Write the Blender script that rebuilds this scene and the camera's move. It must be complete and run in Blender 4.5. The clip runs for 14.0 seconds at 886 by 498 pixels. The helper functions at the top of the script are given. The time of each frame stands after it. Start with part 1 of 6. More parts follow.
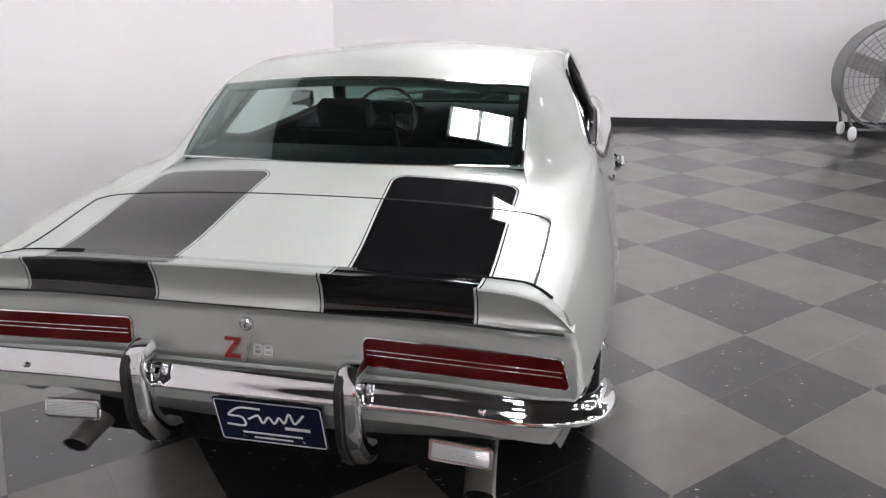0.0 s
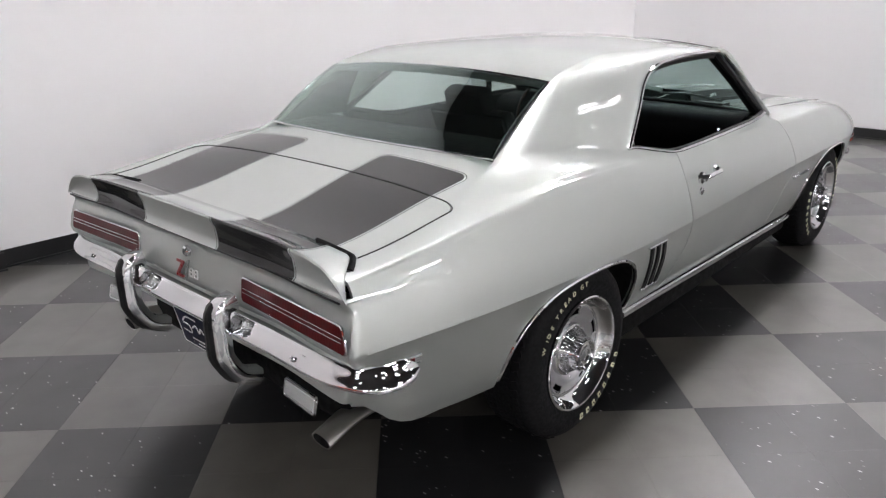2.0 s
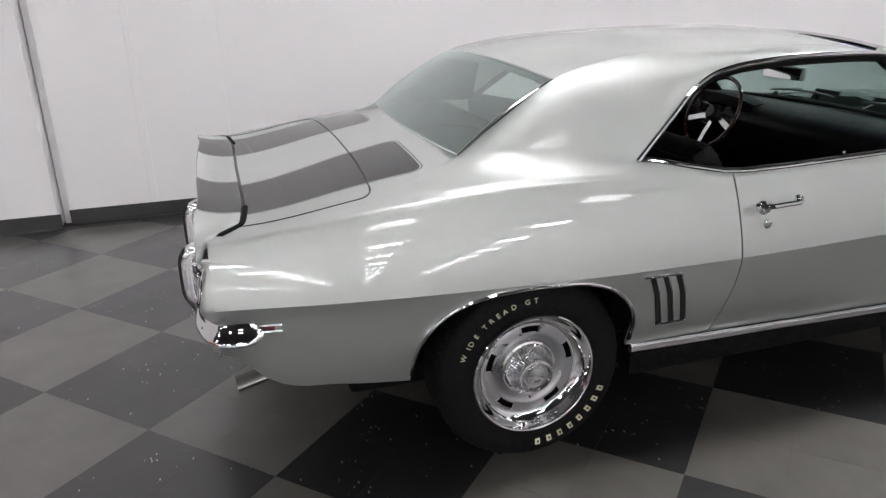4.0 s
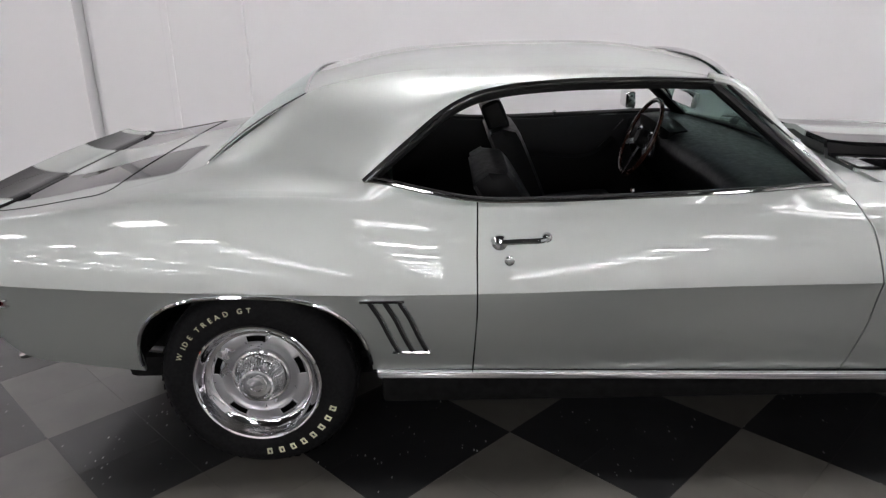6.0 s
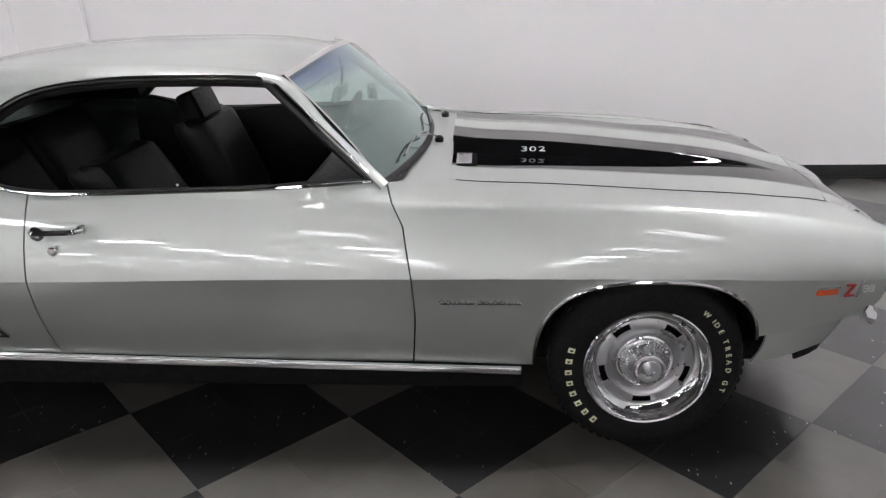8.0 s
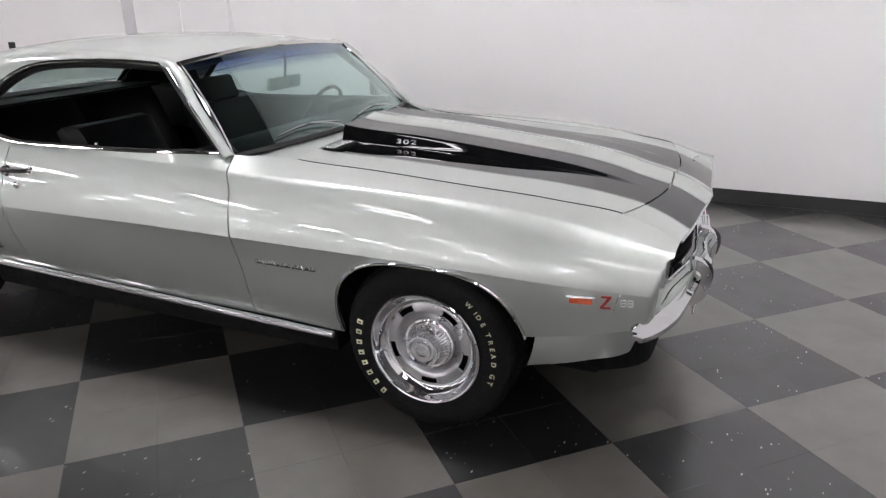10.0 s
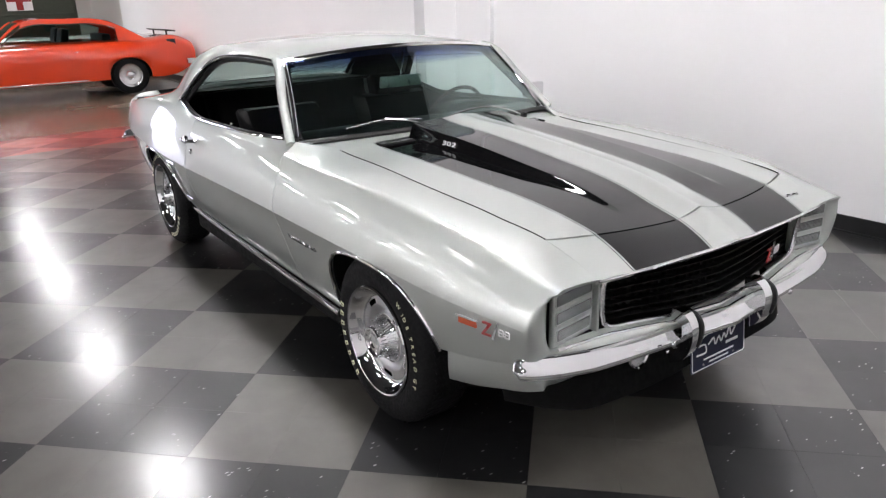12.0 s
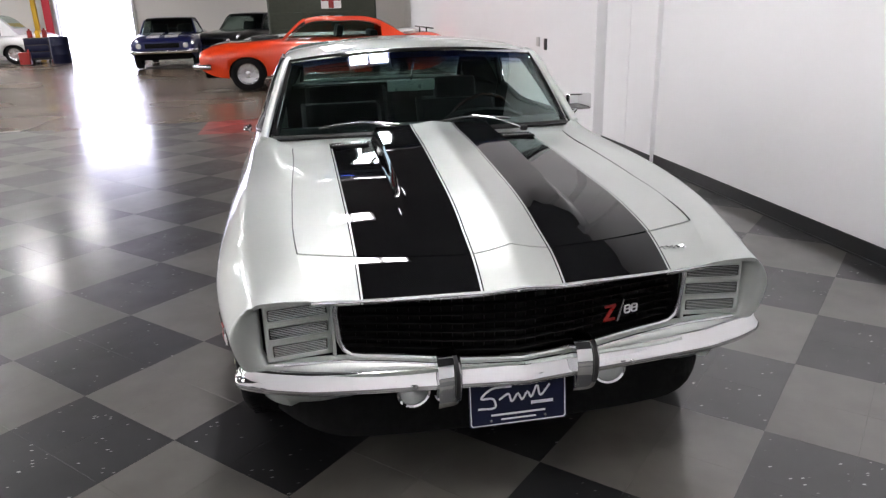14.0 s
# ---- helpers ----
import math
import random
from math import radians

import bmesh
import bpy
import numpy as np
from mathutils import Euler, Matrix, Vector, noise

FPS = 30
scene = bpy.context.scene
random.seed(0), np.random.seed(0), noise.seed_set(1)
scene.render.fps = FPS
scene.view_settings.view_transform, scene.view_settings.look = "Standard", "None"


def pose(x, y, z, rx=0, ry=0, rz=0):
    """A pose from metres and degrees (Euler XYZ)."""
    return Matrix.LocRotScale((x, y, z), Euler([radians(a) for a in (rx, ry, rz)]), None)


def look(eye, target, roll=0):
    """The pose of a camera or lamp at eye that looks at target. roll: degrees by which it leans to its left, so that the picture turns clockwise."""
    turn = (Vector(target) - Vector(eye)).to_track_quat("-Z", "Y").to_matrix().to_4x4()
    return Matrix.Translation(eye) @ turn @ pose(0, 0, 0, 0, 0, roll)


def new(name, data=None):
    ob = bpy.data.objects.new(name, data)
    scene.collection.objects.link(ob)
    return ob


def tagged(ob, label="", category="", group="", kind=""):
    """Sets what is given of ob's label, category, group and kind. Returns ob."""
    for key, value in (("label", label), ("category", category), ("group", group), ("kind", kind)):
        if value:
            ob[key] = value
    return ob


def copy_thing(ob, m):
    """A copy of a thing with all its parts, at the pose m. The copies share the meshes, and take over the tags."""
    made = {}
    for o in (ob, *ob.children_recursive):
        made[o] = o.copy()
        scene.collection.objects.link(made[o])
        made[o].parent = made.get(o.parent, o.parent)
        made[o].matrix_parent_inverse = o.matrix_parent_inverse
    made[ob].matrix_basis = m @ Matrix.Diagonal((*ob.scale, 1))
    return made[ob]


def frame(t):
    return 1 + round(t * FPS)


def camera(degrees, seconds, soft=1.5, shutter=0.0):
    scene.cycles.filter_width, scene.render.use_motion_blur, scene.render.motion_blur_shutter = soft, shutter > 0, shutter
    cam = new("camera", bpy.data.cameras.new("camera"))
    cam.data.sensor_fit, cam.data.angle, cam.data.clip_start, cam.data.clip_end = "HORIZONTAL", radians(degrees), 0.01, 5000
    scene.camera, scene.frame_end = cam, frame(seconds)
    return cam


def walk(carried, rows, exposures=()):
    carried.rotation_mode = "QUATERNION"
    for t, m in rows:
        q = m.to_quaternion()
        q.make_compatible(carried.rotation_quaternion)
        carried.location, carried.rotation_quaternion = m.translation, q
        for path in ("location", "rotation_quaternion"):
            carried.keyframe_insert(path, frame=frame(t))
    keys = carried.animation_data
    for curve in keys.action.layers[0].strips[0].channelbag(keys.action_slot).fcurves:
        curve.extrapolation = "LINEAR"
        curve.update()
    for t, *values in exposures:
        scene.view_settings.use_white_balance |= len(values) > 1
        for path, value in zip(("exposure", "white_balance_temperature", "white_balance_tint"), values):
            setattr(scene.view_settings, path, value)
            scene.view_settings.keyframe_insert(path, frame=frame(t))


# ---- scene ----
cam = camera(63.4, 14.0, 1.3)
PATH = [
    (0, (-3.837, -0.852, 1.522), (-1.992, -0.443, 0.866), -0.8),
    (0.5, (-3.764, -1.178, 1.522), (-1.992, -0.526, 0.863), -0.4),
    (1, (-3.669, -1.487, 1.52), (-1.997, -0.614, 0.856), -0.1),
    (1.5, (-3.539, -1.786, 1.523), (-1.999, -0.697, 0.856), -0.4),
    (2, (-3.374, -2.067, 1.517), (-1.985, -0.792, 0.85), -0.7),
    (2.2, (-3.305, -2.168, 1.517), (-1.981, -0.828, 0.847), -0.8),
    (4.3, (-2.049, -2.831, 1.518), (-1.622, -1.0, 0.838), -1.1),
    (4.5, (-1.914, -2.854, 1.511), (-1.559, -1.005, 0.836), -0.9),
    (5, (-1.575, -2.892, 1.514), (-1.403, -1.019, 0.834), -0.7),
    (5.5, (-1.206, -2.928, 1.522), (-1.142, -1.047, 0.844), -0.2),
    (6, (-0.756, -2.987, 1.519), (-0.757, -1.101, 0.852), -1.0),
    (6.5, (-0.46, -3.0, 1.502), (-0.42, -1.115, 0.833), -0.7),
    (7, (-0.012, -3.015, 1.507), (-0.022, -1.132, 0.836), -1.4),
    (7.5, (0.467, -3.052, 1.49), (0.363, -1.164, 0.839), -1.6),
    (8, (0.82, -3.017, 1.556), (0.719, -1.151, 0.842), -1.1),
    (8.5, (1.262, -3.053, 1.532), (1.1, -1.183, 0.842), -1.2),
    (8.7, (1.425, -3.056, 1.535), (1.226, -1.19, 0.844), -1.0),
    (10.8, (2.864, -2.69, 1.501), (1.742, -1.176, 0.831), -0.9),
    (11, (2.975, -2.597, 1.512), (1.789, -1.134, 0.838), -0.9),
    (11.5, (3.26, -2.348, 1.514), (1.893, -1.054, 0.839), -1.4),
    (12, (3.497, -2.064, 1.515), (1.951, -0.981, 0.854), -1.8),
    (12.5, (3.713, -1.714, 1.505), (2.043, -0.82, 0.863), -2.0),
    (13, (3.865, -1.347, 1.499), (2.098, -0.662, 0.862), -1.8),
    (13.5, (3.989, -0.952, 1.503), (2.161, -0.447, 0.866), -1.8),
    (14, (4.058, -0.559, 1.501), (2.193, -0.226, 0.859), -1.7),
]
walk(cam, [(t, look(eye, target, roll)) for t, eye, target, roll in PATH], [(0, 0.47), (2.0, 0.37), (4.3, 0.16), (7.0, 0.06), (8.7, 0.16), (11.0, 0.38), (12.5, 0.60), (14.0, 0.42)])

# ---- world and exposure ----
world = bpy.data.worlds.new("world")
scene.world = world
world.use_nodes = True
wn = world.node_tree
sky = wn.nodes.new("ShaderNodeTexSky")
sky.sky_type, sky.sun_disc = "NISHITA", False
sky.sun_elevation, sky.sun_rotation = radians(50), radians(60)
wn.links.new(sky.outputs[0], wn.nodes["Background"].inputs[0])
wn.nodes["Background"].inputs[1].default_value = 0.1


# ---- material helpers ----
class Nodes:
    """A small writer of node materials; values are sockets or numbers."""

    def __init__(self, name):
        self.m = bpy.data.materials.new(name)
        self.m.use_nodes = True
        self.t = self.m.node_tree
        self.b = self.t.nodes["Principled BSDF"]
        self._co = None

    def put(self, sock, v):
        if hasattr(v, "links"):
            self.t.links.new(v, sock)
        else:
            sock.default_value = v

    def node(self, kind, **inputs):
        n = self.t.nodes.new(kind)
        for k, v in inputs.items():
            self.put(n.inputs[k.replace("_", " ")], v)
        return n

    def math(self, op, a, b=0.0, c=0.0):
        n = self.t.nodes.new("ShaderNodeMath")
        n.operation = op
        for i, v in enumerate((a, b, c)):
            self.put(n.inputs[i], v)
        return n.outputs[0]

    def co(self):
        if self._co is None:
            self._co = self.t.nodes.new("ShaderNodeTexCoord").outputs["Object"]
        return self._co

    def xyz(self, v=None):
        n = self.t.nodes.new("ShaderNodeSeparateXYZ")
        self.put(n.inputs[0], v or self.co())
        return n.outputs

    def noise(self, scale, detail=3.0, rough=0.5, vec=None):
        n = self.node("ShaderNodeTexNoise", Scale=scale, Detail=detail, Roughness=rough)
        self.put(n.inputs["Vector"], vec or self.co())
        return n.outputs["Fac"]

    def ramp(self, v, a, b, lo=0.0, hi=1.0):
        n = self.t.nodes.new("ShaderNodeMapRange")
        for i, q in enumerate((v, a, b, lo, hi)):
            self.put(n.inputs[i], q)
        return n.outputs[0]

    def mix(self, f, a, b):
        n = self.t.nodes.new("ShaderNodeMix")
        n.data_type = "RGBA"
        self.put(n.inputs[0], f)
        self.put(n.inputs[6], a if hasattr(a, "links") else (*a, 1))
        self.put(n.inputs[7], b if hasattr(b, "links") else (*b, 1))
        return n.outputs[2]

    def bump(self, h, strength=0.2, dist=0.002):
        n = self.node("ShaderNodeBump", Height=h, Strength=strength, Distance=dist)
        self.t.links.new(n.outputs[0], self.b.inputs["Normal"])

    def set(self, **kw):
        for k, v in kw.items():
            k = k.replace("_", " ")
            if isinstance(v, tuple) and len(v) == 3:
                v = (*v, 1)
            self.put(self.b.inputs[k], v)
        return self

    def rand(self):
        return self.t.nodes.new("ShaderNodeObjectInfo").outputs["Random"]


def simple(name, col, rough=0.5, metal=0.0, vary=0.08, scale=8.0, bump=0.0, bscale=200.0, **kw):
    """A plain surface with faint blotches and grain."""
    n = Nodes(name)
    f = n.noise(scale, 4)
    c = n.mix(f, tuple(max(0, v * (1 - vary)) for v in col), tuple(min(1, v * (1 + vary)) for v in col))
    r = n.ramp(n.noise(scale * 3.1, 3), 0.3, 0.7, max(0.0, rough * 0.85), min(1.0, rough * 1.15))
    n.set(Base_Color=c, Roughness=r, Metallic=metal, **kw)
    if bump:
        n.bump(n.noise(bscale, 2), bump)
    return n.m


def emit(name, col, strength):
    n = Nodes(name)
    n.set(Base_Color=(0.8, 0.8, 0.8), Emission_Color=col, Emission_Strength=strength)
    return n.m


SILVER = (0.534, 0.563, 0.540)
BLACK = (0.005, 0.005, 0.0055)


def paint(name, stripes=()):
    """Silver metallic paint under clear coat. stripes: rows (x0, x1, inner0, inner1, outer0, outer1, round0) of black bands, mirrored on
    both sides of the middle; the half-widths run from x0 to x1."""
    n = Nodes(name)
    fl = n.node("ShaderNodeTexVoronoi", Scale=1600.0)
    n.put(fl.inputs["Vector"], n.co())
    f = n.math("MULTIPLY", fl.outputs["Color"], 1.0)
    base = n.mix(f, tuple(v * 0.90 for v in SILVER), tuple(v * 1.10 for v in SILVER))
    metal, x_, y_ = 0.85, *n.xyz()[:2]
    rough = n.ramp(n.noise(6.0, 3), 0.3, 0.7, 0.47, 0.53)
    spec = 0.5
    ay = n.math("ABSOLUTE", y_)
    for x0, x1, i0, i1, o0, o1, rad in stripes:
        u = n.ramp(x_, x0, x1)
        inner, outer = n.ramp(u, 0, 1, i0, i1), n.ramp(u, 0, 1, o0, o1)
        # signed distance of a rounded box in x and |y|
        cx, hx = (x0 + x1) / 2, abs(x1 - x0) / 2 - rad
        dx = n.math("SUBTRACT", n.math("ABSOLUTE", n.math("SUBTRACT", x_, cx)), hx)
        cy = n.math("MULTIPLY", n.math("ADD", inner, outer), 0.5)
        hy = n.math("SUBTRACT", n.math("MULTIPLY", n.math("SUBTRACT", outer, inner), 0.5), rad)
        dy = n.math("SUBTRACT", n.math("ABSOLUTE", n.math("SUBTRACT", ay, cy)), hy)
        px, py = n.math("MAXIMUM", dx, 0.0), n.math("MAXIMUM", dy, 0.0)
        d = n.math("SQRT", n.math("ADD", n.math("MULTIPLY", px, px), n.math("MULTIPLY", py, py)))
        d = n.math("SUBTRACT", n.math("ADD", d, n.math("MINIMUM", n.math("MAXIMUM", dx, dy), 0.0)), rad)
        band = n.ramp(d, 0.0008, -0.0008)
        line = n.ramp(n.math("ABSOLUTE", n.math("SUBTRACT", d, 0.0075)), 0.0022, 0.0014)
        m = n.math("MAXIMUM", band, line)
        base = n.mix(m, base, BLACK)
        metal = n.ramp(m, 0, 1, metal, 0.0)
        spec = n.ramp(m, 0, 1, spec, 0.0)
    n.set(Base_Color=base, Metallic=metal, Roughness=rough, Specular_IOR_Level=spec, Coat_Weight=1.0, Coat_Roughness=0.02, Coat_IOR=1.5)
    return n.m


M_PAINT = paint("silver_paint")
M_HOOD = paint("hood_paint", [(0.55, 2.40, 0.100, 0.128, 0.474, 0.455, 0.0)])
M_DECK = paint("deck_paint", [(-2.75, -1.656, 0.285, 0.214, 0.600, 0.612, 0.045)])
M_SPOIL = paint("spoiler_paint", [(-2.75, -1.9, 0.236, 0.214, 0.588, 0.600, 0.01)])
M_CHROME = simple("chrome", (0.69, 0.69, 0.70), 0.06, 1.0, 0.03)
M_CHROME2 = simple("satin_steel", (0.62, 0.62, 0.63), 0.24, 1.0, 0.05)
M_WHEEL = simple("silver_wheel_paint", (0.40, 0.40, 0.41), 0.30, 0.85, 0.04, Coat_Weight=0.5)
M_RUBBER = simple("tyre_rubber", (0.0045, 0.0045, 0.005), 0.75, 0, 0.2, 30, 0.15, 400, Specular_IOR_Level=0.2)
M_TRIM = simple("black_trim", (0.007, 0.007, 0.007), 0.5, 0, 0.2, 30)
M_WELL = simple("underbody_black", (0.004, 0.004, 0.004), 0.9, 0, 0.3, 12, 0.3, 60, Specular_IOR_Level=0.15)
M_VINYL = simple("black_vinyl", (0.0055, 0.0055, 0.006), 0.42, 0, 0.2, 14, 0.25, 260, Specular_IOR_Level=0.16)
M_CARPET = simple("black_carpet", (0.006, 0.006, 0.006), 0.95, 0, 0.3, 40, 0.5, 500)
M_LETTER = simple("cream_letter_rubber", (0.66, 0.65, 0.44), 0.6, 0, 0.06, 60)
M_RED = simple("red_enamel", (0.26, 0.016, 0.014), 0.3)
M_GRILLE = simple("grille_black", (0.004, 0.004, 0.004), 0.7, Specular_IOR_Level=0.12)
M_LENS = simple("dark_lamp_glass", (0.012, 0.013, 0.013), 0.2, Coat_Weight=0.2)
M_NAVY = simple("navy_plate_paint", (0.006, 0.008, 0.028), 0.4, Specular_IOR_Level=0.2)
M_WHITE = simple("white_print", (0.80, 0.80, 0.80), 0.5)
M_BLOCK = simple("bright_badge_metal", (0.72, 0.72, 0.72), 0.35, 0.4)
M_MIRROR = simple("grey_mirror_shell", (0.42, 0.48, 0.45), 0.3, 0.5)
M_AMBER = simple("amber_lens", (0.50, 0.07, 0.02), 0.15, Coat_Weight=0.6)
M_WOOD = simple("dark_rim_wood", (0.045, 0.015, 0.009), 0.25, 0, 0.3, 20, Coat_Weight=0.6)
M_EXH = simple("exhaust_steel", (0.32, 0.31, 0.29), 0.4, 1.0, 0.15, 25)


def lens_red():
    n = Nodes("red_lamp_lens")
    x_, y_, z_ = n.xyz()
    w = n.math("SINE", n.math("MULTIPLY", y_, 500.0))
    n.set(Base_Color=n.mix(n.noise(25.0), (0.035, 0.001, 0.0015), (0.095, 0.0015, 0.003)), Roughness=0.35, Specular_IOR_Level=0.1, Coat_Weight=0.35, Coat_Roughness=0.04)
    n.bump(w, 0.06, 0.001)
    return n.m


def lens_clear():
    n = Nodes("clear_ribbed_lens")
    x_, y_, z_ = n.xyz()
    w = n.math("SINE", n.math("MULTIPLY", z_, 1500.0))
    n.set(Base_Color=(0.55, 0.57, 0.56), Roughness=0.15, Metallic=0.35, Coat_Weight=1.0, Coat_Roughness=0.05)
    n.bump(w, 0.5, 0.001)
    return n.m


M_TAIL, M_CLEAR = lens_red(), lens_clear()


def glass(name, tint, mixin, sheen=(1, 1, 1), top=None):
    """Thin tinted glass: it lets light through straight and mirrors by its angle."""
    n = Nodes(name)
    n.t.nodes.remove(n.b)
    tr = n.node("ShaderNodeBsdfTransparent", Color=(*tint, 1))
    if top:  # a coloured band that fades in towards the upper edge
        n.put(tr.inputs["Color"], n.mix(n.ramp(n.xyz()[2], 1.205, 1.268), tint, top))
    gl = n.node("ShaderNodeBsdfGlossy", Color=(*sheen, 1), Roughness=0.01)
    fr = n.node("ShaderNodeLayerWeight", Blend=0.5)
    f = n.math("MINIMUM", n.math("ADD", n.math("POWER", fr.outputs["Facing"], 4.0), mixin), 1.0)
    mx = n.t.nodes.new("ShaderNodeMixShader")
    n.put(mx.inputs[0], f)
    n.t.links.new(tr.outputs[0], mx.inputs[1])
    n.t.links.new(gl.outputs[0], mx.inputs[2])
    n.t.links.new(mx.outputs[0], n.t.nodes["Material Output"].inputs[0])
    return n.m


M_GLASS = glass("tinted_glass", (0.50, 0.58, 0.55), 0.07, (0.90, 1.0, 0.98))
M_GLASS_REAR = glass("rear_tinted_glass", (0.70, 0.78, 0.755), 0.11, (0.93, 1.0, 0.985))
M_SCREEN = glass("screen_glass", (0.72, 0.82, 0.795), 0.095, (0.90, 1.0, 0.98), (0.13, 0.20, 0.50))


def wall_mat(name, col, rough=0.6):
    n = Nodes(name)
    f = n.noise(0.7, 5, 0.6)
    g = n.noise(9.0, 4)
    c = n.mix(f, tuple(v * 0.97 for v in col), tuple(v * 1.02 for v in col))
    sc = n.ramp(n.noise(2.3, 6, 0.7), 0.66, 0.80, 0.0, 0.16)
    n.set(Base_Color=n.mix(sc, c, tuple(v * 0.72 for v in col)), Roughness=n.ramp(g, 0.3, 0.7, rough - 0.08, rough + 0.08))
    n.bump(n.noise(160.0, 3), 0.12, 0.001)
    return n.m


M_WALL = wall_mat("white_wall_paint", (0.84, 0.835, 0.84))
M_FARWALL = wall_mat("beige_wall_panel", (0.70, 0.68, 0.64))
M_CEIL = wall_mat("dark_ceiling", (0.05, 0.05, 0.052), 0.85)
M_BASE = simple("black_cove_base", (0.014, 0.014, 0.015), 0.35, 0, 0.3, 10)


def tile_mat(name, a, b, fleck, amount, shine=0.3):
    """Vinyl floor tile: mottled, with pale flecks and scuffs, under worn polish."""
    n = Nodes(name)
    r = n.rand()
    v = n.t.nodes.new("ShaderNodeVectorMath")
    v.operation = "ADD"
    n.put(v.inputs[0], n.co())
    cb = n.t.nodes.new("ShaderNodeCombineXYZ")
    n.put(cb.inputs[0], n.math("MULTIPLY", r, 37.0))
    n.put(cb.inputs[1], n.math("MULTIPLY", r, 91.0))
    n.put(v.inputs[1], cb.outputs[0])
    co = v.outputs[0]
    m = n.noise(7.0, 3, 0.5, co)
    tone = n.ramp(r, 0, 1, 0.90, 1.10)
    c = n.mix(n.ramp(m, 0.3, 0.7), a, b)
    hsv = n.node("ShaderNodeHueSaturation", Value=tone, Color=c)
    vo = n.node("ShaderNodeTexVoronoi", Scale=48.0, Randomness=1.0)
    st = n.t.nodes.new("ShaderNodeMapping")
    n.put(st.inputs[0], co)
    st.inputs["Scale"].default_value = (1.0, 0.38, 1.0)
    n.t.links.new(st.outputs[0], vo.inputs["Vector"])
    sp = n.math("MULTIPLY", n.ramp(vo.outputs["Distance"], 0.16, 0.09), n.ramp(n.noise(9.0, 2, 0.5, co), 0.55 - amount, 0.62 - amount))
    c2 = n.mix(sp, hsv.outputs[0], fleck)
    scuff = n.ramp(n.noise(3.0, 4, 0.6, co), 0.55, 0.80, 0.0, 0.30)
    c3 = n.mix(scuff, c2, tuple((p + q) * 0.5 * 1.25 for p, q in zip(a, b)))
    n.set(Base_Color=c3, Roughness=n.ramp(n.noise(4.0, 2, 0.5, co), 0.3, 0.75, 0.36, 0.46), Specular_IOR_Level=shine, Coat_Weight=0.9, Coat_Roughness=0.175)
    wave = n.math("ADD", n.noise(3.0, 1, 0.5, co), n.math("MULTIPLY", n.noise(28.0, 2, 0.5, co), 0.10))
    n.bump(wave, 0.06, 0.004)
    return n.m


M_DARK = tile_mat("dark_vinyl_tile", (0.007, 0.007, 0.0075), (0.012, 0.012, 0.0125), (0.42, 0.42, 0.41), 0.04, 0.5)
M_GREY = tile_mat("grey_vinyl_tile", (0.062, 0.0575, 0.049), (0.085, 0.0795, 0.069), (0.12, 0.11, 0.10), -0.4, 0.9)
M_REDT = tile_mat("red_vinyl_tile", (0.30, 0.055, 0.050), (0.38, 0.080, 0.070), (0.5, 0.4, 0.38), -0.06)
M_REDD = tile_mat("dark_red_vinyl_tile", (0.15, 0.010, 0.010), (0.20, 0.016, 0.015), (0.4, 0.3, 0.28), -0.06)
M_GROUT = simple("floor_adhesive", (0.045, 0.044, 0.042), 0.7)


def concrete():
    n = Nodes("sealed_concrete")
    a = n.noise(0.5, 3, 0.5)
    b = n.noise(5.0, 4)
    c = n.mix(a, (0.130, 0.088, 0.058), (0.180, 0.135, 0.098))
    n.set(Base_Color=n.mix(n.ramp(b, 0.3, 0.7, 0, 0.3), c, (0.13, 0.105, 0.085)), Roughness=n.ramp(a, 0.3, 0.7, 0.20, 0.30))
    n.bump(n.noise(40.0, 2), 0.05, 0.002)
    return n.m


M_CONC = concrete()


# ---- geometry helpers ----
def part(name, vf, mat, parent=None, label="", smooth=35, kind="", category="", group=""):
    """One mesh object from (verts, faces) under a thing or a part."""
    V, F = vf
    me = bpy.data.meshes.new(name)
    me.from_pydata([tuple(map(float, v)) for v in V], [], [tuple(map(int, f)) for f in F])
    me.validate()
    if mat:
        me.materials.append(mat)
    if smooth:
        me.polygons.foreach_set("use_smooth", [True] * len(me.polygons))
        me.set_sharp_from_angle(angle=radians(smooth))
    me.update()
    ob = new(name, me)
    if parent:
        ob.parent = parent
    return tagged(ob, label, category, group, kind)


def thing(name, label, category, group="", m=None):
    ob = new(name)
    ob.empty_display_size = 0.1
    if m is not None:
        ob.matrix_basis = m
    return tagged(ob, label, category, group)


def join(*parts):
    V, F, k = [], [], 0
    for v, f in parts:
        V += [tuple(p) for p in v]
        F += [tuple(i + k for i in q) for q in f]
        k = len(V)
    return V, F


def weld(vf, d=1e-5):
    V, F = vf
    seen, idx, out = {}, [], []
    for p in V:
        key = tuple(round(c / d / 10) for c in p)
        if key not in seen:
            seen[key] = len(out)
            out.append(p)
        idx.append(seen[key])
    faces = []
    for f in F:
        g = []
        for i in f:
            if idx[i] not in g:
                g.append(idx[i])
        if len(g) > 2:
            faces.append(tuple(g))
    return out, faces


def mirror(vf):
    V, F = vf
    return [(p[0], -p[1], p[2]) for p in V], [tuple(reversed(f)) for f in F]


def moved(vf, m):
    return [tuple(m @ Vector(p)) for p in vf[0]], vf[1]


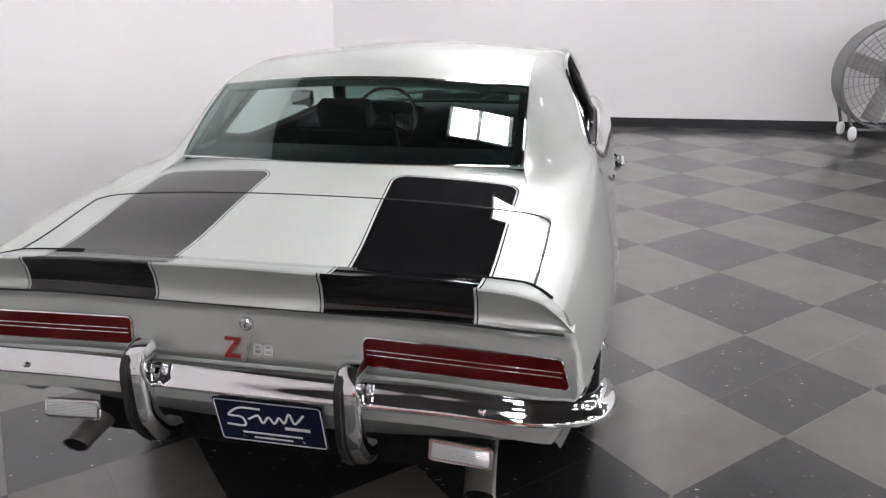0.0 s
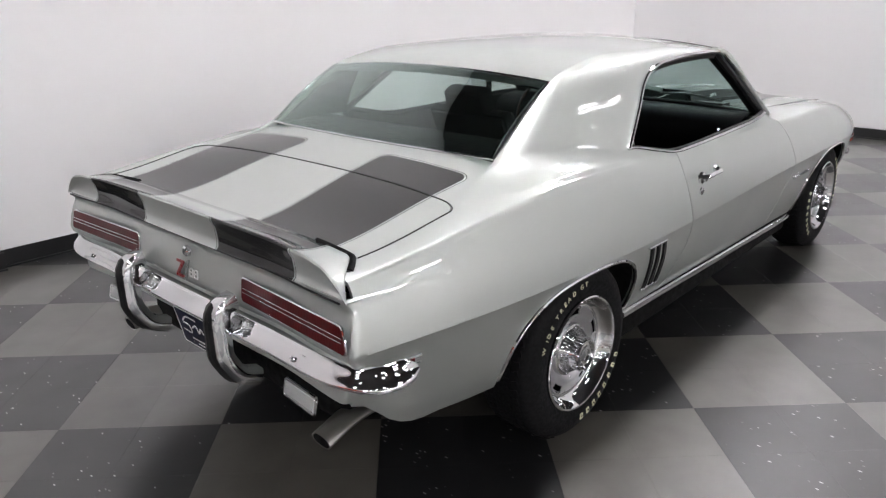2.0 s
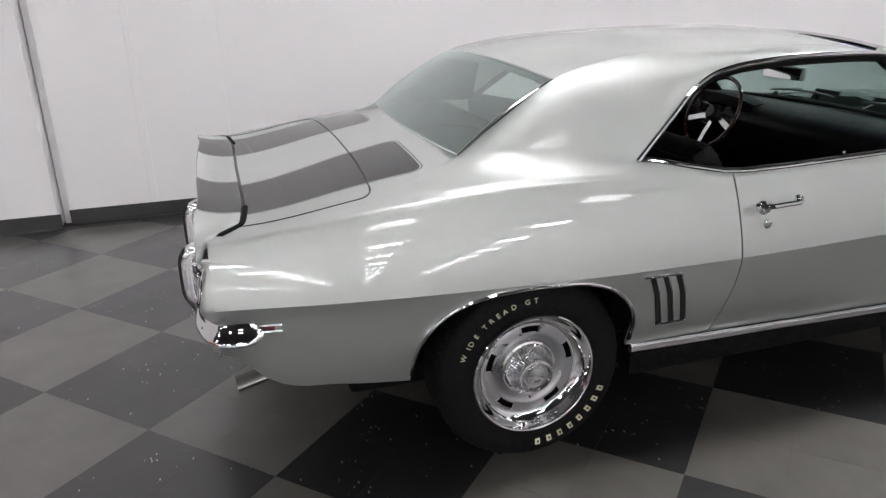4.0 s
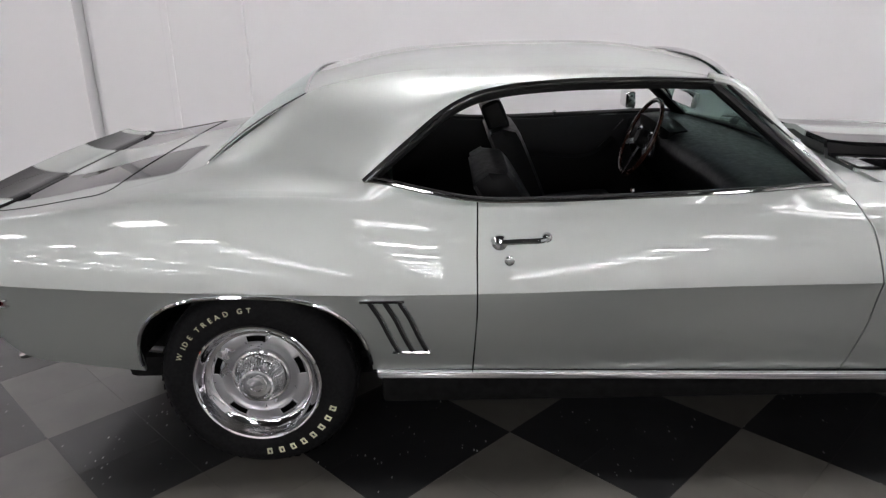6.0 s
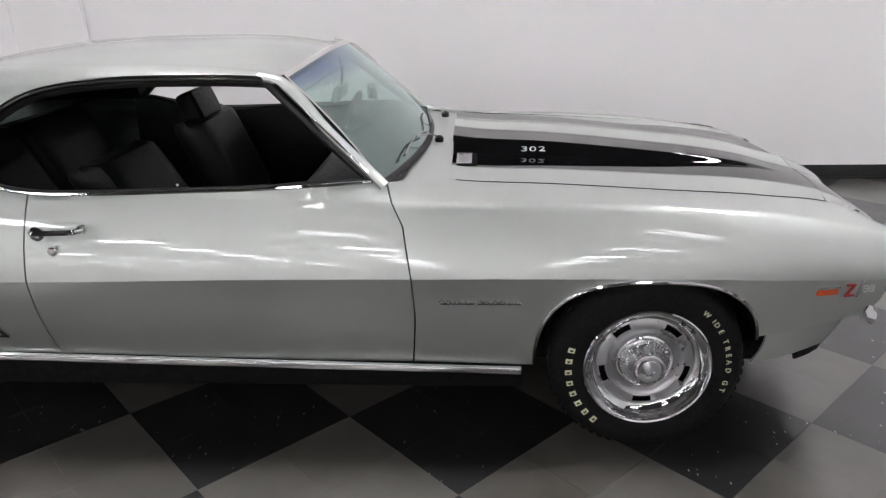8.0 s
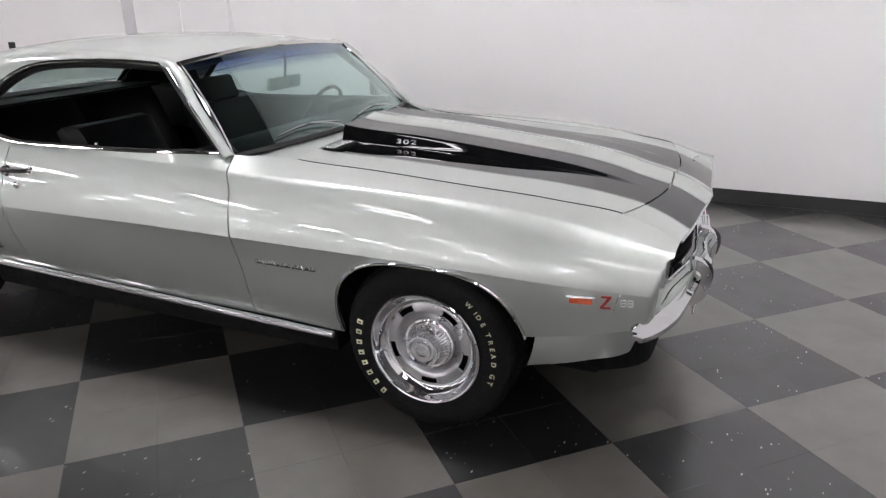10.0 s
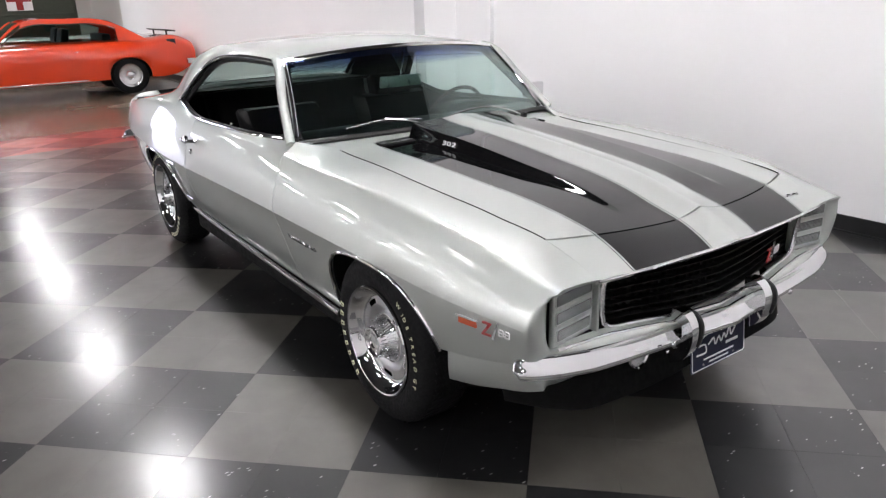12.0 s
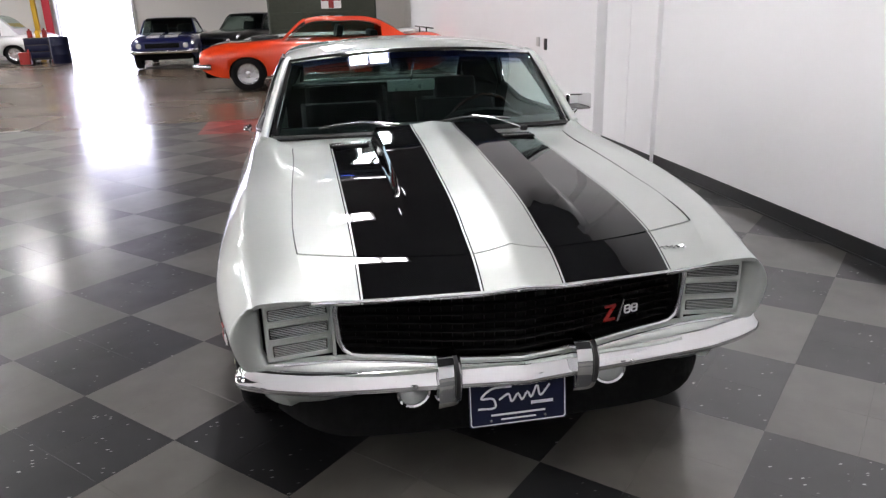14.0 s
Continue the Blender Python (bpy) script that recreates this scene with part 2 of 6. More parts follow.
def sheet(P, flip=False, closed_u=False):
    """Faces over a grid of points P[u][v]."""
    P = np.asarray(P, float)
    nu, nv = P.shape[:2]
    F = []
    for i in range(nu if closed_u else nu - 1):
        for j in range(nv - 1):
            a, b = i * nv + j, ((i + 1) % nu) * nv + j
            q = (a, b, b + 1, a + 1)
            F.append(q[::-1] if flip else q)
    return [tuple(p) for p in P.reshape(-1, 3)], F


def normals(P):
    P = np.asarray(P, float)
    du, dv = np.gradient(P, axis=0), np.gradient(P, axis=1)
    n = np.cross(du, dv)
    return n / np.maximum(np.linalg.norm(n, axis=2, keepdims=True), 1e-9)


def panel(P, t=0.008, flip=False):
    """A grid as sheet metal of thickness t, with closed rims; the outside is where the grid's normal points (flip: the other way)."""
    P = np.asarray(P, float)
    nu, nv = P.shape[:2]
    Q = P - normals(P) * t * (-1 if flip else 1)
    V1, F1 = sheet(P, flip)
    V2, F2 = sheet(Q, not flip)
    n = nu * nv
    F = F1 + [tuple(i + n for i in f) for f in F2]
    ring = [i * nv for i in range(nu)] + [(nu - 1) * nv + j for j in range(1, nv)] + [i * nv + nv - 1 for i in range(nu - 2, -1, -1)] + [j for j in range(nv - 2, 0, -1)]
    for a, b in zip(ring, ring[1:] + ring[:1]):
        q = (a, b, b + n, a + n)
        F.append(q if flip else q[::-1])
    return V1 + V2, F


def box(c, s, b=0.004, m=None, seg=2):
    """A box of size s about c with rounded edges b, turned by m."""
    bm = bmesh.new()
    bmesh.ops.create_cube(bm, size=1.0)
    for v in bm.verts:
        v.co = Vector([v.co[i] * s[i] for i in range(3)])
    if b:
        bmesh.ops.bevel(bm, geom=bm.edges[:], offset=min(b, min(s) * 0.45), segments=seg, affect="EDGES", profile=0.6)
    m = Matrix.Translation(c) @ (m or Matrix.Identity(4))
    bm.verts.index_update()
    out = [tuple(m @ v.co) for v in bm.verts], [tuple(v.index for v in f.verts) for f in bm.faces]
    bm.free()
    return out


def lathe(prof, n=48, axis="y", c=(0, 0, 0), a0=0.0, a1=360.0):
    """Turns (radius, along) rows about an axis through c."""
    full = a1 - a0 > 359
    P = []
    for k in range(n if full else n + 1):
        a = radians(a0 + (a1 - a0) * k / n)
        row = []
        for r, h in prof:
            u, v = r * math.cos(a), r * math.sin(a)
            row.append({"y": (u, h, v), "x": (h, u, v), "z": (u, v, h)}[axis])
        P.append(row)
    P = np.array(P) + np.array(c)
    return sheet(P, flip=(axis != "y"), closed_u=full)


def sweep(path, prof, up=(0, 0, 1), closed=False, caps=True):
    """Carries a closed outline prof (rows of side, up) along a path."""
    path = np.asarray(path, float)
    n = len(path)
    up = np.asarray(up, float)
    P = []
    for i in range(n):
        if closed:
            d = path[(i + 1) % n] - path[i - 1]
        else:
            d = path[min(i + 1, n - 1)] - path[max(i - 1, 0)]
        d = d / max(np.linalg.norm(d), 1e-9)
        s = np.cross(d, up)
        s /= max(np.linalg.norm(s), 1e-9)
        w = np.cross(s, d)
        P.append([path[i] + a * s + b * w for a, b in prof])
    k = len(prof)
    V = [tuple(p) for row in P for p in row]
    F = []
    for i in range(n if closed else n - 1):
        for j in range(k):
            F.append((i * k + j, i * k + (j + 1) % k, ((i + 1) % n) * k + (j + 1) % k, ((i + 1) % n) * k + j))
    if caps and not closed:
        F += [tuple(range(k))[::-1], tuple((n - 1) * k + j for j in range(k))]
    return V, F


def disc(r, n=8, sx=1.0, sy=1.0):
    return [(r * sx * math.cos(2 * math.pi * k / n), r * sy * math.sin(2 * math.pi * k / n)) for k in range(n)]


def tube(path, r, n=8, up=(0, 0, 1), closed=False):
    return sweep(path, disc(r, n), up, closed)


def table(*keys):
    """A smooth curve through rows (x, value)."""
    keys = sorted(keys)
    X, Y = np.array([k[0] for k in keys], float), np.array([k[1] for k in keys], float)
    d = np.diff(Y) / np.diff(X)
    T = np.r_[d[0], (d[1:] * np.diff(X)[:-1] + d[:-1] * np.diff(X)[1:]) / (X[2:] - X[:-2]), d[-1]]
    T[1:-1] = np.where(d[1:] * d[:-1] <= 0, 0, T[1:-1])

    def f(x):
        x = np.clip(x, X[0], X[-1])
        i = np.clip(np.searchsorted(X, x) - 1, 0, len(X) - 2)
        h = X[i + 1] - X[i]
        u = (x - X[i]) / h
        return (2 * u**3 - 3 * u**2 + 1) * Y[i] + (u**3 - 2 * u**2 + u) * h * T[i] + (3 * u**2 - 2 * u**3) * Y[i + 1] + (u**3 - u**2) * h * T[i + 1]

    return f


def curve(pts, n):
    """n points of a smooth line through pts, even in length."""
    P = np.asarray(pts, float)
    L = np.r_[0, np.cumsum(np.linalg.norm(np.diff(P, axis=0), axis=1))]
    fs = [table(*zip(L, P[:, k])) for k in range(P.shape[1])]
    return np.stack([f(np.linspace(0, L[-1], n)) for f in fs], -1)


def rrect(w, h, r, n=5):
    """Outline of a rounded rectangle about 0, anticlockwise."""
    out = []
    for cx, cy, a in ((w / 2 - r, h / 2 - r, 0), (-w / 2 + r, h / 2 - r, 90), (-w / 2 + r, -h / 2 + r, 180), (w / 2 - r, -h / 2 + r, 270)):
        out += [(cx + r * math.cos(radians(a + 90 * k / n)), cy + r * math.sin(radians(a + 90 * k / n))) for k in range(n + 1)]
    return out


def slab(outline, h0, h1, b=0.0):
    """A flat piece: outline in x, y between the heights h0 and h1, its upper rim drawn in by b."""
    n = len(outline)
    c = np.mean(outline, axis=0)
    rows = [[(x, y, h0) for x, y in outline], [(x, y, h1 - b) for x, y in outline]]
    if b:
        O = np.array(outline)
        d = (c - O) / np.linalg.norm(c - O, axis=1, keepdims=True)
        rows.append([(x, y, h1) for x, y in O + d * b])
    V = [p for r in rows for p in r]
    F = []
    for k in range(len(rows) - 1):
        F += [(k * n + i, k * n + (i + 1) % n, (k + 1) * n + (i + 1) % n, (k + 1) * n + i) for i in range(n)]
    return V, F + [tuple(range(n))[::-1], tuple((len(rows) - 1) * n + i for i in range(n))]


def lettering(text, size):
    """The built-in font's outlines of each letter as flat meshes, with their advance: rows (verts, faces, x)."""
    out, x = [], 0.0
    for ch in text:
        if ch == " ":
            x += size * 0.4
            continue
        cu = bpy.data.curves.new("letter", "FONT")
        cu.body, cu.size, cu.extrude, cu.resolution_u = ch, size, size * 0.03, 3
        ob = new("letter", cu)
        me = bpy.data.meshes.new_from_object(ob.evaluated_get(bpy.context.evaluated_depsgraph_get()))
        V = [tuple(v.co) for v in me.vertices]
        F = [tuple(p.vertices) for p in me.polygons]
        w = max(v[0] for v in V)
        out.append((V, F, x))
        x += w + size * 0.12
        bpy.data.objects.remove(ob)
        bpy.data.meshes.remove(me)
    return out, x


# ---- the hall ----
X0, X1, Y0, Y1, ZC = -27.0, 5.42, -44.0, 2.62, 5.2
TILE, TX, TY, TA = 0.4262, -0.098, -1.151, radians(-0.2)


def setting(name, vf, mat, label="", smooth=0):
    return part(name, vf, mat, None, label, smooth, "structure")


wall_n = setting("wall_north", join(box(((-2.20 + X1) / 2 + 0.2, Y1 + 0.15, ZC / 2), (X1 + 2.32 + 0.4, 0.3, ZC), 0.0)), M_WALL, "white painted plaster showroom wall with faint scuffs")
setting("wall_north_west", join(box((-2.77, Y1 + 0.10, ZC / 2), (1.14, 0.3, ZC), 0.006), box((-2.78, Y1 - 0.052, ZC / 2), (0.05, 0.01, ZC), 0.003), box((-3.36, Y1 + 0.155, ZC / 2), (0.06, 0.3, ZC), 0.0), box((-10.2, Y1 + 0.01, ZC / 2), (13.6, 0.3, ZC), 0.006)), M_WALL, "white wall panels standing slightly proud of each other")
setting("wall_north_far", box(((X0 - 17.0) / 2, Y1 + 1.2, ZC / 2), (-17.0 - X0, 0.3, ZC), 0.0), M_FARWALL, "beige panelled wall at the far end of the hall")
setting("wall_north_return", box((-16.95, Y1 + 0.55, ZC / 2), (0.1, 1.3, ZC), 0.0), M_FARWALL, "short beige return of the wall")
setting("wall_east", box((X1 + 0.15, (Y0 + Y1) / 2, ZC / 2), (0.3, Y1 - Y0 + 0.6, ZC), 0.0), M_WALL, "white painted showroom end wall")
setting("wall_south", box(((X0 + X1) / 2, Y0 - 0.15, ZC / 2), (X1 - X0 + 0.6, 0.3, ZC), 0.0), M_WALL, "white painted wall across the hall")
DY0, DY1, DZ = -9.72, -6.98, 4.2  # the open roller door in the west wall
setting("wall_west", join(box((X0 - 0.15, (DY1 + Y1 + 1.5) / 2, ZC / 2), (0.3, Y1 + 1.5 - DY1, ZC), 0.0), box((X0 - 0.15, (Y0 + DY0) / 2, ZC / 2), (0.3, DY0 - Y0, ZC), 0.0),
                          box((X0 - 0.15, (DY0 + DY1) / 2, (DZ + ZC) / 2), (0.3, DY1 - DY0, ZC - DZ), 0.0)), M_FARWALL, "beige end wall with a wide roller door opening")
setting("ceiling", box(((X0 + X1) / 2, (Y0 + Y1) / 2 + 0.7, ZC + 0.15), (X1 - X0 + 0.6, Y1 - Y0 + 2.2, 0.3), 0.0), M_CEIL, "dark unlit hall ceiling")
base = lambda x0, x1, y: join(box(((x0 + x1) / 2, y - 0.004, 0.055), (x1 - x0, 0.008, 0.11), 0.002), box(((x0 + x1) / 2, y - 0.012, 0.006), (x1 - x0, 0.016, 0.012), 0.004))
setting("baseboard", base(-2.20, X1, Y1), M_BASE, "black rubber cove base along the wall")
setting("baseboard_proud", base(-3.34, -2.18, Y1 - 0.054), M_BASE, "black rubber cove base along the wall")
setting("baseboard_far", base(-17.0, -3.38, Y1 - 0.14), M_BASE, "black rubber cove base along the wall")
setting("baseboard_east", join(box((X1 - 0.004, (Y0 + Y1) / 2, 0.055), (0.008, Y1 - Y0, 0.11), 0.002), box((X1 - 0.012, (Y0 + Y1) / 2, 0.006), (0.016, Y1 - Y0, 0.012), 0.004)), M_BASE, "black rubber cove base along the end wall")
setting("ground", box(((X0 + X1) / 2 - 15, (Y0 + Y1) / 2, -0.11), (X1 - X0 + 34, Y1 - Y0 + 6, 0.2), 0.0), M_CONC, "sealed brown concrete floor with a dull shine")

# bright yard outside the door
M_YARD = emit("daylight_yard", (0.80, 0.79, 1.0), 5.0)
setting("backdrop", box((X0 - 6.0, (DY0 + DY1) / 2, 3.0), (0.05, 12.0, 8.0), 0.0), M_YARD, "overbright daylight outside the open door")
M_SILL = simple("steel_frame_paint", (0.55, 0.54, 0.52), 0.4)
door = tagged(new("door_1"), "wide open roller door flooded with daylight", "door", kind="structure")
for k, (yy, zz, sy, sz) in enumerate(((DY0 - 0.06, DZ / 2, 0.12, DZ), (DY1 + 0.06, DZ / 2, 0.12, DZ), ((DY0 + DY1) / 2, DZ + 0.1, DY1 - DY0 + 0.24, 0.2))):
    part("door_frame", box((X0 + 0.05, yy, zz), (0.14, sy, sz), 0.01), M_SILL, door, smooth=0)

# ceiling lights: pairs of long panels in rows
M_LIGHT = emit("light_panel", (1.0, 0.975, 1.0), 19.0)
M_LIGHT_FAR = emit("hall_light_panel", (1.0, 0.975, 1.0), 60.0)
M_LIGHT_BAY = emit("bay_light_panel", (1.0, 0.975, 1.0), 46.0)
M_FIX = simple("fixture_white", (0.75, 0.75, 0.75), 0.4)
first = thing("ceiling_light", "paired long light panels in a white housing under the ceiling", "ceiling light", "hall lights")
part("housing", box((0, 0, 0.05), (1.22, 0.80, 0.08), 0.01), M_FIX, first, smooth=0)
for s in (-0.19, 0.19):
    part("diffuser", box((0, s, 0.0), (1.10, 0.17, 0.02), 0.0), M_LIGHT, first, smooth=0)
spots = [(x, y) for x in (-1.2, 3.8) for y in (-8.2, -4.6)]
first.matrix_basis = pose(spots[0][0], spots[0][1], ZC - 0.09)
for x, y in spots[1:]:
    copy_thing(first, pose(x, y, ZC - 0.09))
hall = thing("ceiling_light", "paired long light panels far across the hall", "ceiling light", "hall lights")
part("housing", box((0, 0, 0.05), (1.22, 0.80, 0.08), 0.01), M_FIX, hall, smooth=0)
for s in (-0.19, 0.19):
    part("diffuser", box((0, s, 0.0), (1.10, 0.17, 0.02), 0.0), M_LIGHT_FAR, hall, smooth=0)
spots = [(x, y) for x in (-21.2, -16.2, -11.2, -6.2, -1.2, 3.8) for y in (-42.5, -39.1, -35.7, -32.3, -28.9, -25.5, -22.1, -18.7, -15.2, -11.8)]
hall.matrix_basis = pose(spots[0][0], spots[0][1], ZC - 0.09)
for x, y in spots[1:]:
    copy_thing(hall, pose(x, y, ZC - 0.09))
bay = thing("ceiling_light", "paired bright long light panels over the display bay", "ceiling light", "hall lights")
part("housing", box((0, 0, 0.05), (1.22, 0.80, 0.08), 0.01), M_FIX, bay, smooth=0)
for s in (-0.19, 0.19):
    part("diffuser", box((0, s, 0.0), (1.10, 0.32, 0.02), 0.0), M_LIGHT_BAY, bay, smooth=0)
bay.matrix_basis = pose(3.8, -0.3, ZC - 0.09)
copy_thing(bay, pose(-0.75, -0.3, ZC - 0.09))
M_LIGHT_WEST = emit("west_light_panel", (1.0, 0.975, 1.0), 28.0)
west = thing("ceiling_light", "paired long light panels over the parked cars", "ceiling light", "hall lights")
part("housing", box((0, 0, 0.05), (1.22, 0.80, 0.08), 0.01), M_FIX, west, smooth=0)
for s in (-0.19, 0.19):
    part("diffuser", box((0, s, 0.0), (1.10, 0.32, 0.02), 0.0), M_LIGHT_WEST, west, smooth=0)
west.matrix_basis = pose(-6.2, -0.3, ZC - 0.09)
for x, y in [(x, y) for x in (-6.2, -11.2, -16.2, -21.2) for y in (-0.3, -8.2)][1:]:
    copy_thing(west, pose(x, y, ZC - 0.09))

# ---- the silver coupe: sections ----
car = thing("car", "silver classic two-door coupe with black stripes on checkered tiles", "car", m=pose(0, 0, -0.010))
CAR_Z = -0.010

ZCR = table((-2.4, 0.690), (-2.0, 0.684), (-1.7, 0.674), (-1.375, 0.668), (-1.0, 0.655), (-0.35, 0.658), (0.0, 0.665), (0.6, 0.668), (1.1, 0.668), (1.375, 0.668), (1.75, 0.655), (2.0, 0.640), (2.2, 0.62))
YCR = table((-2.40, 0.830), (-2.33, 0.855), (-2.2, 0.885), (-2.0, 0.908), (-1.7, 0.930), (-1.375, 0.9405), (-1.0, 0.943), (-0.65, 0.9427), (0.0, 0.9418), (0.6, 0.9405), (1.0, 0.939), (1.375, 0.934), (1.75, 0.914), (1.97, 0.885), (2.1, 0.848), (2.2, 0.800))
Z0 = table((-2.4, 0.52), (-2.31, 0.50), (-2.217, 0.418), (-2.0, 0.369), (-1.78, 0.340), (-1.0, 0.335), (-0.65, 0.330), (0.0, 0.312), (0.6, 0.300), (1.0, 0.296), (1.375, 0.36), (1.76, 0.432), (2.1, 0.500), (2.2, 0.515))
Y0B = table((-2.4, 0.77), (-2.2, 0.80), (-1.78, 0.815), (-1.0, 0.825), (0.6, 0.815), (1.0, 0.82), (1.75, 0.855), (2.0, 0.835), (2.2, 0.775))
ZB = table((-2.4, 0.880), (-2.2, 0.888), (-1.866, 0.937), (-1.6, 0.968), (-1.31, 0.985), (-1.0, 0.986), (-0.80, 0.950), (-0.664, 0.924), (-0.55, 0.918), (0.0, 0.929), (0.44, 0.942), (0.62, 0.925), (0.75, 0.911), (1.1, 0.894), (1.485, 0.871), (1.77, 0.852), (2.04, 0.812), (2.12, 0.780), (2.2, 0.738))
YB = table((-2.4, 0.715), (-2.2, 0.725), (-1.866, 0.735), (-1.6, 0.725), (-1.31, 0.765), (-1.0, 0.812), (-0.80, 0.832), (-0.55, 0.838), (0.0, 0.838), (0.36, 0.815), (0.48, 0.785), (0.58, 0.720), (0.70, 0.655), (0.80, 0.650), (1.5, 0.648), (2.00, 0.632), (2.2, 0.602))
Z6 = table((-2.4, 0.858), (-2.2, 0.880), (-2.0, 0.908), (-1.63, 0.942), (-1.31, 0.948), (-1.0, 0.936), (-0.65, 0.905), (0.0, 0.905), (0.3, 0.898), (0.5, 0.890), (0.62, 0.886), (1.07, 0.880), (1.28, 0.876), (1.476, 0.866), (1.746, 0.842), (2.0, 0.792), (2.07, 0.773), (2.2, 0.728))
Y6 = table((-2.4, 0.782), (-2.2, 0.814), (-2.0, 0.834), (-1.63, 0.841), (-1.31, 0.846), (-1.0, 0.849), (-0.65, 0.849), (0.0, 0.847), (0.44, 0.845), (0.62, 0.841), (1.07, 0.832), (1.476, 0.819), (1.746, 0.803), (2.07, 0.768), (2.2, 0.735))
CREASE = table((-2.4, 0.6), (-2.2, 1.0), (-1.4, 1.0), (-1.05, 0.7), (-0.7, 0.15), (-0.3, 0.5), (0.1, 1.0), (1.25, 1.0), (1.5, 0.55), (1.72, 0.10), (2.2, 0.03))



def soften(f, s):
    """The same curve with its small waves evened out."""
    xs, o = np.arange(-2.44, 2.241, 0.06), np.linspace(-2, 2, 17)
    w = np.exp(-0.5 * o**2)
    return table(*[(x, float(np.sum([k * f(x + d * s) for k, d in zip(w, o)]) / w.sum())) for x in xs])


ZCR, YCR, Z6, Y6 = soften(ZCR, 0.18), soften(YCR, 0.17), soften(Z6, 0.16), soften(Y6, 0.20)


def low(x, n):
    """Section of the body side below the crease, from the sill up."""
    yc, zc, z0, y0, k = YCR(x), ZCR(x), Z0(x), Y0B(x), CREASE(x)
    w, h = yc - y0, zc - z0
    return bezier((y0, z0), (y0 + (0.50 + 0.05 * (1 - k)) * w, z0 + 0.33 * h), (yc - 0.004 - 0.026 * k, zc - (0.34 - 0.14 * k) * h), (yc, zc), n)


def bezier(a, b, c, d, n):
    t = np.linspace(0, 1, n)[:, None]
    a, b, c, d = (np.asarray(v, float) for v in (a, b, c, d))
    return a * (1 - t) ** 3 + 3 * b * t * (1 - t) ** 2 + 3 * c * t * t * (1 - t) + d * t**3


WTOP = table((-1.0, 0.986), (-0.858, 1.100), (-0.737, 1.190), (-0.66, 1.226), (-0.566, 1.247), (-0.396, 1.262), (-0.1, 1.266), (0.10, 1.258), (0.2, 1.250))
WTOPY = table((-1.0, 0.812), (-0.858, 0.762), (-0.737, 0.715), (-0.66, 0.696), (-0.566, 0.684), (-0.396, 0.675), (-0.1, 0.668), (0.10, 0.655), (0.2, 0.645))
ZI = table((-1.74, 0.964), (-1.66, 0.978), (-1.60, 0.990), (-1.545, 1.008), (-1.45, 1.072), (-1.35, 1.138), (-1.20, 1.231), (-1.0, 1.281), (-0.6, 1.303), (-0.2, 1.300), (0.05, 1.280), (0.2, 1.252))
ZMID = table((-1.30, 1.243), (-1.2, 1.268), (-1.0, 1.312), (-0.6, 1.345), (-0.3, 1.347), (0.0, 1.332), (0.22, 1.290))
YI = table((-1.86, 0.734), (-1.80, 0.706), (-1.70, 0.654), (-1.6, 0.630), (-1.54, 0.618), (-1.20, 0.592), (-0.6, 0.575), (0.2, 0.575))


ZDECK = table((-2.42, 0.880), (-2.2, 0.894), (-1.85, 0.962), (-1.6, 1.010), (-1.50, 1.03))


def deck_z(x, yn):
    zb = float(ZB(x))
    return zb + (float(ZDECK(x)) - zb) * (1 - abs(yn) ** 3.2)


def inner_z(x):
    """Height of the sail's inner line: on the deck behind the glass, then rising beside it."""
    k = np.clip((x + 1.65) / 0.10, 0, 1)
    k = k * k * (3 - 2 * k)
    return deck_z(x, float(YI(x)) / float(YB(x))) * (1 - k) + float(ZI(x)) * k


def blend_size(x):
    """Half length of the soft fillet in which the quarter runs up into the sail panel."""
    ease = lambda u: min(1.0, max(0.0, u)) ** 2 * (3 - 2 * min(1.0, max(0.0, u)))
    return 0.12 * ease((-0.99 - x) / 0.20) * ease((x + 1.84) / 0.30)


def blend_ends(x):
    """The belt corner and the unit ways from it down the quarter and up the sail."""
    P6, P3 = (np.array((float(a(x)), float(b(x)))) for a, b in ((Y6, Z6), (YB, ZB)))
    T = (P6 + P3) / 2 + np.array((0.0, 0.05 * abs(P3[0] - P6[0])))
    w, h = YB(x) - YI(x), inner_z(x) - ZB(x)
    up = np.array((-w * 0.19, h * 0.24))
    unit = lambda v: v / max(1e-6, np.linalg.norm(v))
    return P3, unit(T - P3), unit(up)


def filleted(x, pts, first):
    r = float(blend_size(x))
    if r < 1e-4:
        return pts
    P, down, up = blend_ends(x)
    r = min(r, 0.8 * np.linalg.norm(np.array((float(Y6(x)), float(Z6(x)))) - P))
    out = []
    for p in pts:
        d = np.linalg.norm(np.asarray(p) - P)
        if d < r:
            t = 0.5 - 0.5 * d / r if first else 0.5 + 0.5 * d / r
            out.append((P + r * down) * (1 - t) ** 2 + 2 * P * t * (1 - t) + (P + r * up) * t * t)
        else:
            out.append(np.asarray(p))
    return np.array(out)


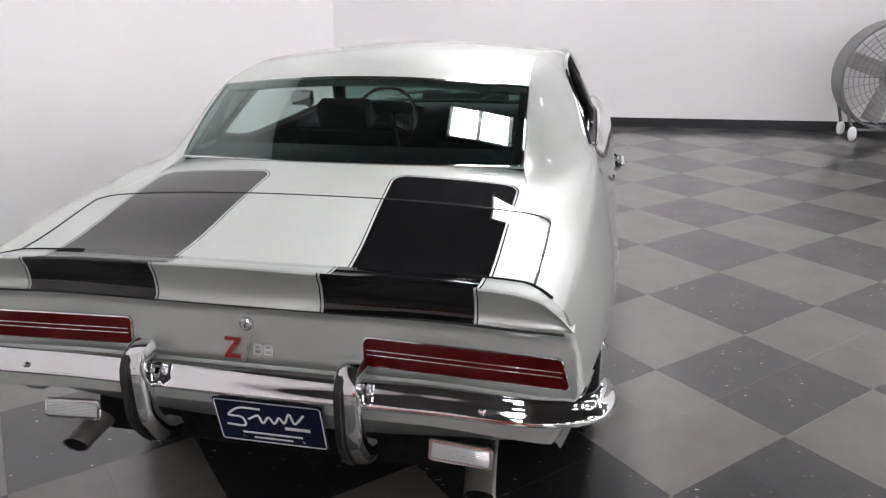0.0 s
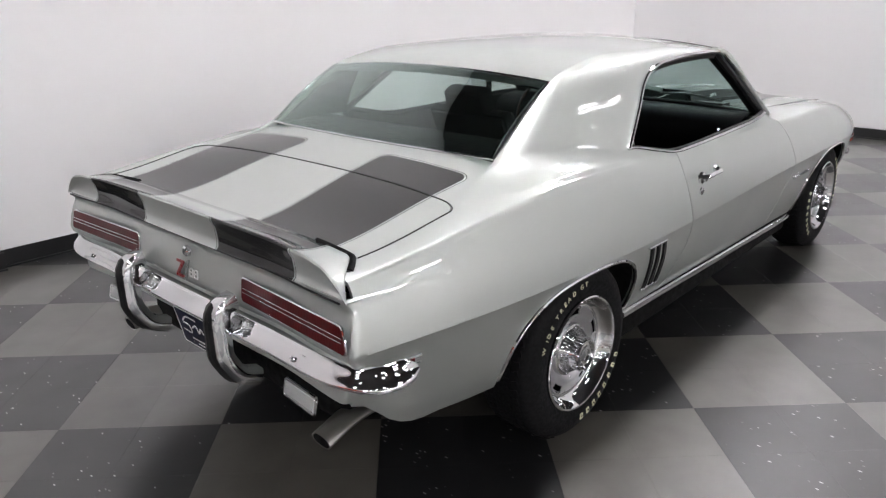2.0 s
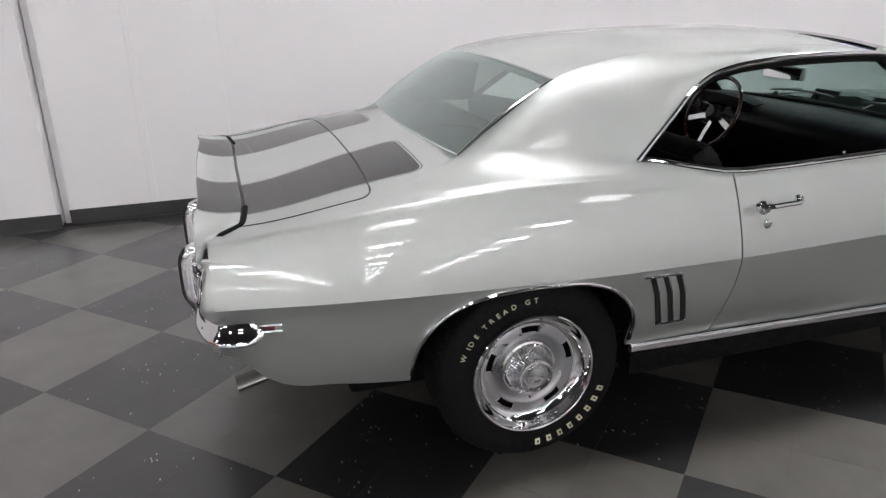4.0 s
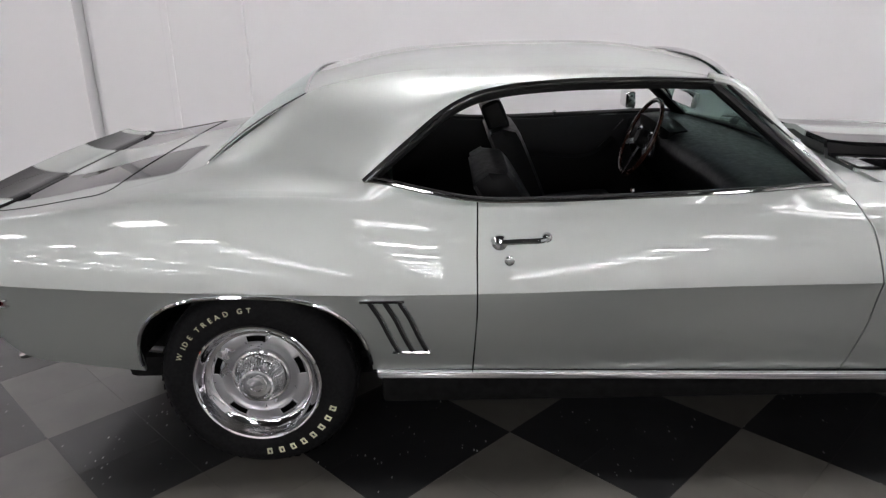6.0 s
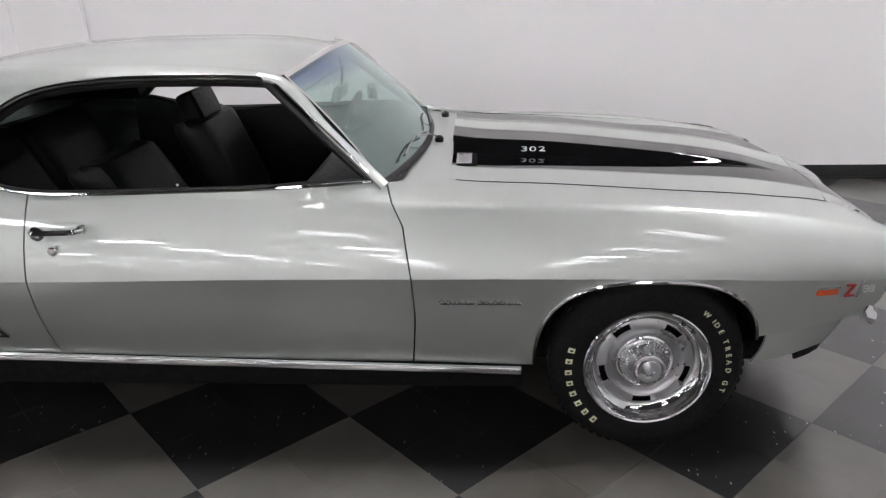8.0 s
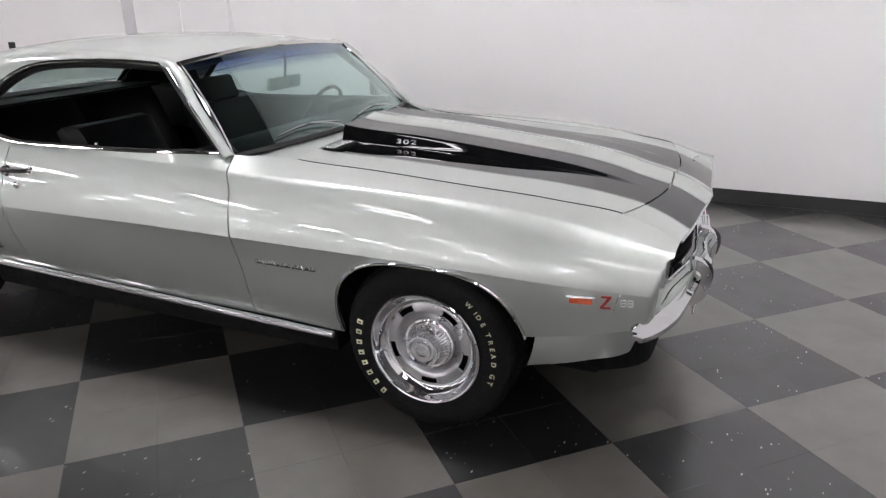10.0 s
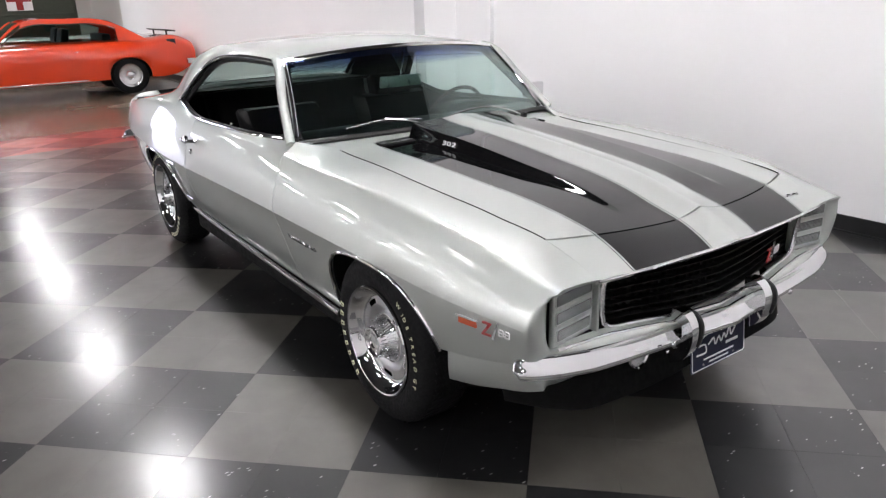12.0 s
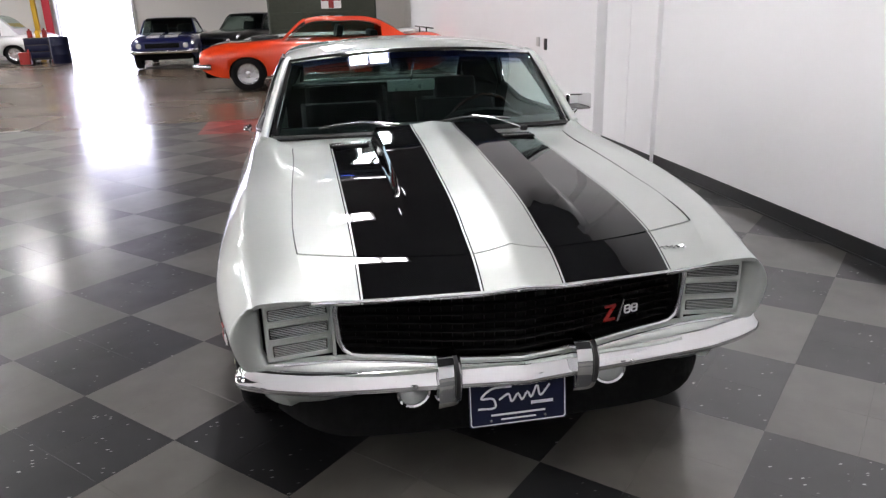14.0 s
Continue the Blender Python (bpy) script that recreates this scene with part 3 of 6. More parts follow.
def high(x, n):
    """Section of the body side above the crease: leaning arc up to the shoulder, a soft edge there, then the flat top in to the belt."""
    P0, P6, P3 = (np.array((float(a(x)), float(b(x)))) for a, b in ((YCR, ZCR), (Y6, Z6), (YB, ZB)))
    C = P0 + 0.5 * (P6[1] - P0[1]) * np.array((-0.03 - 0.14 * min(1.0, float(CREASE(x)) * 1.2) if x > 1.2 else -0.17, 1.0))
    T = (P6 + P3) / 2 + np.array((0.0, 0.05 * abs(P3[0] - P6[0])))
    f, h = 0.92, 0.09
    quad = lambda a, b, c, t: a * (1 - t) ** 2 + 2 * b * t * (1 - t) + c * t * t
    A, B = quad(P0, C, P6, f), quad(P6, T, P3, h)
    out = []
    for t in np.linspace(0, 1, n):
        if t < 0.5:
            out.append(quad(P0, C, P6, t / 0.5 * f))
        elif t < 0.8:
            out.append(quad(A, P6, B, (t - 0.5) / 0.3))
        else:
            out.append(quad(P6, T, P3, h + (t - 0.8) / 0.2 * (1 - h)))
    return filleted(x, np.array(out), True)


def arch(x, xc, a=None, b=0.335, zc=0.32, p=2.7):
    a = a or (0.368 if xc > 0 else 0.388)
    u = abs((x - xc) / a)
    return zc + b * (1 - u**p) ** (1 / p) if u < 1 else 0.0


def edge_front(z):
    return np.interp(z, (0.30, 0.357, 0.506, 0.669, 0.825, 0.95), (0.590, 0.596, 0.609, 0.604, 0.578, 0.505))


def edge_rear(z):
    return np.interp(z, (0.30, 0.376, 0.573, 0.777, 0.935), (-0.664, -0.662, -0.653, -0.652, -0.647))


def skin(xa, ga, xb, gb, stations, nl, nh, wheel=None):
    """Side panel between two edges: lower and upper grid, right side of the car. ga, gb: edge curves over z, or None."""
    lo, hi = [], []
    for u in stations:
        x0 = xa + (xb - xa) * u

        def at(z):
            a = ga(z) + 0.0025 if ga else xa
            b = gb(z) - 0.0025 if gb else xb
            if wheel is not None:  # the cut edges move only what lies beyond the wheel opening
                return x0 + (a - xa) * max(0.0, 1 - u / 0.22) ** 2 + (b - xb) * max(0.0, (u - 0.76) / 0.24) ** 2
            return a + (b - a) * u

        row = []
        for k in range(nh):
            z = high(x0, nh)[k][1]
            x = at(z)
            y, z = high(x, nh)[k]
            row.append((x, -y, z))
        hi.append(row)
        row = []
        L = low(x0, nl * 4)
        s0 = 0.0
        if wheel is not None:
            za = arch(x0, wheel)
            if za > L[0][1]:
                s0 = np.interp(za, L[:, 1], np.linspace(0, 1, len(L)))
        for k in range(nl):
            s = s0 + (1 - s0) * k / (nl - 1)
            i = s * (nl * 4 - 1)
            z = np.interp(i, range(nl * 4), L[:, 1])
            x = at(z)
            Lx = low(x, nl * 4)
            row.append((x, -np.interp(i, range(nl * 4), Lx[:, 0]), np.interp(i, range(nl * 4), Lx[:, 1])))
        lo.append(row)
    return np.array(lo), np.array(hi)


def stations(xa, xb, n, wheel=None, a=0.368):
    xs = set(np.linspace(xa, xb, n))
    if wheel is not None:
        xs = {x for x in xs if abs(x - wheel) > a + 0.01}
        xs |= {wheel + a * math.cos(t) * 0.9999 for t in np.linspace(0, math.pi, 41)}
        xs |= {wheel + a + 0.001, wheel - a - 0.001}
    xs = sorted(xs)
    return [(x - xa) / (xb - xa) for x in xs]


def both(vf, name, mat, label="", parent=None, names=None):
    a = part(name, vf, mat, parent or car, label)
    b = part(name, mirror(vf), mat, parent or car, label)
    return a, b


XF, XR = 0.598, -0.655
# doors
lo, hi = skin(XR, edge_rear, XF, edge_front, np.linspace(0, 1, 30), 12, 27)
doors = both(join(panel(lo, 0.03), panel(hi, 0.03)), "door", M_PAINT)
# front fenders
XN = 2.185


def edge_nose(z):
    return np.interp(z, (0.50, 0.56, 0.62, 0.70, 0.728, 0.742), (2.112, 2.120, 2.128, 2.142, 2.162, 2.1855))


lo, hi = skin(XF, edge_front, XN, edge_nose, stations(XF, XN, 40, 1.375), 10, 27, 1.375)
nose_edge = [(x, -y, z) for x, y, z in [*hi[-1][::-1], *lo[-1][::-1][1:]]]
fenders = both(join(panel(lo, 0.012), panel(hi, 0.012)), "fender", M_PAINT)
# quarters: lower part up to the belt
XT = -2.345
lo, hi = skin(XT, None, XR, edge_rear, stations(XT, XR, 44, -1.389, 0.388), 10, 45, -1.389)
quarter, quarter_low = panel(hi, 0.012), panel(lo, 0.012)

# ---- roof and sail panels ----
def upper(x, n):
    """Section from the belt or the window's edge up to the inner line beside the glass."""
    if x < -1.0:
        ya, za = YB(x), ZB(x)
    else:
        ya, za = WTOPY(x), WTOP(x)
    yi, zi = YI(x), inner_z(x)
    g = np.clip((x + 1.15) / 0.40, 0, 1)
    g = g * g * (3 - 2 * g)
    w, h = ya - yi, zi - za
    c1 = (ya - w * (0.19 - 0.14 * g), za + h * (0.24 + 0.21 * g))
    c2 = (yi + w * (0.44 + 0.11 * g), zi - h * (0.13 - 0.01 * g))
    return filleted(x, bezier((ya, za), c1, c2, (yi, zi), n), False)


XRF = 0.16  # front edge of the roof at its corner


def front_bow(y):
    return 0.055 * (1 - (y / 0.66) ** 2)


def back_bow(y):
    return -0.035 * (1 - (y / 0.60) ** 2)


NU, NI = 24, 12
sail, top = [], []
xs = sorted({*np.linspace(-1.86, -1.20, 28), *np.linspace(-1.20, -1.0, 8), *np.linspace(-1.0, -0.6, 14), *np.linspace(-0.6, XRF, 18)})
for x in xs:
    sail.append([(x + (front_bow(y) if x > 0.05 else 0) * 0, -y, z) for y, z in upper(x, NU)])
for x in [v for v in xs if v >= -1.2001]:
    row = []
    for k in range(NI):
        y = YI(x) * (1 - k / (NI - 1))
        w = 1 - (y / YI(x)) ** 2
        xx = x
        if x > -0.3:
            xx = x + front_bow(y) * ((x + 0.3) / (XRF + 0.3)) ** 2
        if x < -0.9:
            xx = x + back_bow(y) * ((-0.9 - x) / 0.32) ** 1.5
        row.append((xx, -y, ZI(xx) + (ZMID(xx) - ZI(xx)) * w))
    top.append(row)
roof_r = panel(np.array(sail), 0.02)
top = np.array(top)
topl = top[:, ::-1] * (1, -1, 1)
roof_m = panel(np.concatenate([top, topl[:, 1:]], 1), 0.03)
shell = weld(join(quarter, roof_r, mirror(quarter), mirror(roof_r), roof_m))
part("body", join(shell, quarter_low, mirror(quarter_low)), M_PAINT, car)

# ---- deck lid, tulip panel, hood, nose ----
def seam_deck(y):
    return -1.846 + 0.022 * (1 - (y / 0.73) ** 2)


rows = []
for u in np.linspace(0, 1, 24):
    row = []
    for yn in np.sin(np.linspace(-1, 1, 41) * 1.35) / math.sin(1.35):
        xe = seam_deck(yn * 0.73) - 0.003 - 0.045 * (1 - math.sqrt(max(0.0, 1 - (max(0.0, abs(yn) - 0.90) / 0.10) ** 2)))
        x = -2.256 + (xe + 2.256) * u
        row.append((x, yn * (float(YB(x)) - 0.007), deck_z(x, yn)))
    rows.append(row)
part("deck_lid", panel(rows, 0.02, False), M_DECK, car, "silver deck lid with two broad black stripes")
rows = []
for u in np.linspace(0, 1, 14):
    row = []
    for yn in np.sin(np.linspace(-1, 1, 41) * 1.35) / math.sin(1.35):
        xa = seam_deck(yn * 0.73) + 0.003 - 0.045 * (1 - math.sqrt(max(0.0, 1 - (max(0.0, abs(yn) - 0.90) / 0.10) ** 2)))
        xb = -1.520 - 0.040 * (1 - yn**2)
        x = xa + (xb - xa) * u
        yt, yb_ = min(float(YI(x)) + 0.001, float(YB(x))), float(YB(x))
        row.append((x, yn * yt, deck_z(x, yn * yt / yb_) - 0.0005))
    rows.append(row)
part("tulip_panel", panel(rows, 0.02, False), M_DECK, car)
for s in (-1, 1):
    edge_ = [(x, s * (float(YB(x)) - 0.0035), deck_z(x, 1.0) + 0.0004) for x in np.linspace(-2.245, -1.895, 12)]
    for yn in [*np.linspace(0.998, 0.90, 14), *np.linspace(0.88, 0.0, 24)]:
        xe = seam_deck(yn * 0.73) - 0.045 * (1 - math.sqrt(max(0.0, 1 - (max(0.0, abs(yn) - 0.90) / 0.10) ** 2)))
        edge_.append((xe, s * yn * (float(YB(xe)) - 0.003), deck_z(xe, yn) + 0.0004))
    part("deck_seam", tube(edge_, 0.0021, 6), M_TRIM, car, "dark gap round the deck lid")


HB = table((0.55, 0.060), (0.74, 0.058), (1.1, 0.050), (1.5, 0.033), (1.80, 0.014), (1.95, 0.003), (1.99, 0.0), (2.3, 0.0))
ZH = table((0.5, 0.945), (0.62, 0.930), (0.75, 0.911), (1.1, 0.895), (1.485, 0.873), (1.77, 0.855), (2.04, 0.814), (2.14, 0.790), (2.3, 0.735))


def hood_z(x, y):
    ye = 0.64
    t = min(1.0, abs(y) / ye)
    side = np.clip((0.290 - abs(y)) / 0.026, 0, 1)
    side = 0.75 * side + 0.25 * side * side * (3 - 2 * side)
    k = np.clip((x - 0.75) / 1.3, 0, 1)
    ridge = (0.008 + 0.010 * k) * max(0.0, 1 - abs(y) / 0.115) + 0.004 * max(0.0, 1 - abs(y) / 0.06)
    return float(ZH(x)) + 0.016 * (1 - t**2) + float(HB(x)) * side + ridge


def hood_rear(y):
    return 0.720


def hood_front(y):
    return 1.992 + 0.142 * (1 - (y / 0.61) ** 2)


hy = sorted({*np.linspace(-1, 1, 41), *(s * v / 0.64 for s in (-1, 1) for v in (0.255, 0.262, 0.266, 0.270, 0.276, 0.282, 0.287, 0.291, 0.296, 0.02, 0.05, 0.08))})
rows = []
for u in np.linspace(0, 1, 44):
    row = []
    for q in hy:
        y0 = q * 0.64
        xa, xb = hood_rear(y0), hood_front(q * 0.61) - 0.003
        x = xa + (xb - xa) * u
        ye = float(YB(x)) - 0.003
        y = q * ye
        row.append((x, y, hood_z(x, y)))
    rows.append(row)
hood = part("hood", panel(rows, 0.022, False), M_HOOD, car, "silver bonnet with two broad black stripes and a raised cowl scoop")
for s in (-1, 1):
    part("hood_seam", tube([(x, s * (float(YB(x)) - 0.0015), float(ZB(x)) + 0.0008) for x in np.linspace(0.74, 1.992, 40)], 0.0022, 6), M_TRIM, car, "dark gap beside the bonnet")
NOSEX = table((0.0, 2.285), (0.13, 2.262), (0.45, 2.215), (0.605, 2.1855))
NOSEZ = table((0.0, 0.754), (0.13, 0.743), (0.45, 0.744), (0.605, 0.7455))
rows = []
for u in np.linspace(0, 1, 14):
    row = []
    for q in np.linspace(-1, 1, 49):
        y = q * 0.605
        xa, xb = hood_front(y) + 0.003, float(NOSEX(abs(y)))
        x = xa + (xb - xa) * u
        za, zb = hood_z(xa, y), float(NOSEZ(abs(y)))
        z = za + (zb - za) * (0.66 * u + 0.34 * u**2.0)
        k = (abs(y) / 0.605) ** 5
        row.append((x, q * (0.605 * (1 - k) + (float(YB(x)) + 0.001) * k), z * (1 - k) + float(ZB(x)) * k))
    rows.append(row)
part("nose_panel", panel(rows, 0.02, False), M_HOOD, car)


# cowl between screen and bonnet, with the scoop's dark mouth and the corner vents
def cowl_edge(y):
    w = 1 - (y / 0.745) ** 2
    return 0.500 + 0.118 * w, 0.925 + 0.012 * w


rows = []
for u in np.linspace(0, 1, 8):
    row = []
    for q in np.linspace(-1, 1, 41):
        xa, za = cowl_edge(q * 0.745)
        y1 = q * 0.64
        xb, zb = 0.730, float(ZH(0.73)) + 0.016 * (1 - min(1, abs(y1) / 0.64) ** 2) - 0.012
        if u < 1:
            za = za - 0.012
        row.append((xa + 0.004 + (xb - xa) * u, q * (0.750 + (0.650 - 0.750) * u), za + (zb - za) * u))
    rows.append(row)
cowl = part("cowl", panel(rows, 0.012, False), M_PAINT, car, "silver cowl panel below the screen")
part("scoop_mouth", box((0.755, 0, 0.945), (0.02, 0.52, 0.06), 0.004), M_TRIM, car, "black mesh in the scoop's rear mouth")
for s_ in (-1, 1):
    vent = part("cowl_vent", box((0.775, s_ * 0.392, hood_z(0.775, 0.392) + 0.001), (0.075, 0.172, 0.010), 0.006), M_WELL, car, "black louvred cowl vent")
    for k in range(12):
        part("louvre", box((0.765, s_ * (0.318 + 0.0135 * k), hood_z(0.775, 0.392) + 0.0075), (0.056, 0.0055, 0.006), 0.001), M_CHROME2, vent)


# ---- glass and pillars ----
def bowed(bl, br, tl, tr, bow_b, bow_t, nu=20, nv=10, sag=0.02):
    """Curved pane between bottom and top corners, bowed along x."""
    rows = []
    for i in range(nv):
        v = i / (nv - 1)
        a, b = Vector(bl).lerp(Vector(tl), v), Vector(br).lerp(Vector(tr), v)
        row = []
        for k in range(nu):
            u = k / (nu - 1)
            p = a.lerp(b, u)
            w = 1 - (2 * u - 1) ** 2
            p.x += (bow_b * (1 - v) + bow_t * v) * w
            p += Vector((1 if bow_b > 0 else -1, 0, 0.6)) * sag * math.sin(math.pi * v)
            row.append(tuple(p))
        rows.append(row)
    return np.array(rows)


ws = bowed((0.500, -0.745, 0.925), (0.500, 0.745, 0.925), (0.178, -0.632, 1.260), (0.178, 0.632, 1.260), 0.115, 0.050, 24, 14, 0.012)
wz = ws.copy()
for i in range(len(ws)):
    v = i / (len(ws) - 1)
    wz[i, :, 2] += 0.040 * v * (1 - np.linspace(-1, 1, 24) ** 2) + 0.012 * (1 - v) * (1 - np.linspace(-1, 1, 24) ** 2)
windshield = part("windshield", panel(wz[:12], 0.005, True), M_SCREEN, car, "tinted curved windscreen")
part("shade_band", panel(wz[11:], 0.005, True), M_SCREEN, windshield, "blue shade band along the top of the screen")
bl = bowed((-1.538, -0.612, 1.013), (-1.538, 0.612, 1.013), (-1.202, -0.590, 1.230), (-1.202, 0.590, 1.230), -0.040, -0.035, 24, 12, 0.014)
for i in range(len(bl)):
    v = i / (len(bl) - 1)
    bl[i, :, 2] += (0.034 * v + 0.004 * (1 - v)) * (1 - np.linspace(-1, 1, 24) ** 2)
rear_glass = part("rear_window", panel(bl, 0.005, True), M_GLASS_REAR, car, "tinted curved rear window")


def rim(grid):
    return np.concatenate([grid[0], grid[1:, -1], grid[-1, ::-1][1:], grid[::-1, 0][1:-1]])


part("windshield_trim", sweep(np.concatenate([wz[:, 0], wz[-1][1:], wz[::-1, -1][1:]]), disc(0.012, 8, 1, 0.75), (0.7, 0, 0.7)), M_CHROME, car, "bright chrome moulding")
part("windshield_seal", sweep(wz[0], disc(0.013, 8, 1, 0.75), (0.7, 0, 0.7)), M_TRIM, car, "black rubber seal at the foot of the screen")
part("rear_window_trim", sweep(rim(bl), disc(0.0065, 8, 1, 0.75), (-0.5, 0, 0.8), True), M_CHROME, car, "bright chrome moulding")
# A-pillars
pil = sweep(curve([(0.515, -0.785, 0.930), (0.33, -0.725, 1.098), (0.15, -0.655, 1.258), (0.10, -0.645, 1.266)], 14), disc(0.021, 10, 1.0, 0.8), (0.6, -0.3, 0.6))
both(pil, "pillar", M_PAINT)
pin = sweep(curve([(0.485, -0.745, 0.930), (0.30, -0.690, 1.090), (0.125, -0.620, 1.245)], 12), disc(0.030, 8, 1.2, 0.6), (0.6, -0.3, 0.6))
both(pin, "pillar_cover", M_VINYL)
seal = sweep(curve([(0.475, -0.772, 0.940), (0.29, -0.712, 1.096), (0.115, -0.648, 1.250)], 12), disc(0.014, 6), (0.6, -0.3, 0.6))
both(seal, "window_seal", M_TRIM)
pt = sweep(curve([(0.508, -0.796, 0.938), (0.325, -0.738, 1.102), (0.140, -0.664, 1.262)], 12), disc(0.0065, 8), (0.6, -0.3, 0.6))
both(pt, "pillar_trim", M_CHROME, "bright chrome pillar moulding")
# drip rail from the pillar over the window and down its rear edge
rail = [(x, -float(WTOPY(x)) - 0.006, float(WTOP(x)) + 0.002) for x in np.r_[np.linspace(-1.0, -0.55, 16), np.linspace(-0.5, 0.13, 12)]]
both(tube(rail, 0.009), "drip_rail", M_CHROME, "bright chrome drip rail")
inner = [(x, -float(WTOPY(x)) + 0.022, float(WTOP(x)) - 0.016) for x in np.r_[np.linspace(-0.985, -0.55, 16), np.linspace(-0.5, 0.12, 12)]]
both(tube(inner, 0.016, 6), "weatherstrip", M_TRIM)
belt = [(x, -float(YB(x)) - 0.001, float(ZB(x)) + 0.004) for x in np.linspace(-1.0, 0.47, 34)]
both(tube(belt, 0.0065), "belt_trim", M_CHROME, "thin chrome belt moulding")
belt2 = [(x, -float(YB(x)) + 0.016, float(ZB(x)) + 0.002) for x in np.linspace(-0.99, 0.46, 30)]
both(tube(belt2, 0.012, 6), "window_sweep", M_TRIM)

# ---- sills, wheel openings and underside ----
sill = [(x, -0.832, z) for x, z in zip(np.linspace(-0.985, 0.965, 12), np.linspace(0.322, 0.278, 12))]
both(sweep(sill, disc(0.016, 8, 0.75, 1.0), (0, 0, 1)), "sill_moulding", M_CHROME, "bright chrome sill moulding")
both(box((0.0, -0.77, 0.255), (1.95, 0.10, 0.11), 0.02), "sill", M_WELL)
for xc, half in ((1.375, 0.368), (-1.389, 0.388)):
    lip = []
    for t in np.linspace(radians(-14), math.pi + radians(14 if xc < 0 else 2), 60):
        c = math.cos(t)
        x = xc + half * c * 0.998
        z = arch(x, xc) if math.sin(t) > 0 else max(0.30, 0.32 + 0.3 * math.sin(t))
        L = low(x, 40)
        y = np.interp(max(z, L[0][1]), L[:, 1], L[:, 0])
        if z >= L[0][1] - 0.02:
            lip.append((x, -y - 0.001, z))
    both(tube(lip, 0.0075, 8, (0, 1, 0)), "wheel_opening_trim", M_CHROME, "thin bright wheel opening moulding")
    well = []
    for x, y, z in lip:
        well.append([(x, y + 0.012, z + 0.004), (x, -0.78, z + 0.02), (x, -0.52, z + 0.02)])
    both(sheet(well), "wheel_well", M_WELL)
    P = [(xc + 0.42 * math.cos(t), -0.52, 0.30 + 0.40 * math.sin(t)) for t in np.linspace(0, math.pi, 20)]
    both((P, [tuple(range(20))]), "wheel_well", M_WELL)
part("floor_pan", box((0.0, 0, 0.235), (3.9, 1.20, 0.09), 0.03), M_WELL, car)
part("floor_pan", box((0.0, 0, 0.265), (1.9, 1.58, 0.10), 0.03), M_WELL, car)
part("fuel_tank", box((-1.95, 0, 0.36), (0.55, 1.2, 0.14), 0.04), M_WELL, car)
part("axle", lathe([(0.0, -0.75), (0.04, -0.75), (0.04, 0.75), (0.0, 0.75)], 12, "y", (-1.375, 0, 0.33)), M_WELL, car)
part("firewall", box((0.60, 0, 0.62), (0.04, 1.5, 0.52), 0.01), M_WELL, car)
part("trunk_wall", box((-1.50, 0, 0.68), (0.04, 1.45, 0.60), 0.01), M_WELL, car)
part("engine_cover", box((1.40, 0, 0.60), (1.25, 1.0, 0.25), 0.03), M_WELL, car)

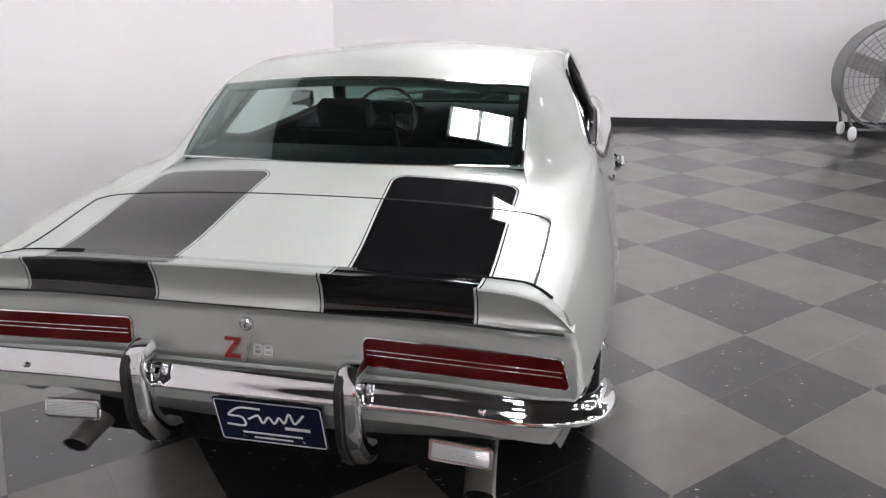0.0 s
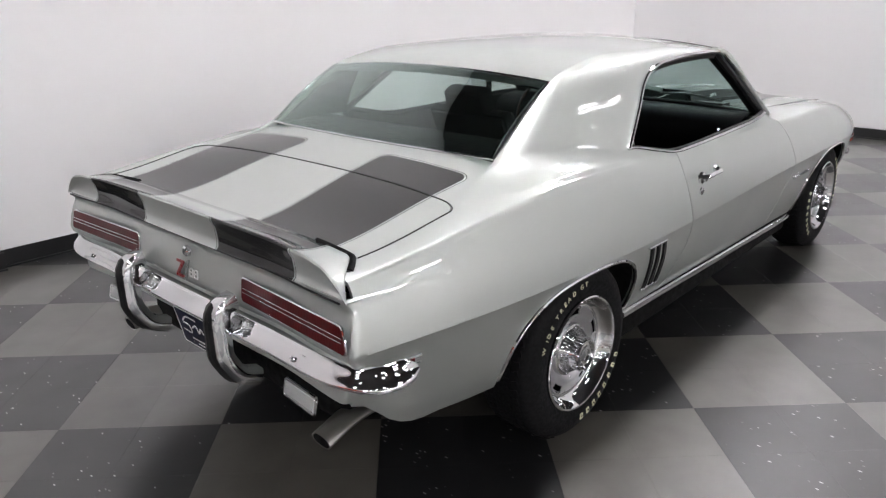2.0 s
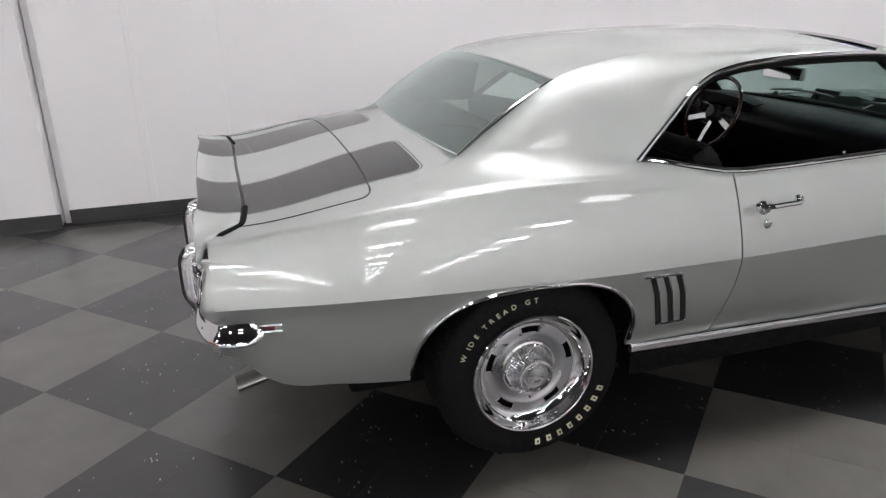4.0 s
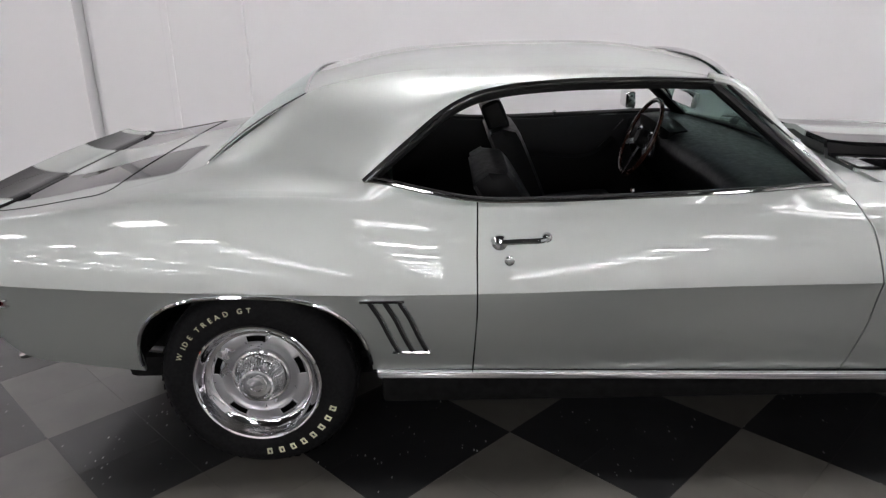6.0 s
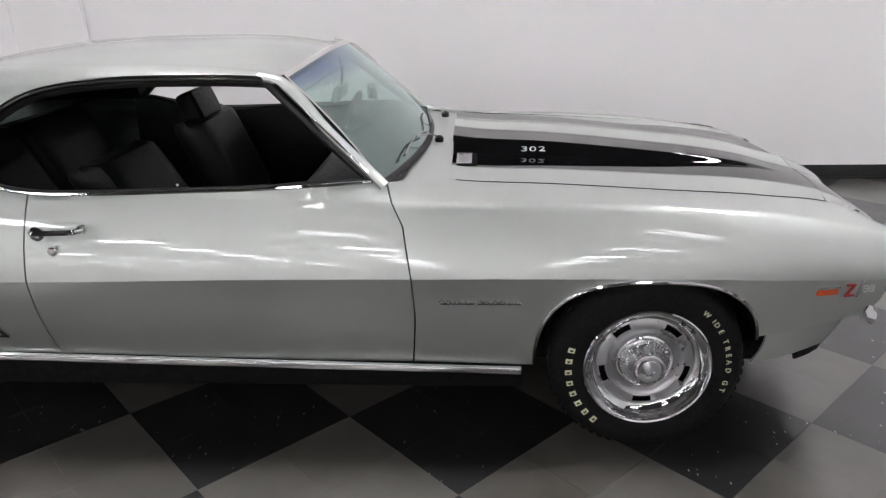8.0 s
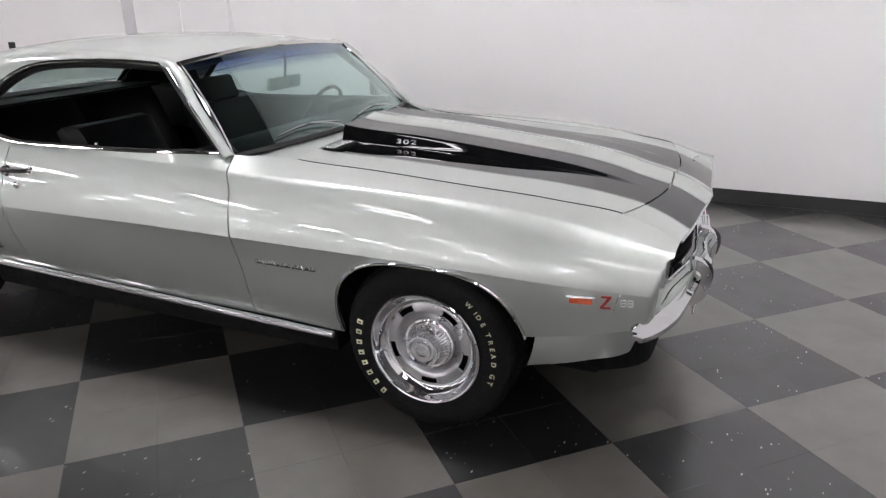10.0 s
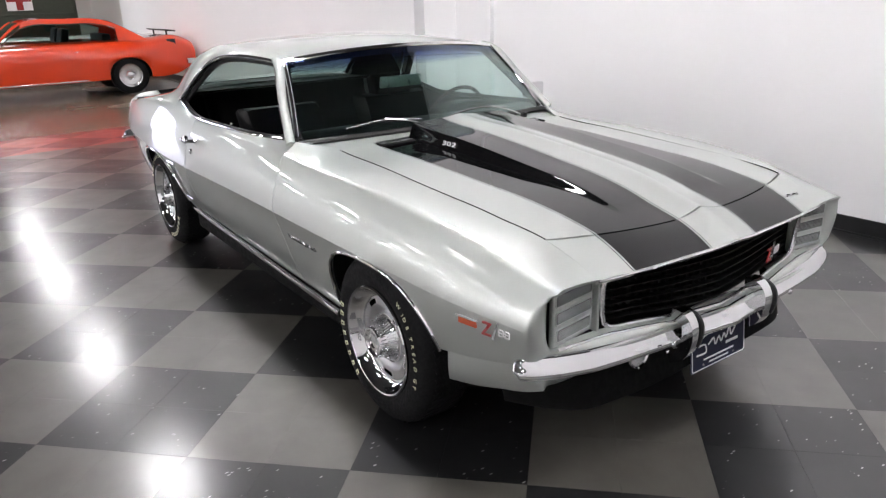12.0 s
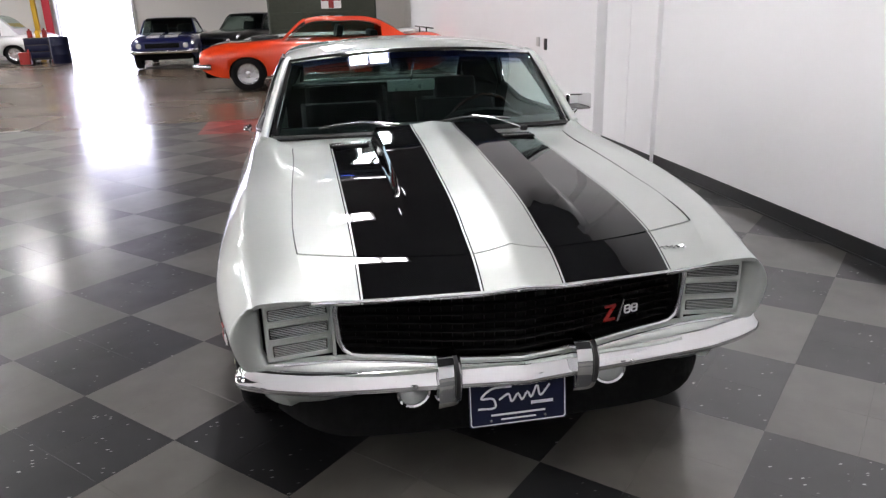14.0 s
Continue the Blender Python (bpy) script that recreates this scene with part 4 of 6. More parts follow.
# ---- wheels ----
def wheel_at(x, right, spin=0.0):
    """Rally wheel; built for the right side (outside at -y)."""
    w = new("wheel")
    w.parent = car
    tag = tagged(w, "silver five-slot steel wheel with chrome trim ring")
    R, hw = 0.329, 0.105
    prof = [(0.204, 0.085), (0.208, hw), (0.230, hw + 0.006), (0.262, hw + 0.009), (0.292, hw + 0.002), (0.312, hw - 0.012), (0.322, hw - 0.028), (R - 0.002, hw - 0.05), (R, 0.0), (R - 0.002, -hw + 0.05), (0.318, -hw + 0.02), (0.262, -hw), (0.204, -hw + 0.02)]
    part("tyre", lathe([(r, -h) for r, h in prof], 72), M_RUBBER, w, "black tyre with raised cream letters")
    tread = []
    for k in range(60):
        a = 2 * math.pi * k / 60
        for s in (-0.060, -0.025, 0.012, 0.048):
            tread.append(moved(box((0, s, 0), (0.020, 0.026, 0.003), 0.0, pose(0, 0, 0, 0, 0, 20)), pose((R - 0.001) * math.cos(a), 0, (R - 0.001) * math.sin(a)) @ pose(0, 0, 0, 0, 90 - math.degrees(a), 0)))
    part("tread", join(*tread), M_RUBBER, w, smooth=0)
    ring = [(0.206, 0.098), (0.213, 0.108), (0.213, 0.115), (0.209, 0.119), (0.203, 0.117), (0.198, 0.108), (0.193, 0.096), (0.186, 0.084), (0.178, 0.074), (0.170, 0.069), (0.163, 0.068)]
    part("trim_ring", lathe([(r, -h) for r, h in ring], 72), M_CHROME, w, "polished chrome trim ring")
    # disc with five slots
    face = lambda r: float(np.interp(r, (0.05, 0.085, 0.096, 0.106, 0.118, 0.128, 0.158, 0.162, 0.170), (0.046, 0.046, 0.047, 0.054, 0.065, 0.070, 0.070, 0.068, 0.058)))
    rs = [0.05, 0.075, 0.085, 0.092, 0.099, 0.106, 0.112, 0.118, 0.122, 0.126, 0.129, 0.132, 0.158, 0.161, 0.164, 0.170]
    na, V, F = 120, [], []
    for k in range(na):
        a = 2 * math.pi * (k - 6) / na
        V += [(r * math.cos(a), -face(r), r * math.sin(a)) for r in rs]
    hole = lambda k, j: j == 11 and (k % 24) in range(8, 16)
    for k in range(na):
        for j in range(len(rs) - 1):
            if not hole(k, j):
                a, b = k * len(rs) + j, ((k + 1) % na) * len(rs) + j
                F.append((a, b, b + 1, a + 1))
    part("rim", (V, F), M_WHEEL, w, "silver painted steel rim with five slots")
    for k in range(5):
        a0 = 360 / 5 * k + 360 * 1.6 / 120
        t = [radians(a0 + 360 * 8.8 / 120 * i / 10) for i in range(11)]
        loop = [(0.158 * math.cos(a), -0.069, 0.158 * math.sin(a)) for a in t] + [(0.132 * math.cos(a), -0.070, 0.132 * math.sin(a)) for a in reversed(t)]
        part("slot_lip", tube(loop, 0.003, 6, (0, 1, 0), True), M_WHEEL, w)
    part("drum", lathe([(0.0, -0.03), (0.17, -0.03), (0.19, -0.05), (0.19, 0.08)], 32), M_WELL, w)
    cap = [(0.098, 0.044), (0.098, 0.058), (0.095, 0.065), (0.089, 0.067), (0.083, 0.065), (0.062, 0.094), (0.060, 0.120), (0.056, 0.130), (0.050, 0.131), (0.047, 0.125), (0.044, 0.121), (0.034, 0.121), (0.032, 0.128), (0.022, 0.129), (0.020, 0.125), (0.0, 0.126)]
    part("hub_cap", lathe([(r, -h) for r, h in cap], 64), M_CHROME, w, "ribbed chrome centre cap")
    fins = [moved(box((0.072, -0.083, 0), (0.030, 0.010, 0.0030), 0.0, pose(0, 0, 0, 0, 0, 54)), pose(0, 0, 0, 0, 360 * k / 44, 0)) for k in range(44)]
    part("cap_ribbing", join(*fins), M_CHROME2, w, smooth=0)
    fins = [moved(box((0.061, -0.112, 0), (0.004, 0.020, 0.0036), 0.0), pose(0, 0, 0, 0, 360 * k / 30, 0)) for k in range(30)]
    part("cap_ribbing", join(*fins), M_CHROME2, w, smooth=0)
    # raised sidewall lettering
    words, width = lettering("WIDE TREAD GT", 0.025)
    out = []
    for V, F, x0 in words:
        a = radians(160 - (x0 / width) * 74)
        out.append(([(v[0], v[1], v[2]) for v in V], F, a))
    rr = 0.256
    letters = []
    for V, F, a in out:
        m = pose(rr * math.cos(a), -0.1145, rr * math.sin(a)) @ pose(0, 0, 0, 0, 90 - math.degrees(a), 0) @ pose(0, 0, 0, 90, 0, 0)
        letters.append(moved((V, F), m))
    for vf in letters:
        part("sidewall_letter", vf, M_LETTER, w, "raised cream letter", smooth=0)
    bars = []
    for k in range(8):
        a = math.degrees(radians(-22)) - k * 9.2
        m = pose(0, 0, 0, 0, -a, 0)
        bars.append(moved(box((0.262, -0.114, 0), (0.022, 0.003, 0.017), 0.0), m))
        bars.append(moved(box((0.262, -0.1148, 0.001), (0.010, 0.003, 0.006), 0.0), m))
    for vf in bars[::2]:
        part("sidewall_block", vf, M_LETTER, w, "raised cream block", smooth=0)
    for vf in bars[1::2]:
        part("block_core", vf, M_RUBBER, w, smooth=0)
    w.matrix_basis = pose(x, -0.784, 0.329, 0, spin, 0) if right else pose(x, 0.784, 0.329, 0, spin, 180)
    for ob in w.children:  # the tyre flattens where it meets the floor
        if ob.name.startswith(("tyre", "tread")):
            back = w.matrix_basis.inverted()
            for v in ob.data.vertices:
                p = w.matrix_basis @ v.co
                p.z = max(p.z, 0.001 - CAR_Z)
                v.co = back @ p
    return w


wheel_at(-1.378, True, 0)
wheel_at(1.380, True, 108)
wheel_at(-1.378, False, 40)
wheel_at(1.380, False, 10)

# ---- front end ----
GX = table((0.0, 2.240), (0.2, 2.206), (0.53, 2.132), (0.55, 2.128))
gz0 = table((0.0, 0.512), (0.15, 0.520), (0.40, 0.545), (0.55, 0.552))
grille = new("grille")
grille.parent = car
tagged(grille, "black recessed eggcrate grille")
rows = [[(float(GX(abs(y))) - 0.05, y, z) for y in np.linspace(-0.53, 0.53, 25)] for z in (0.50, 0.73)]
part("backing", sheet(rows), M_GRILLE, grille)
for k in range(7):
    u = (k + 0.5) / 7
    path = [(float(GX(abs(y))) - 0.02, y, float(gz0(abs(y))) + (0.722 - float(gz0(abs(y)))) * u) for y in np.linspace(-0.52, 0.52, 25)]
    part("bar", sweep(path, [(-0.012, -0.002), (0.012, -0.002), (0.012, 0.002), (-0.012, 0.002)]), M_GRILLE, grille, smooth=0)
for k in range(33):
    y = -0.512 + 1.024 * k / 32
    z0 = float(gz0(abs(y)))
    part("rib", box((float(GX(abs(y))) - 0.045, y, (z0 + 0.722) / 2), (0.02, 0.003, 0.722 - z0), 0.0), M_GRILLE, grille, smooth=0)
# bright surround of the grille
loop = [(y, 0.726 + 0.010 * max(0.0, 1 - abs(y) / 0.13)) for y in np.linspace(-0.51, 0.51, 27)] + [(0.531, 0.715), (0.538, 0.69), (0.531, 0.60), (0.520, 0.568), (0.497, 0.550)]
loop += [(y, float(gz0(abs(y))) - 0.004) for y in np.linspace(0.46, -0.46, 23)] + [(-0.497, 0.550), (-0.520, 0.568), (-0.531, 0.60), (-0.538, 0.69), (-0.531, 0.715)]
ring = [(float(GX(abs(y))) + 0.008 + 0.018 * np.clip((z - 0.5) / 0.23, 0, 1), y, z) for y, z in loop]
part("grille_trim", tube(ring, 0.008, 8, (1, 0, 0), True), M_CHROME2, grille, "thin satin bright trim")
for s in (-1, 1):
    part("divider", box((2.132, s * 0.5465, 0.640), (0.030, 0.012, 0.188), 0.005), M_PAINT, grille)
# nose surround: from the brow, wing edges and lower lip in to the lamps and grille
XIN = table((0.0, 2.262), (0.2, 2.228), (0.50, 2.160), (0.56, 2.146), (0.74, 2.126))
LIPX = table((0.0, 2.276), (0.25, 2.234), (0.5, 2.192), (0.65, 2.150), (0.76, 2.100))
rim_out = [(float(NOSEX(y)), y, float(NOSEZ(y))) for y in np.linspace(0, 0.59, 16)] + list(nose_edge) + [(float(LIPX(y)), y, 0.500) for y in np.linspace(0.755, 0.0, 22)]
rows = []
for i, (x, y, z) in enumerate(rim_out):
    side = np.clip((0.742 - z) / 0.03, 0, 1) if y > 0.6 else 0.0
    bot = np.clip((0.545 - z) / 0.03, 0, 1)
    side = side * side * (3 - 2 * side) * (1 - bot)
    top_ = max(0.0, 1 - side - bot)
    zb_ = 0.549 if y > 0.5 else float(gz0(y)) - 0.004
    sz = np.clip((z - 0.51) / 0.215, 0, 1)
    D = np.array((float(XIN(min(y, 0.74))), min(y, 0.730), z - 0.013)) * top_ + np.array((2.120, 0.748, 0.560 + 0.165 * sz)) * side + np.array((float(XIN(min(y, 0.74))) - 0.008, min(y * 0.975, 0.735), zb_)) * bot
    A = np.array((x, y, z))
    c1 = A + np.array((0.006, 0, -0.006)) * top_ + np.array((0.040, 0, 0)) * side + np.array((0.012, 0, 0.016)) * bot
    c2 = D + np.array((0.024, 0, 0.003)) * top_ + np.array((0.030, 0.004, 0)) * side + np.array((0.050, 0, -0.004)) * bot
    rows.append([(p[0], -p[1], p[2]) for p in bezier(A, c1, c2, D, 12)])
both(panel(rows, 0.004, False), "nose_surround", M_PAINT)
for s in (-1, 1):
    part("lower_moulding", tube([(float(XIN(y)) + 0.020, s * y, (0.549 if y > 0.5 else float(gz0(y)) - 0.004) - 0.006) for y in np.linspace(0.0, 0.72, 22)], 0.005, 6), M_CHROME2, car, "thin bright moulding under the grille")
    step = [(float(LIPX(y)) + 0.004, s * y, 0.505) for y in np.linspace(0.0, 0.74, 24)]
    part("filler_step", sweep(step, [(-0.012, -0.007), (0.012, -0.007), (0.014, 0.0), (0.010, 0.006), (-0.012, 0.007)]), M_PAINT, car, "stepped silver filler above the bumper")
    part("filler_gap", sweep([(x - 0.004, y, z - 0.015) for x, y, z in step], [(-0.012, -0.008), (0.012, -0.008), (0.012, 0.008), (-0.012, 0.008)]), M_WELL, car, smooth=0)
    part("brow_moulding", tube([(float(NOSEX(y)) + 0.001, s * y, float(NOSEZ(y)) - 0.006) for y in np.linspace(0.0, 0.600, 22)], 0.0045, 6), M_CHROME2, car, "thin bright moulding along the nose edge")
    part("lamp_bucket", box((2.085, s * 0.645, 0.640), (0.02, 0.25, 0.23), 0.005), M_WELL, car)
    d = new("headlamp_door")
    d.parent = car
    tagged(d, "silver hide-away headlamp cover with three ribbed glass bars")
    m = pose(2.124, s * 0.644, 0.641, 0, 0, -s * 6)
    part("cover", moved(box((0, 0, 0), (0.02, 0.192, 0.184), 0.012, seg=4), m), M_PAINT, d)
    for k in (-1, 0, 1):
        wd = 0.168 - (0.012 if k < 0 else 0)
        part("bar_frame", moved(sweep([(0.011, a, b + k * 0.056) for a, b in rrect(wd + 0.006, 0.040, 0.008, 4)], disc(0.0030, 6), (1, 0, 0), True), m), M_PAINT, d)
        bar_ = part("lens_bar", moved(box((0.0085, 0, k * 0.056), (0.008, wd, 0.036), 0.003), m), M_LENS, d, "dark ribbed glass bar")
        for j in range(6):
            part("glass_rib", moved(box((0.0130, 0, k * 0.056 - 0.0130 + 0.0052 * j), (0.003, wd - 0.008, 0.0011), 0.0), m), M_CLEAR, bar_, smooth=0)
# valance and chin spoiler
plan = curve([(2.172, 0.0), (2.160, 0.35), (2.135, 0.58), (2.100, 0.70), (2.030, 0.780), (1.920, 0.826), (1.772, 0.848)], 34)
rows = []
for v in np.linspace(0, 1, 8):
    row = []
    for (x, y) in [*(plan[::-1] * (1, -1)), *plan[1:]]:
        zt = min(0.478, float(Z0(x)) - 0.004)
        row.append((x - 0.012 * v - 0.05 * v * v * (1 if abs(y) < 0.7 else 0.4), y * (1 - 0.03 * v * v), zt - (0.090 + 0.035 * min(1.0, abs(y) / 0.75) ** 2) * v))
    rows.append(row)
part("valance", panel(rows, 0.008), M_PAINT, car)
rows = []
for v in np.linspace(0, 1, 5):
    row = []
    for y in np.linspace(-0.74, 0.74, 31):
        ay = abs(y)
        x = 2.12 - 0.06 * (ay / 0.74) ** 2 - 0.16 * max(0, (ay - 0.5) / 0.24) ** 2 + 0.03 * v
        row.append((x, y, 0.400 - 0.01 * (ay / 0.74) ** 2 - (0.170 - 0.06 * (ay / 0.74) ** 2) * v))
    rows.append(row)
part("chin_spoiler", panel(rows, 0.008), M_WELL, car, "black front air dam")
for s in (-1, 1):
    lamp = new("parking_lamp")
    lamp.parent = car
    tagged(lamp, "round clear lamp with chrome rim below the bumper")
    part("lens", lathe([(0.0, 0.024), (0.025, 0.022), (0.044, 0.012), (0.048, 0.0)], 32, "x", (2.136, s * 0.318, 0.391)), M_CLEAR, lamp)
    part("bezel", lathe([(0.046, -0.02), (0.047, 0.012), (0.053, 0.016), (0.058, 0.008), (0.058, -0.03)], 32, "x", (2.136, s * 0.318, 0.391)), M_CHROME, lamp)


def bumper(keys, prof, n=61, tip=0.9, end=0.055):
    """Carries the section along the bar and draws it in to a rounded tip at both ends."""
    K = np.array(keys)
    path = curve(np.concatenate([K[::-1] * (1, -1, 1), K[1:]]), n)
    V, F = sweep(path, prof)
    k = len(prof)
    L = np.r_[0, np.cumsum(np.linalg.norm(np.diff(path, axis=0), axis=1))]
    V = np.array(V).reshape(n, k, 3)
    for i in range(n):
        d = min(L[i], L[-1] - L[i])
        f = math.sqrt(max(0.0, 1 - (1 - min(1.0, (d + 0.002) / end)) ** 2))
        g = min(1.0, d / 0.45)
        V[i] = path[i] + (V[i] - path[i]) * max(f, 0.12) * (tip + (1 - tip) * g * g * (3 - 2 * g))
    return [tuple(p) for p in V.reshape(-1, 3)], F



def smooth_loop(pts, n):
    return [tuple(p) for p in curve(list(pts) + [pts[0]], n + 1)[:-1]]


BACK = smooth_loop([(-0.042, 0.050), (-0.034, 0.058), (-0.024, 0.054), (0.004, 0.012), (0.032, -0.028), (0.034, -0.038), (0.022, -0.050), (0.0, -0.052), (-0.024, -0.040), (-0.042, 0.0)], 44)
FRONT = smooth_loop([(-0.022, 0.036), (-0.014, 0.041), (-0.004, 0.038), (0.018, 0.008), (0.032, -0.016), (0.031, -0.027), (0.016, -0.038), (-0.010, -0.038), (-0.024, 0.0)], 44)
front_bumper = part("front_bumper", bumper([(2.292, 0, 0.478), (2.284, 0.035, 0.478), (2.262, 0.15, 0.479), (2.243, 0.25, 0.480), (2.205, 0.48, 0.484), (2.166, 0.66, 0.489), (2.138, 0.75, 0.494), (2.104, 0.814, 0.498), (2.082, 0.834, 0.499)], [(a * 0.84, b * 0.84) for a, b in FRONT], 81, 1.06, 0.022), M_CHROME, car, "chrome front bumper")
for s in (-1, 1):
    g = curve([(2.225, 0, 0.545), (2.262, 0, 0.540), (2.284, 0, 0.520), (2.290, 0, 0.490), (2.284, 0, 0.450), (2.262, 0, 0.410), (2.225, 0, 0.390)], 20)
    fat = smooth_loop([(-0.020, -0.055), (0.020, -0.055), (0.019, -0.03), (0.017, 0.0), (0.011, 0.013), (0.0, 0.018), (-0.011, 0.013), (-0.017, 0.0), (-0.019, -0.03)], 26)
    guard = part("bumper_guard", moved(sweep(g, fat, (0, 1, 0)), pose(0, s * 0.208, 0)), M_CHROME, front_bumper, "chrome bumper guard with rubber strip")
    part("guard_strip", moved(sweep(g[:14] + np.array((0.016, 0, 0.004)), [(-0.010, -0.006), (0.010, -0.006), (0.008, 0.006), (-0.008, 0.006)], (0, 1, 0)), pose(0, s * 0.208, 0)), M_TRIM, guard, "black rubber strip")
    part("guard_bolt", lathe([(0.0, 0.006), (0.007, 0.005), (0.010, 0.0)], 14, "x", (2.284, s * 0.330, 0.482)), M_CHROME2, front_bumper)


def plate(parent_m, label):
    """Navy dealer plate, facing +x, with white sweeps and bars."""
    p = new("license_plate")
    p.parent = car
    tagged(p, label)
    part("sheet", moved(slab(rrect(0.305, 0.150, 0.008, 4), -0.001, 0.002), pose(0, 0, 0, 90, 0, 90)), M_NAVY, p, smooth=0)
    part("border", moved(sweep([(a, b, 0.003) for a, b in rrect(0.296, 0.141, 0.008, 4)], [(-0.0015, 0), (0.0015, 0), (0.0015, 0.001), (-0.0015, 0.001)], (0, 0, 1), True), pose(0, 0, 0, 90, 0, 90)), M_WHITE, p, smooth=0)
    pts = [curve([(-0.02, 0.035), (-0.09, 0.030), (-0.115, 0.010), (-0.075, 0.004), (-0.07, -0.012), (-0.125, -0.018)], 24), curve([(-0.06, 0.002), (-0.03, 0.016), (-0.02, -0.006), (0.0, 0.014), (0.012, -0.004), (0.03, 0.016), (0.04, 0.0), (0.06, 0.030), (0.07, 0.002), (0.10, 0.030)], 40)]
    for q in pts:
        part("sweep", moved(sweep([(a, b, 0.003) for a, b in ((a, b * 1.2 + 0.006) for a, b in q)], [(-0.0032, 0), (0.0032, 0), (0.0032, 0.001), (-0.0032, 0.001)], (0, 0, 1)), pose(0, 0, 0, 90, 0, 90)), M_WHITE, p, smooth=0)
    for a, b, w, h in ((0.075, -0.012, 0.07, 0.010), (0.0, -0.040, 0.17, 0.006), (0.0, -0.056, 0.11, 0.005)):
        part("print_bar", moved(box((a, b, 0.003), (w, h, 0.001), 0.0), pose(0, 0, 0, 90, 0, 90)), M_WHITE, p, smooth=0)
    for a in (-0.085, 0.085):
        part("screw", moved(lathe([(0.0, 0.004), (0.004, 0.004), (0.005, 0.002)], 10, "z", (a, -0.058, 0)), pose(0, 0, 0, 90, 0, 90)), M_CHROME, p)
    p.matrix_basis = parent_m
    return p


plate(pose(2.262, -0.012, 0.372, 0, -6, 0) @ pose(0, 0, 0), "navy dealer plate with white script under the front bumper")

# ---- rear end ----
TAILX = table((0.0, -2.372), (0.4, -2.371), (0.7, -2.369), (0.86, -2.366))
SEC = np.concatenate([low(XT, 40), high(XT, 40)[1:]])


def tail_end(z):
    """Half width of the body at its rear end."""
    return float(np.interp(z, SEC[:, 1], SEC[:, 0]))


rows = []
for v in np.linspace(0, 1, 30):
    z = 0.832 - 0.302 * v
    row = []
    ye = tail_end(z)
    for y in ye * np.sin(np.linspace(-1, 1, 81) * 1.50) / math.sin(1.50):
        ay = abs(y)
        dip = min(1.0, (0.826 - z) / 0.030, (z - 0.640) / 0.020, (0.838 - ay) / 0.020)
        dip = max(0.0, dip) ** 2 * (3 - 2 * max(0.0, dip))
        x = float(TAILX(ay)) - 0.022 * (0.832 - z) / 0.215 - 0.008 + 0.018 * dip + 0.035 * np.clip((0.668 - z) / 0.035, 0, 1)
        c = np.clip((ay - (ye - 0.026)) / 0.026, 0, 1)
        row.append((x + (XT - x) * (1 - math.sqrt(max(0.0, 1 - c * c))), y, z))
    rows.append(row)
part("tail_panel", panel(rows, 0.010, True), M_PAINT, car)
rows = []
for v in np.linspace(0, 1, 10):
    row = []
    for y in np.linspace(-1, 1, 61):
        ye = 0.80 - 0.02 * v
        ay = abs(y)
        x = -2.362 + 0.12 * v + 0.03 * v * v + 0.05 * ay**4 + 0.12 * max(0.0, (ay - 0.92) / 0.08) ** 2
        row.append((x, y * ye, 0.545 - (0.175 - 0.045 * ay**2) * v))
    rows.append(row)
part("rear_valance", panel(rows, 0.012, True), M_PAINT, car)
for s in (-1, 1):
    tl = new("tail_lamp")
    tl.parent = car
    tagged(tl, "wide red tail lamp with chrome dividers")
    yc, zc, w, h = s * 0.564, 0.7235, 0.488, 0.070
    m = pose(-2.376, yc, zc, 0, 6, 0) @ pose(0, 0, 0, 0, 0, 0) @ pose(0, 0, 0, 90, 0, 90)
    ol = [(a - (0.30 * b * s if a * s > 0.1 else 0.0), b) for a, b in rrect(w, h, 0.012, 4)]
    part("lens", moved(slab([(-a, b) for a, b in ol][::-1], -0.012, -0.007), m @ pose(0, 0, 0, 0, 180, 0) @ pose(0, 0, 0.012)), M_TAIL, tl, "ribbed dark red lens")
    part("bezel", moved(sweep([(a, b, 0) for a, b in ol], disc(0.0045, 8), (0, 0, 1), True), m), M_CHROME, tl, "thin chrome bezel")
    for zz in (-0.0065, 0.0055):
        part("divider", moved(box((0, zz, -0.003), (w - 0.014, 0.0030, 0.008), 0.001), m), M_CHROME, tl)
    for k in (-1, 1):
        part("rib", moved(box((k * w / 6, 0, -0.0005), (0.004, h - 0.01, 0.004), 0.001), m), M_TAIL, tl)
rear_bumper = part("rear_bumper", bumper([(-2.420, 0, 0.621), (-2.417, 0.3, 0.621), (-2.408, 0.6, 0.621), (-2.386, 0.78, 0.621), (-2.364, 0.850, 0.622), (-2.336, 0.888, 0.623), (-2.290, 0.908, 0.626), (-2.225, 0.914, 0.630)], [(-a * 0.56, b * 0.56) for a, b in BACK][::-1], 91, 1.0), M_CHROME, car, "chrome rear bumper")
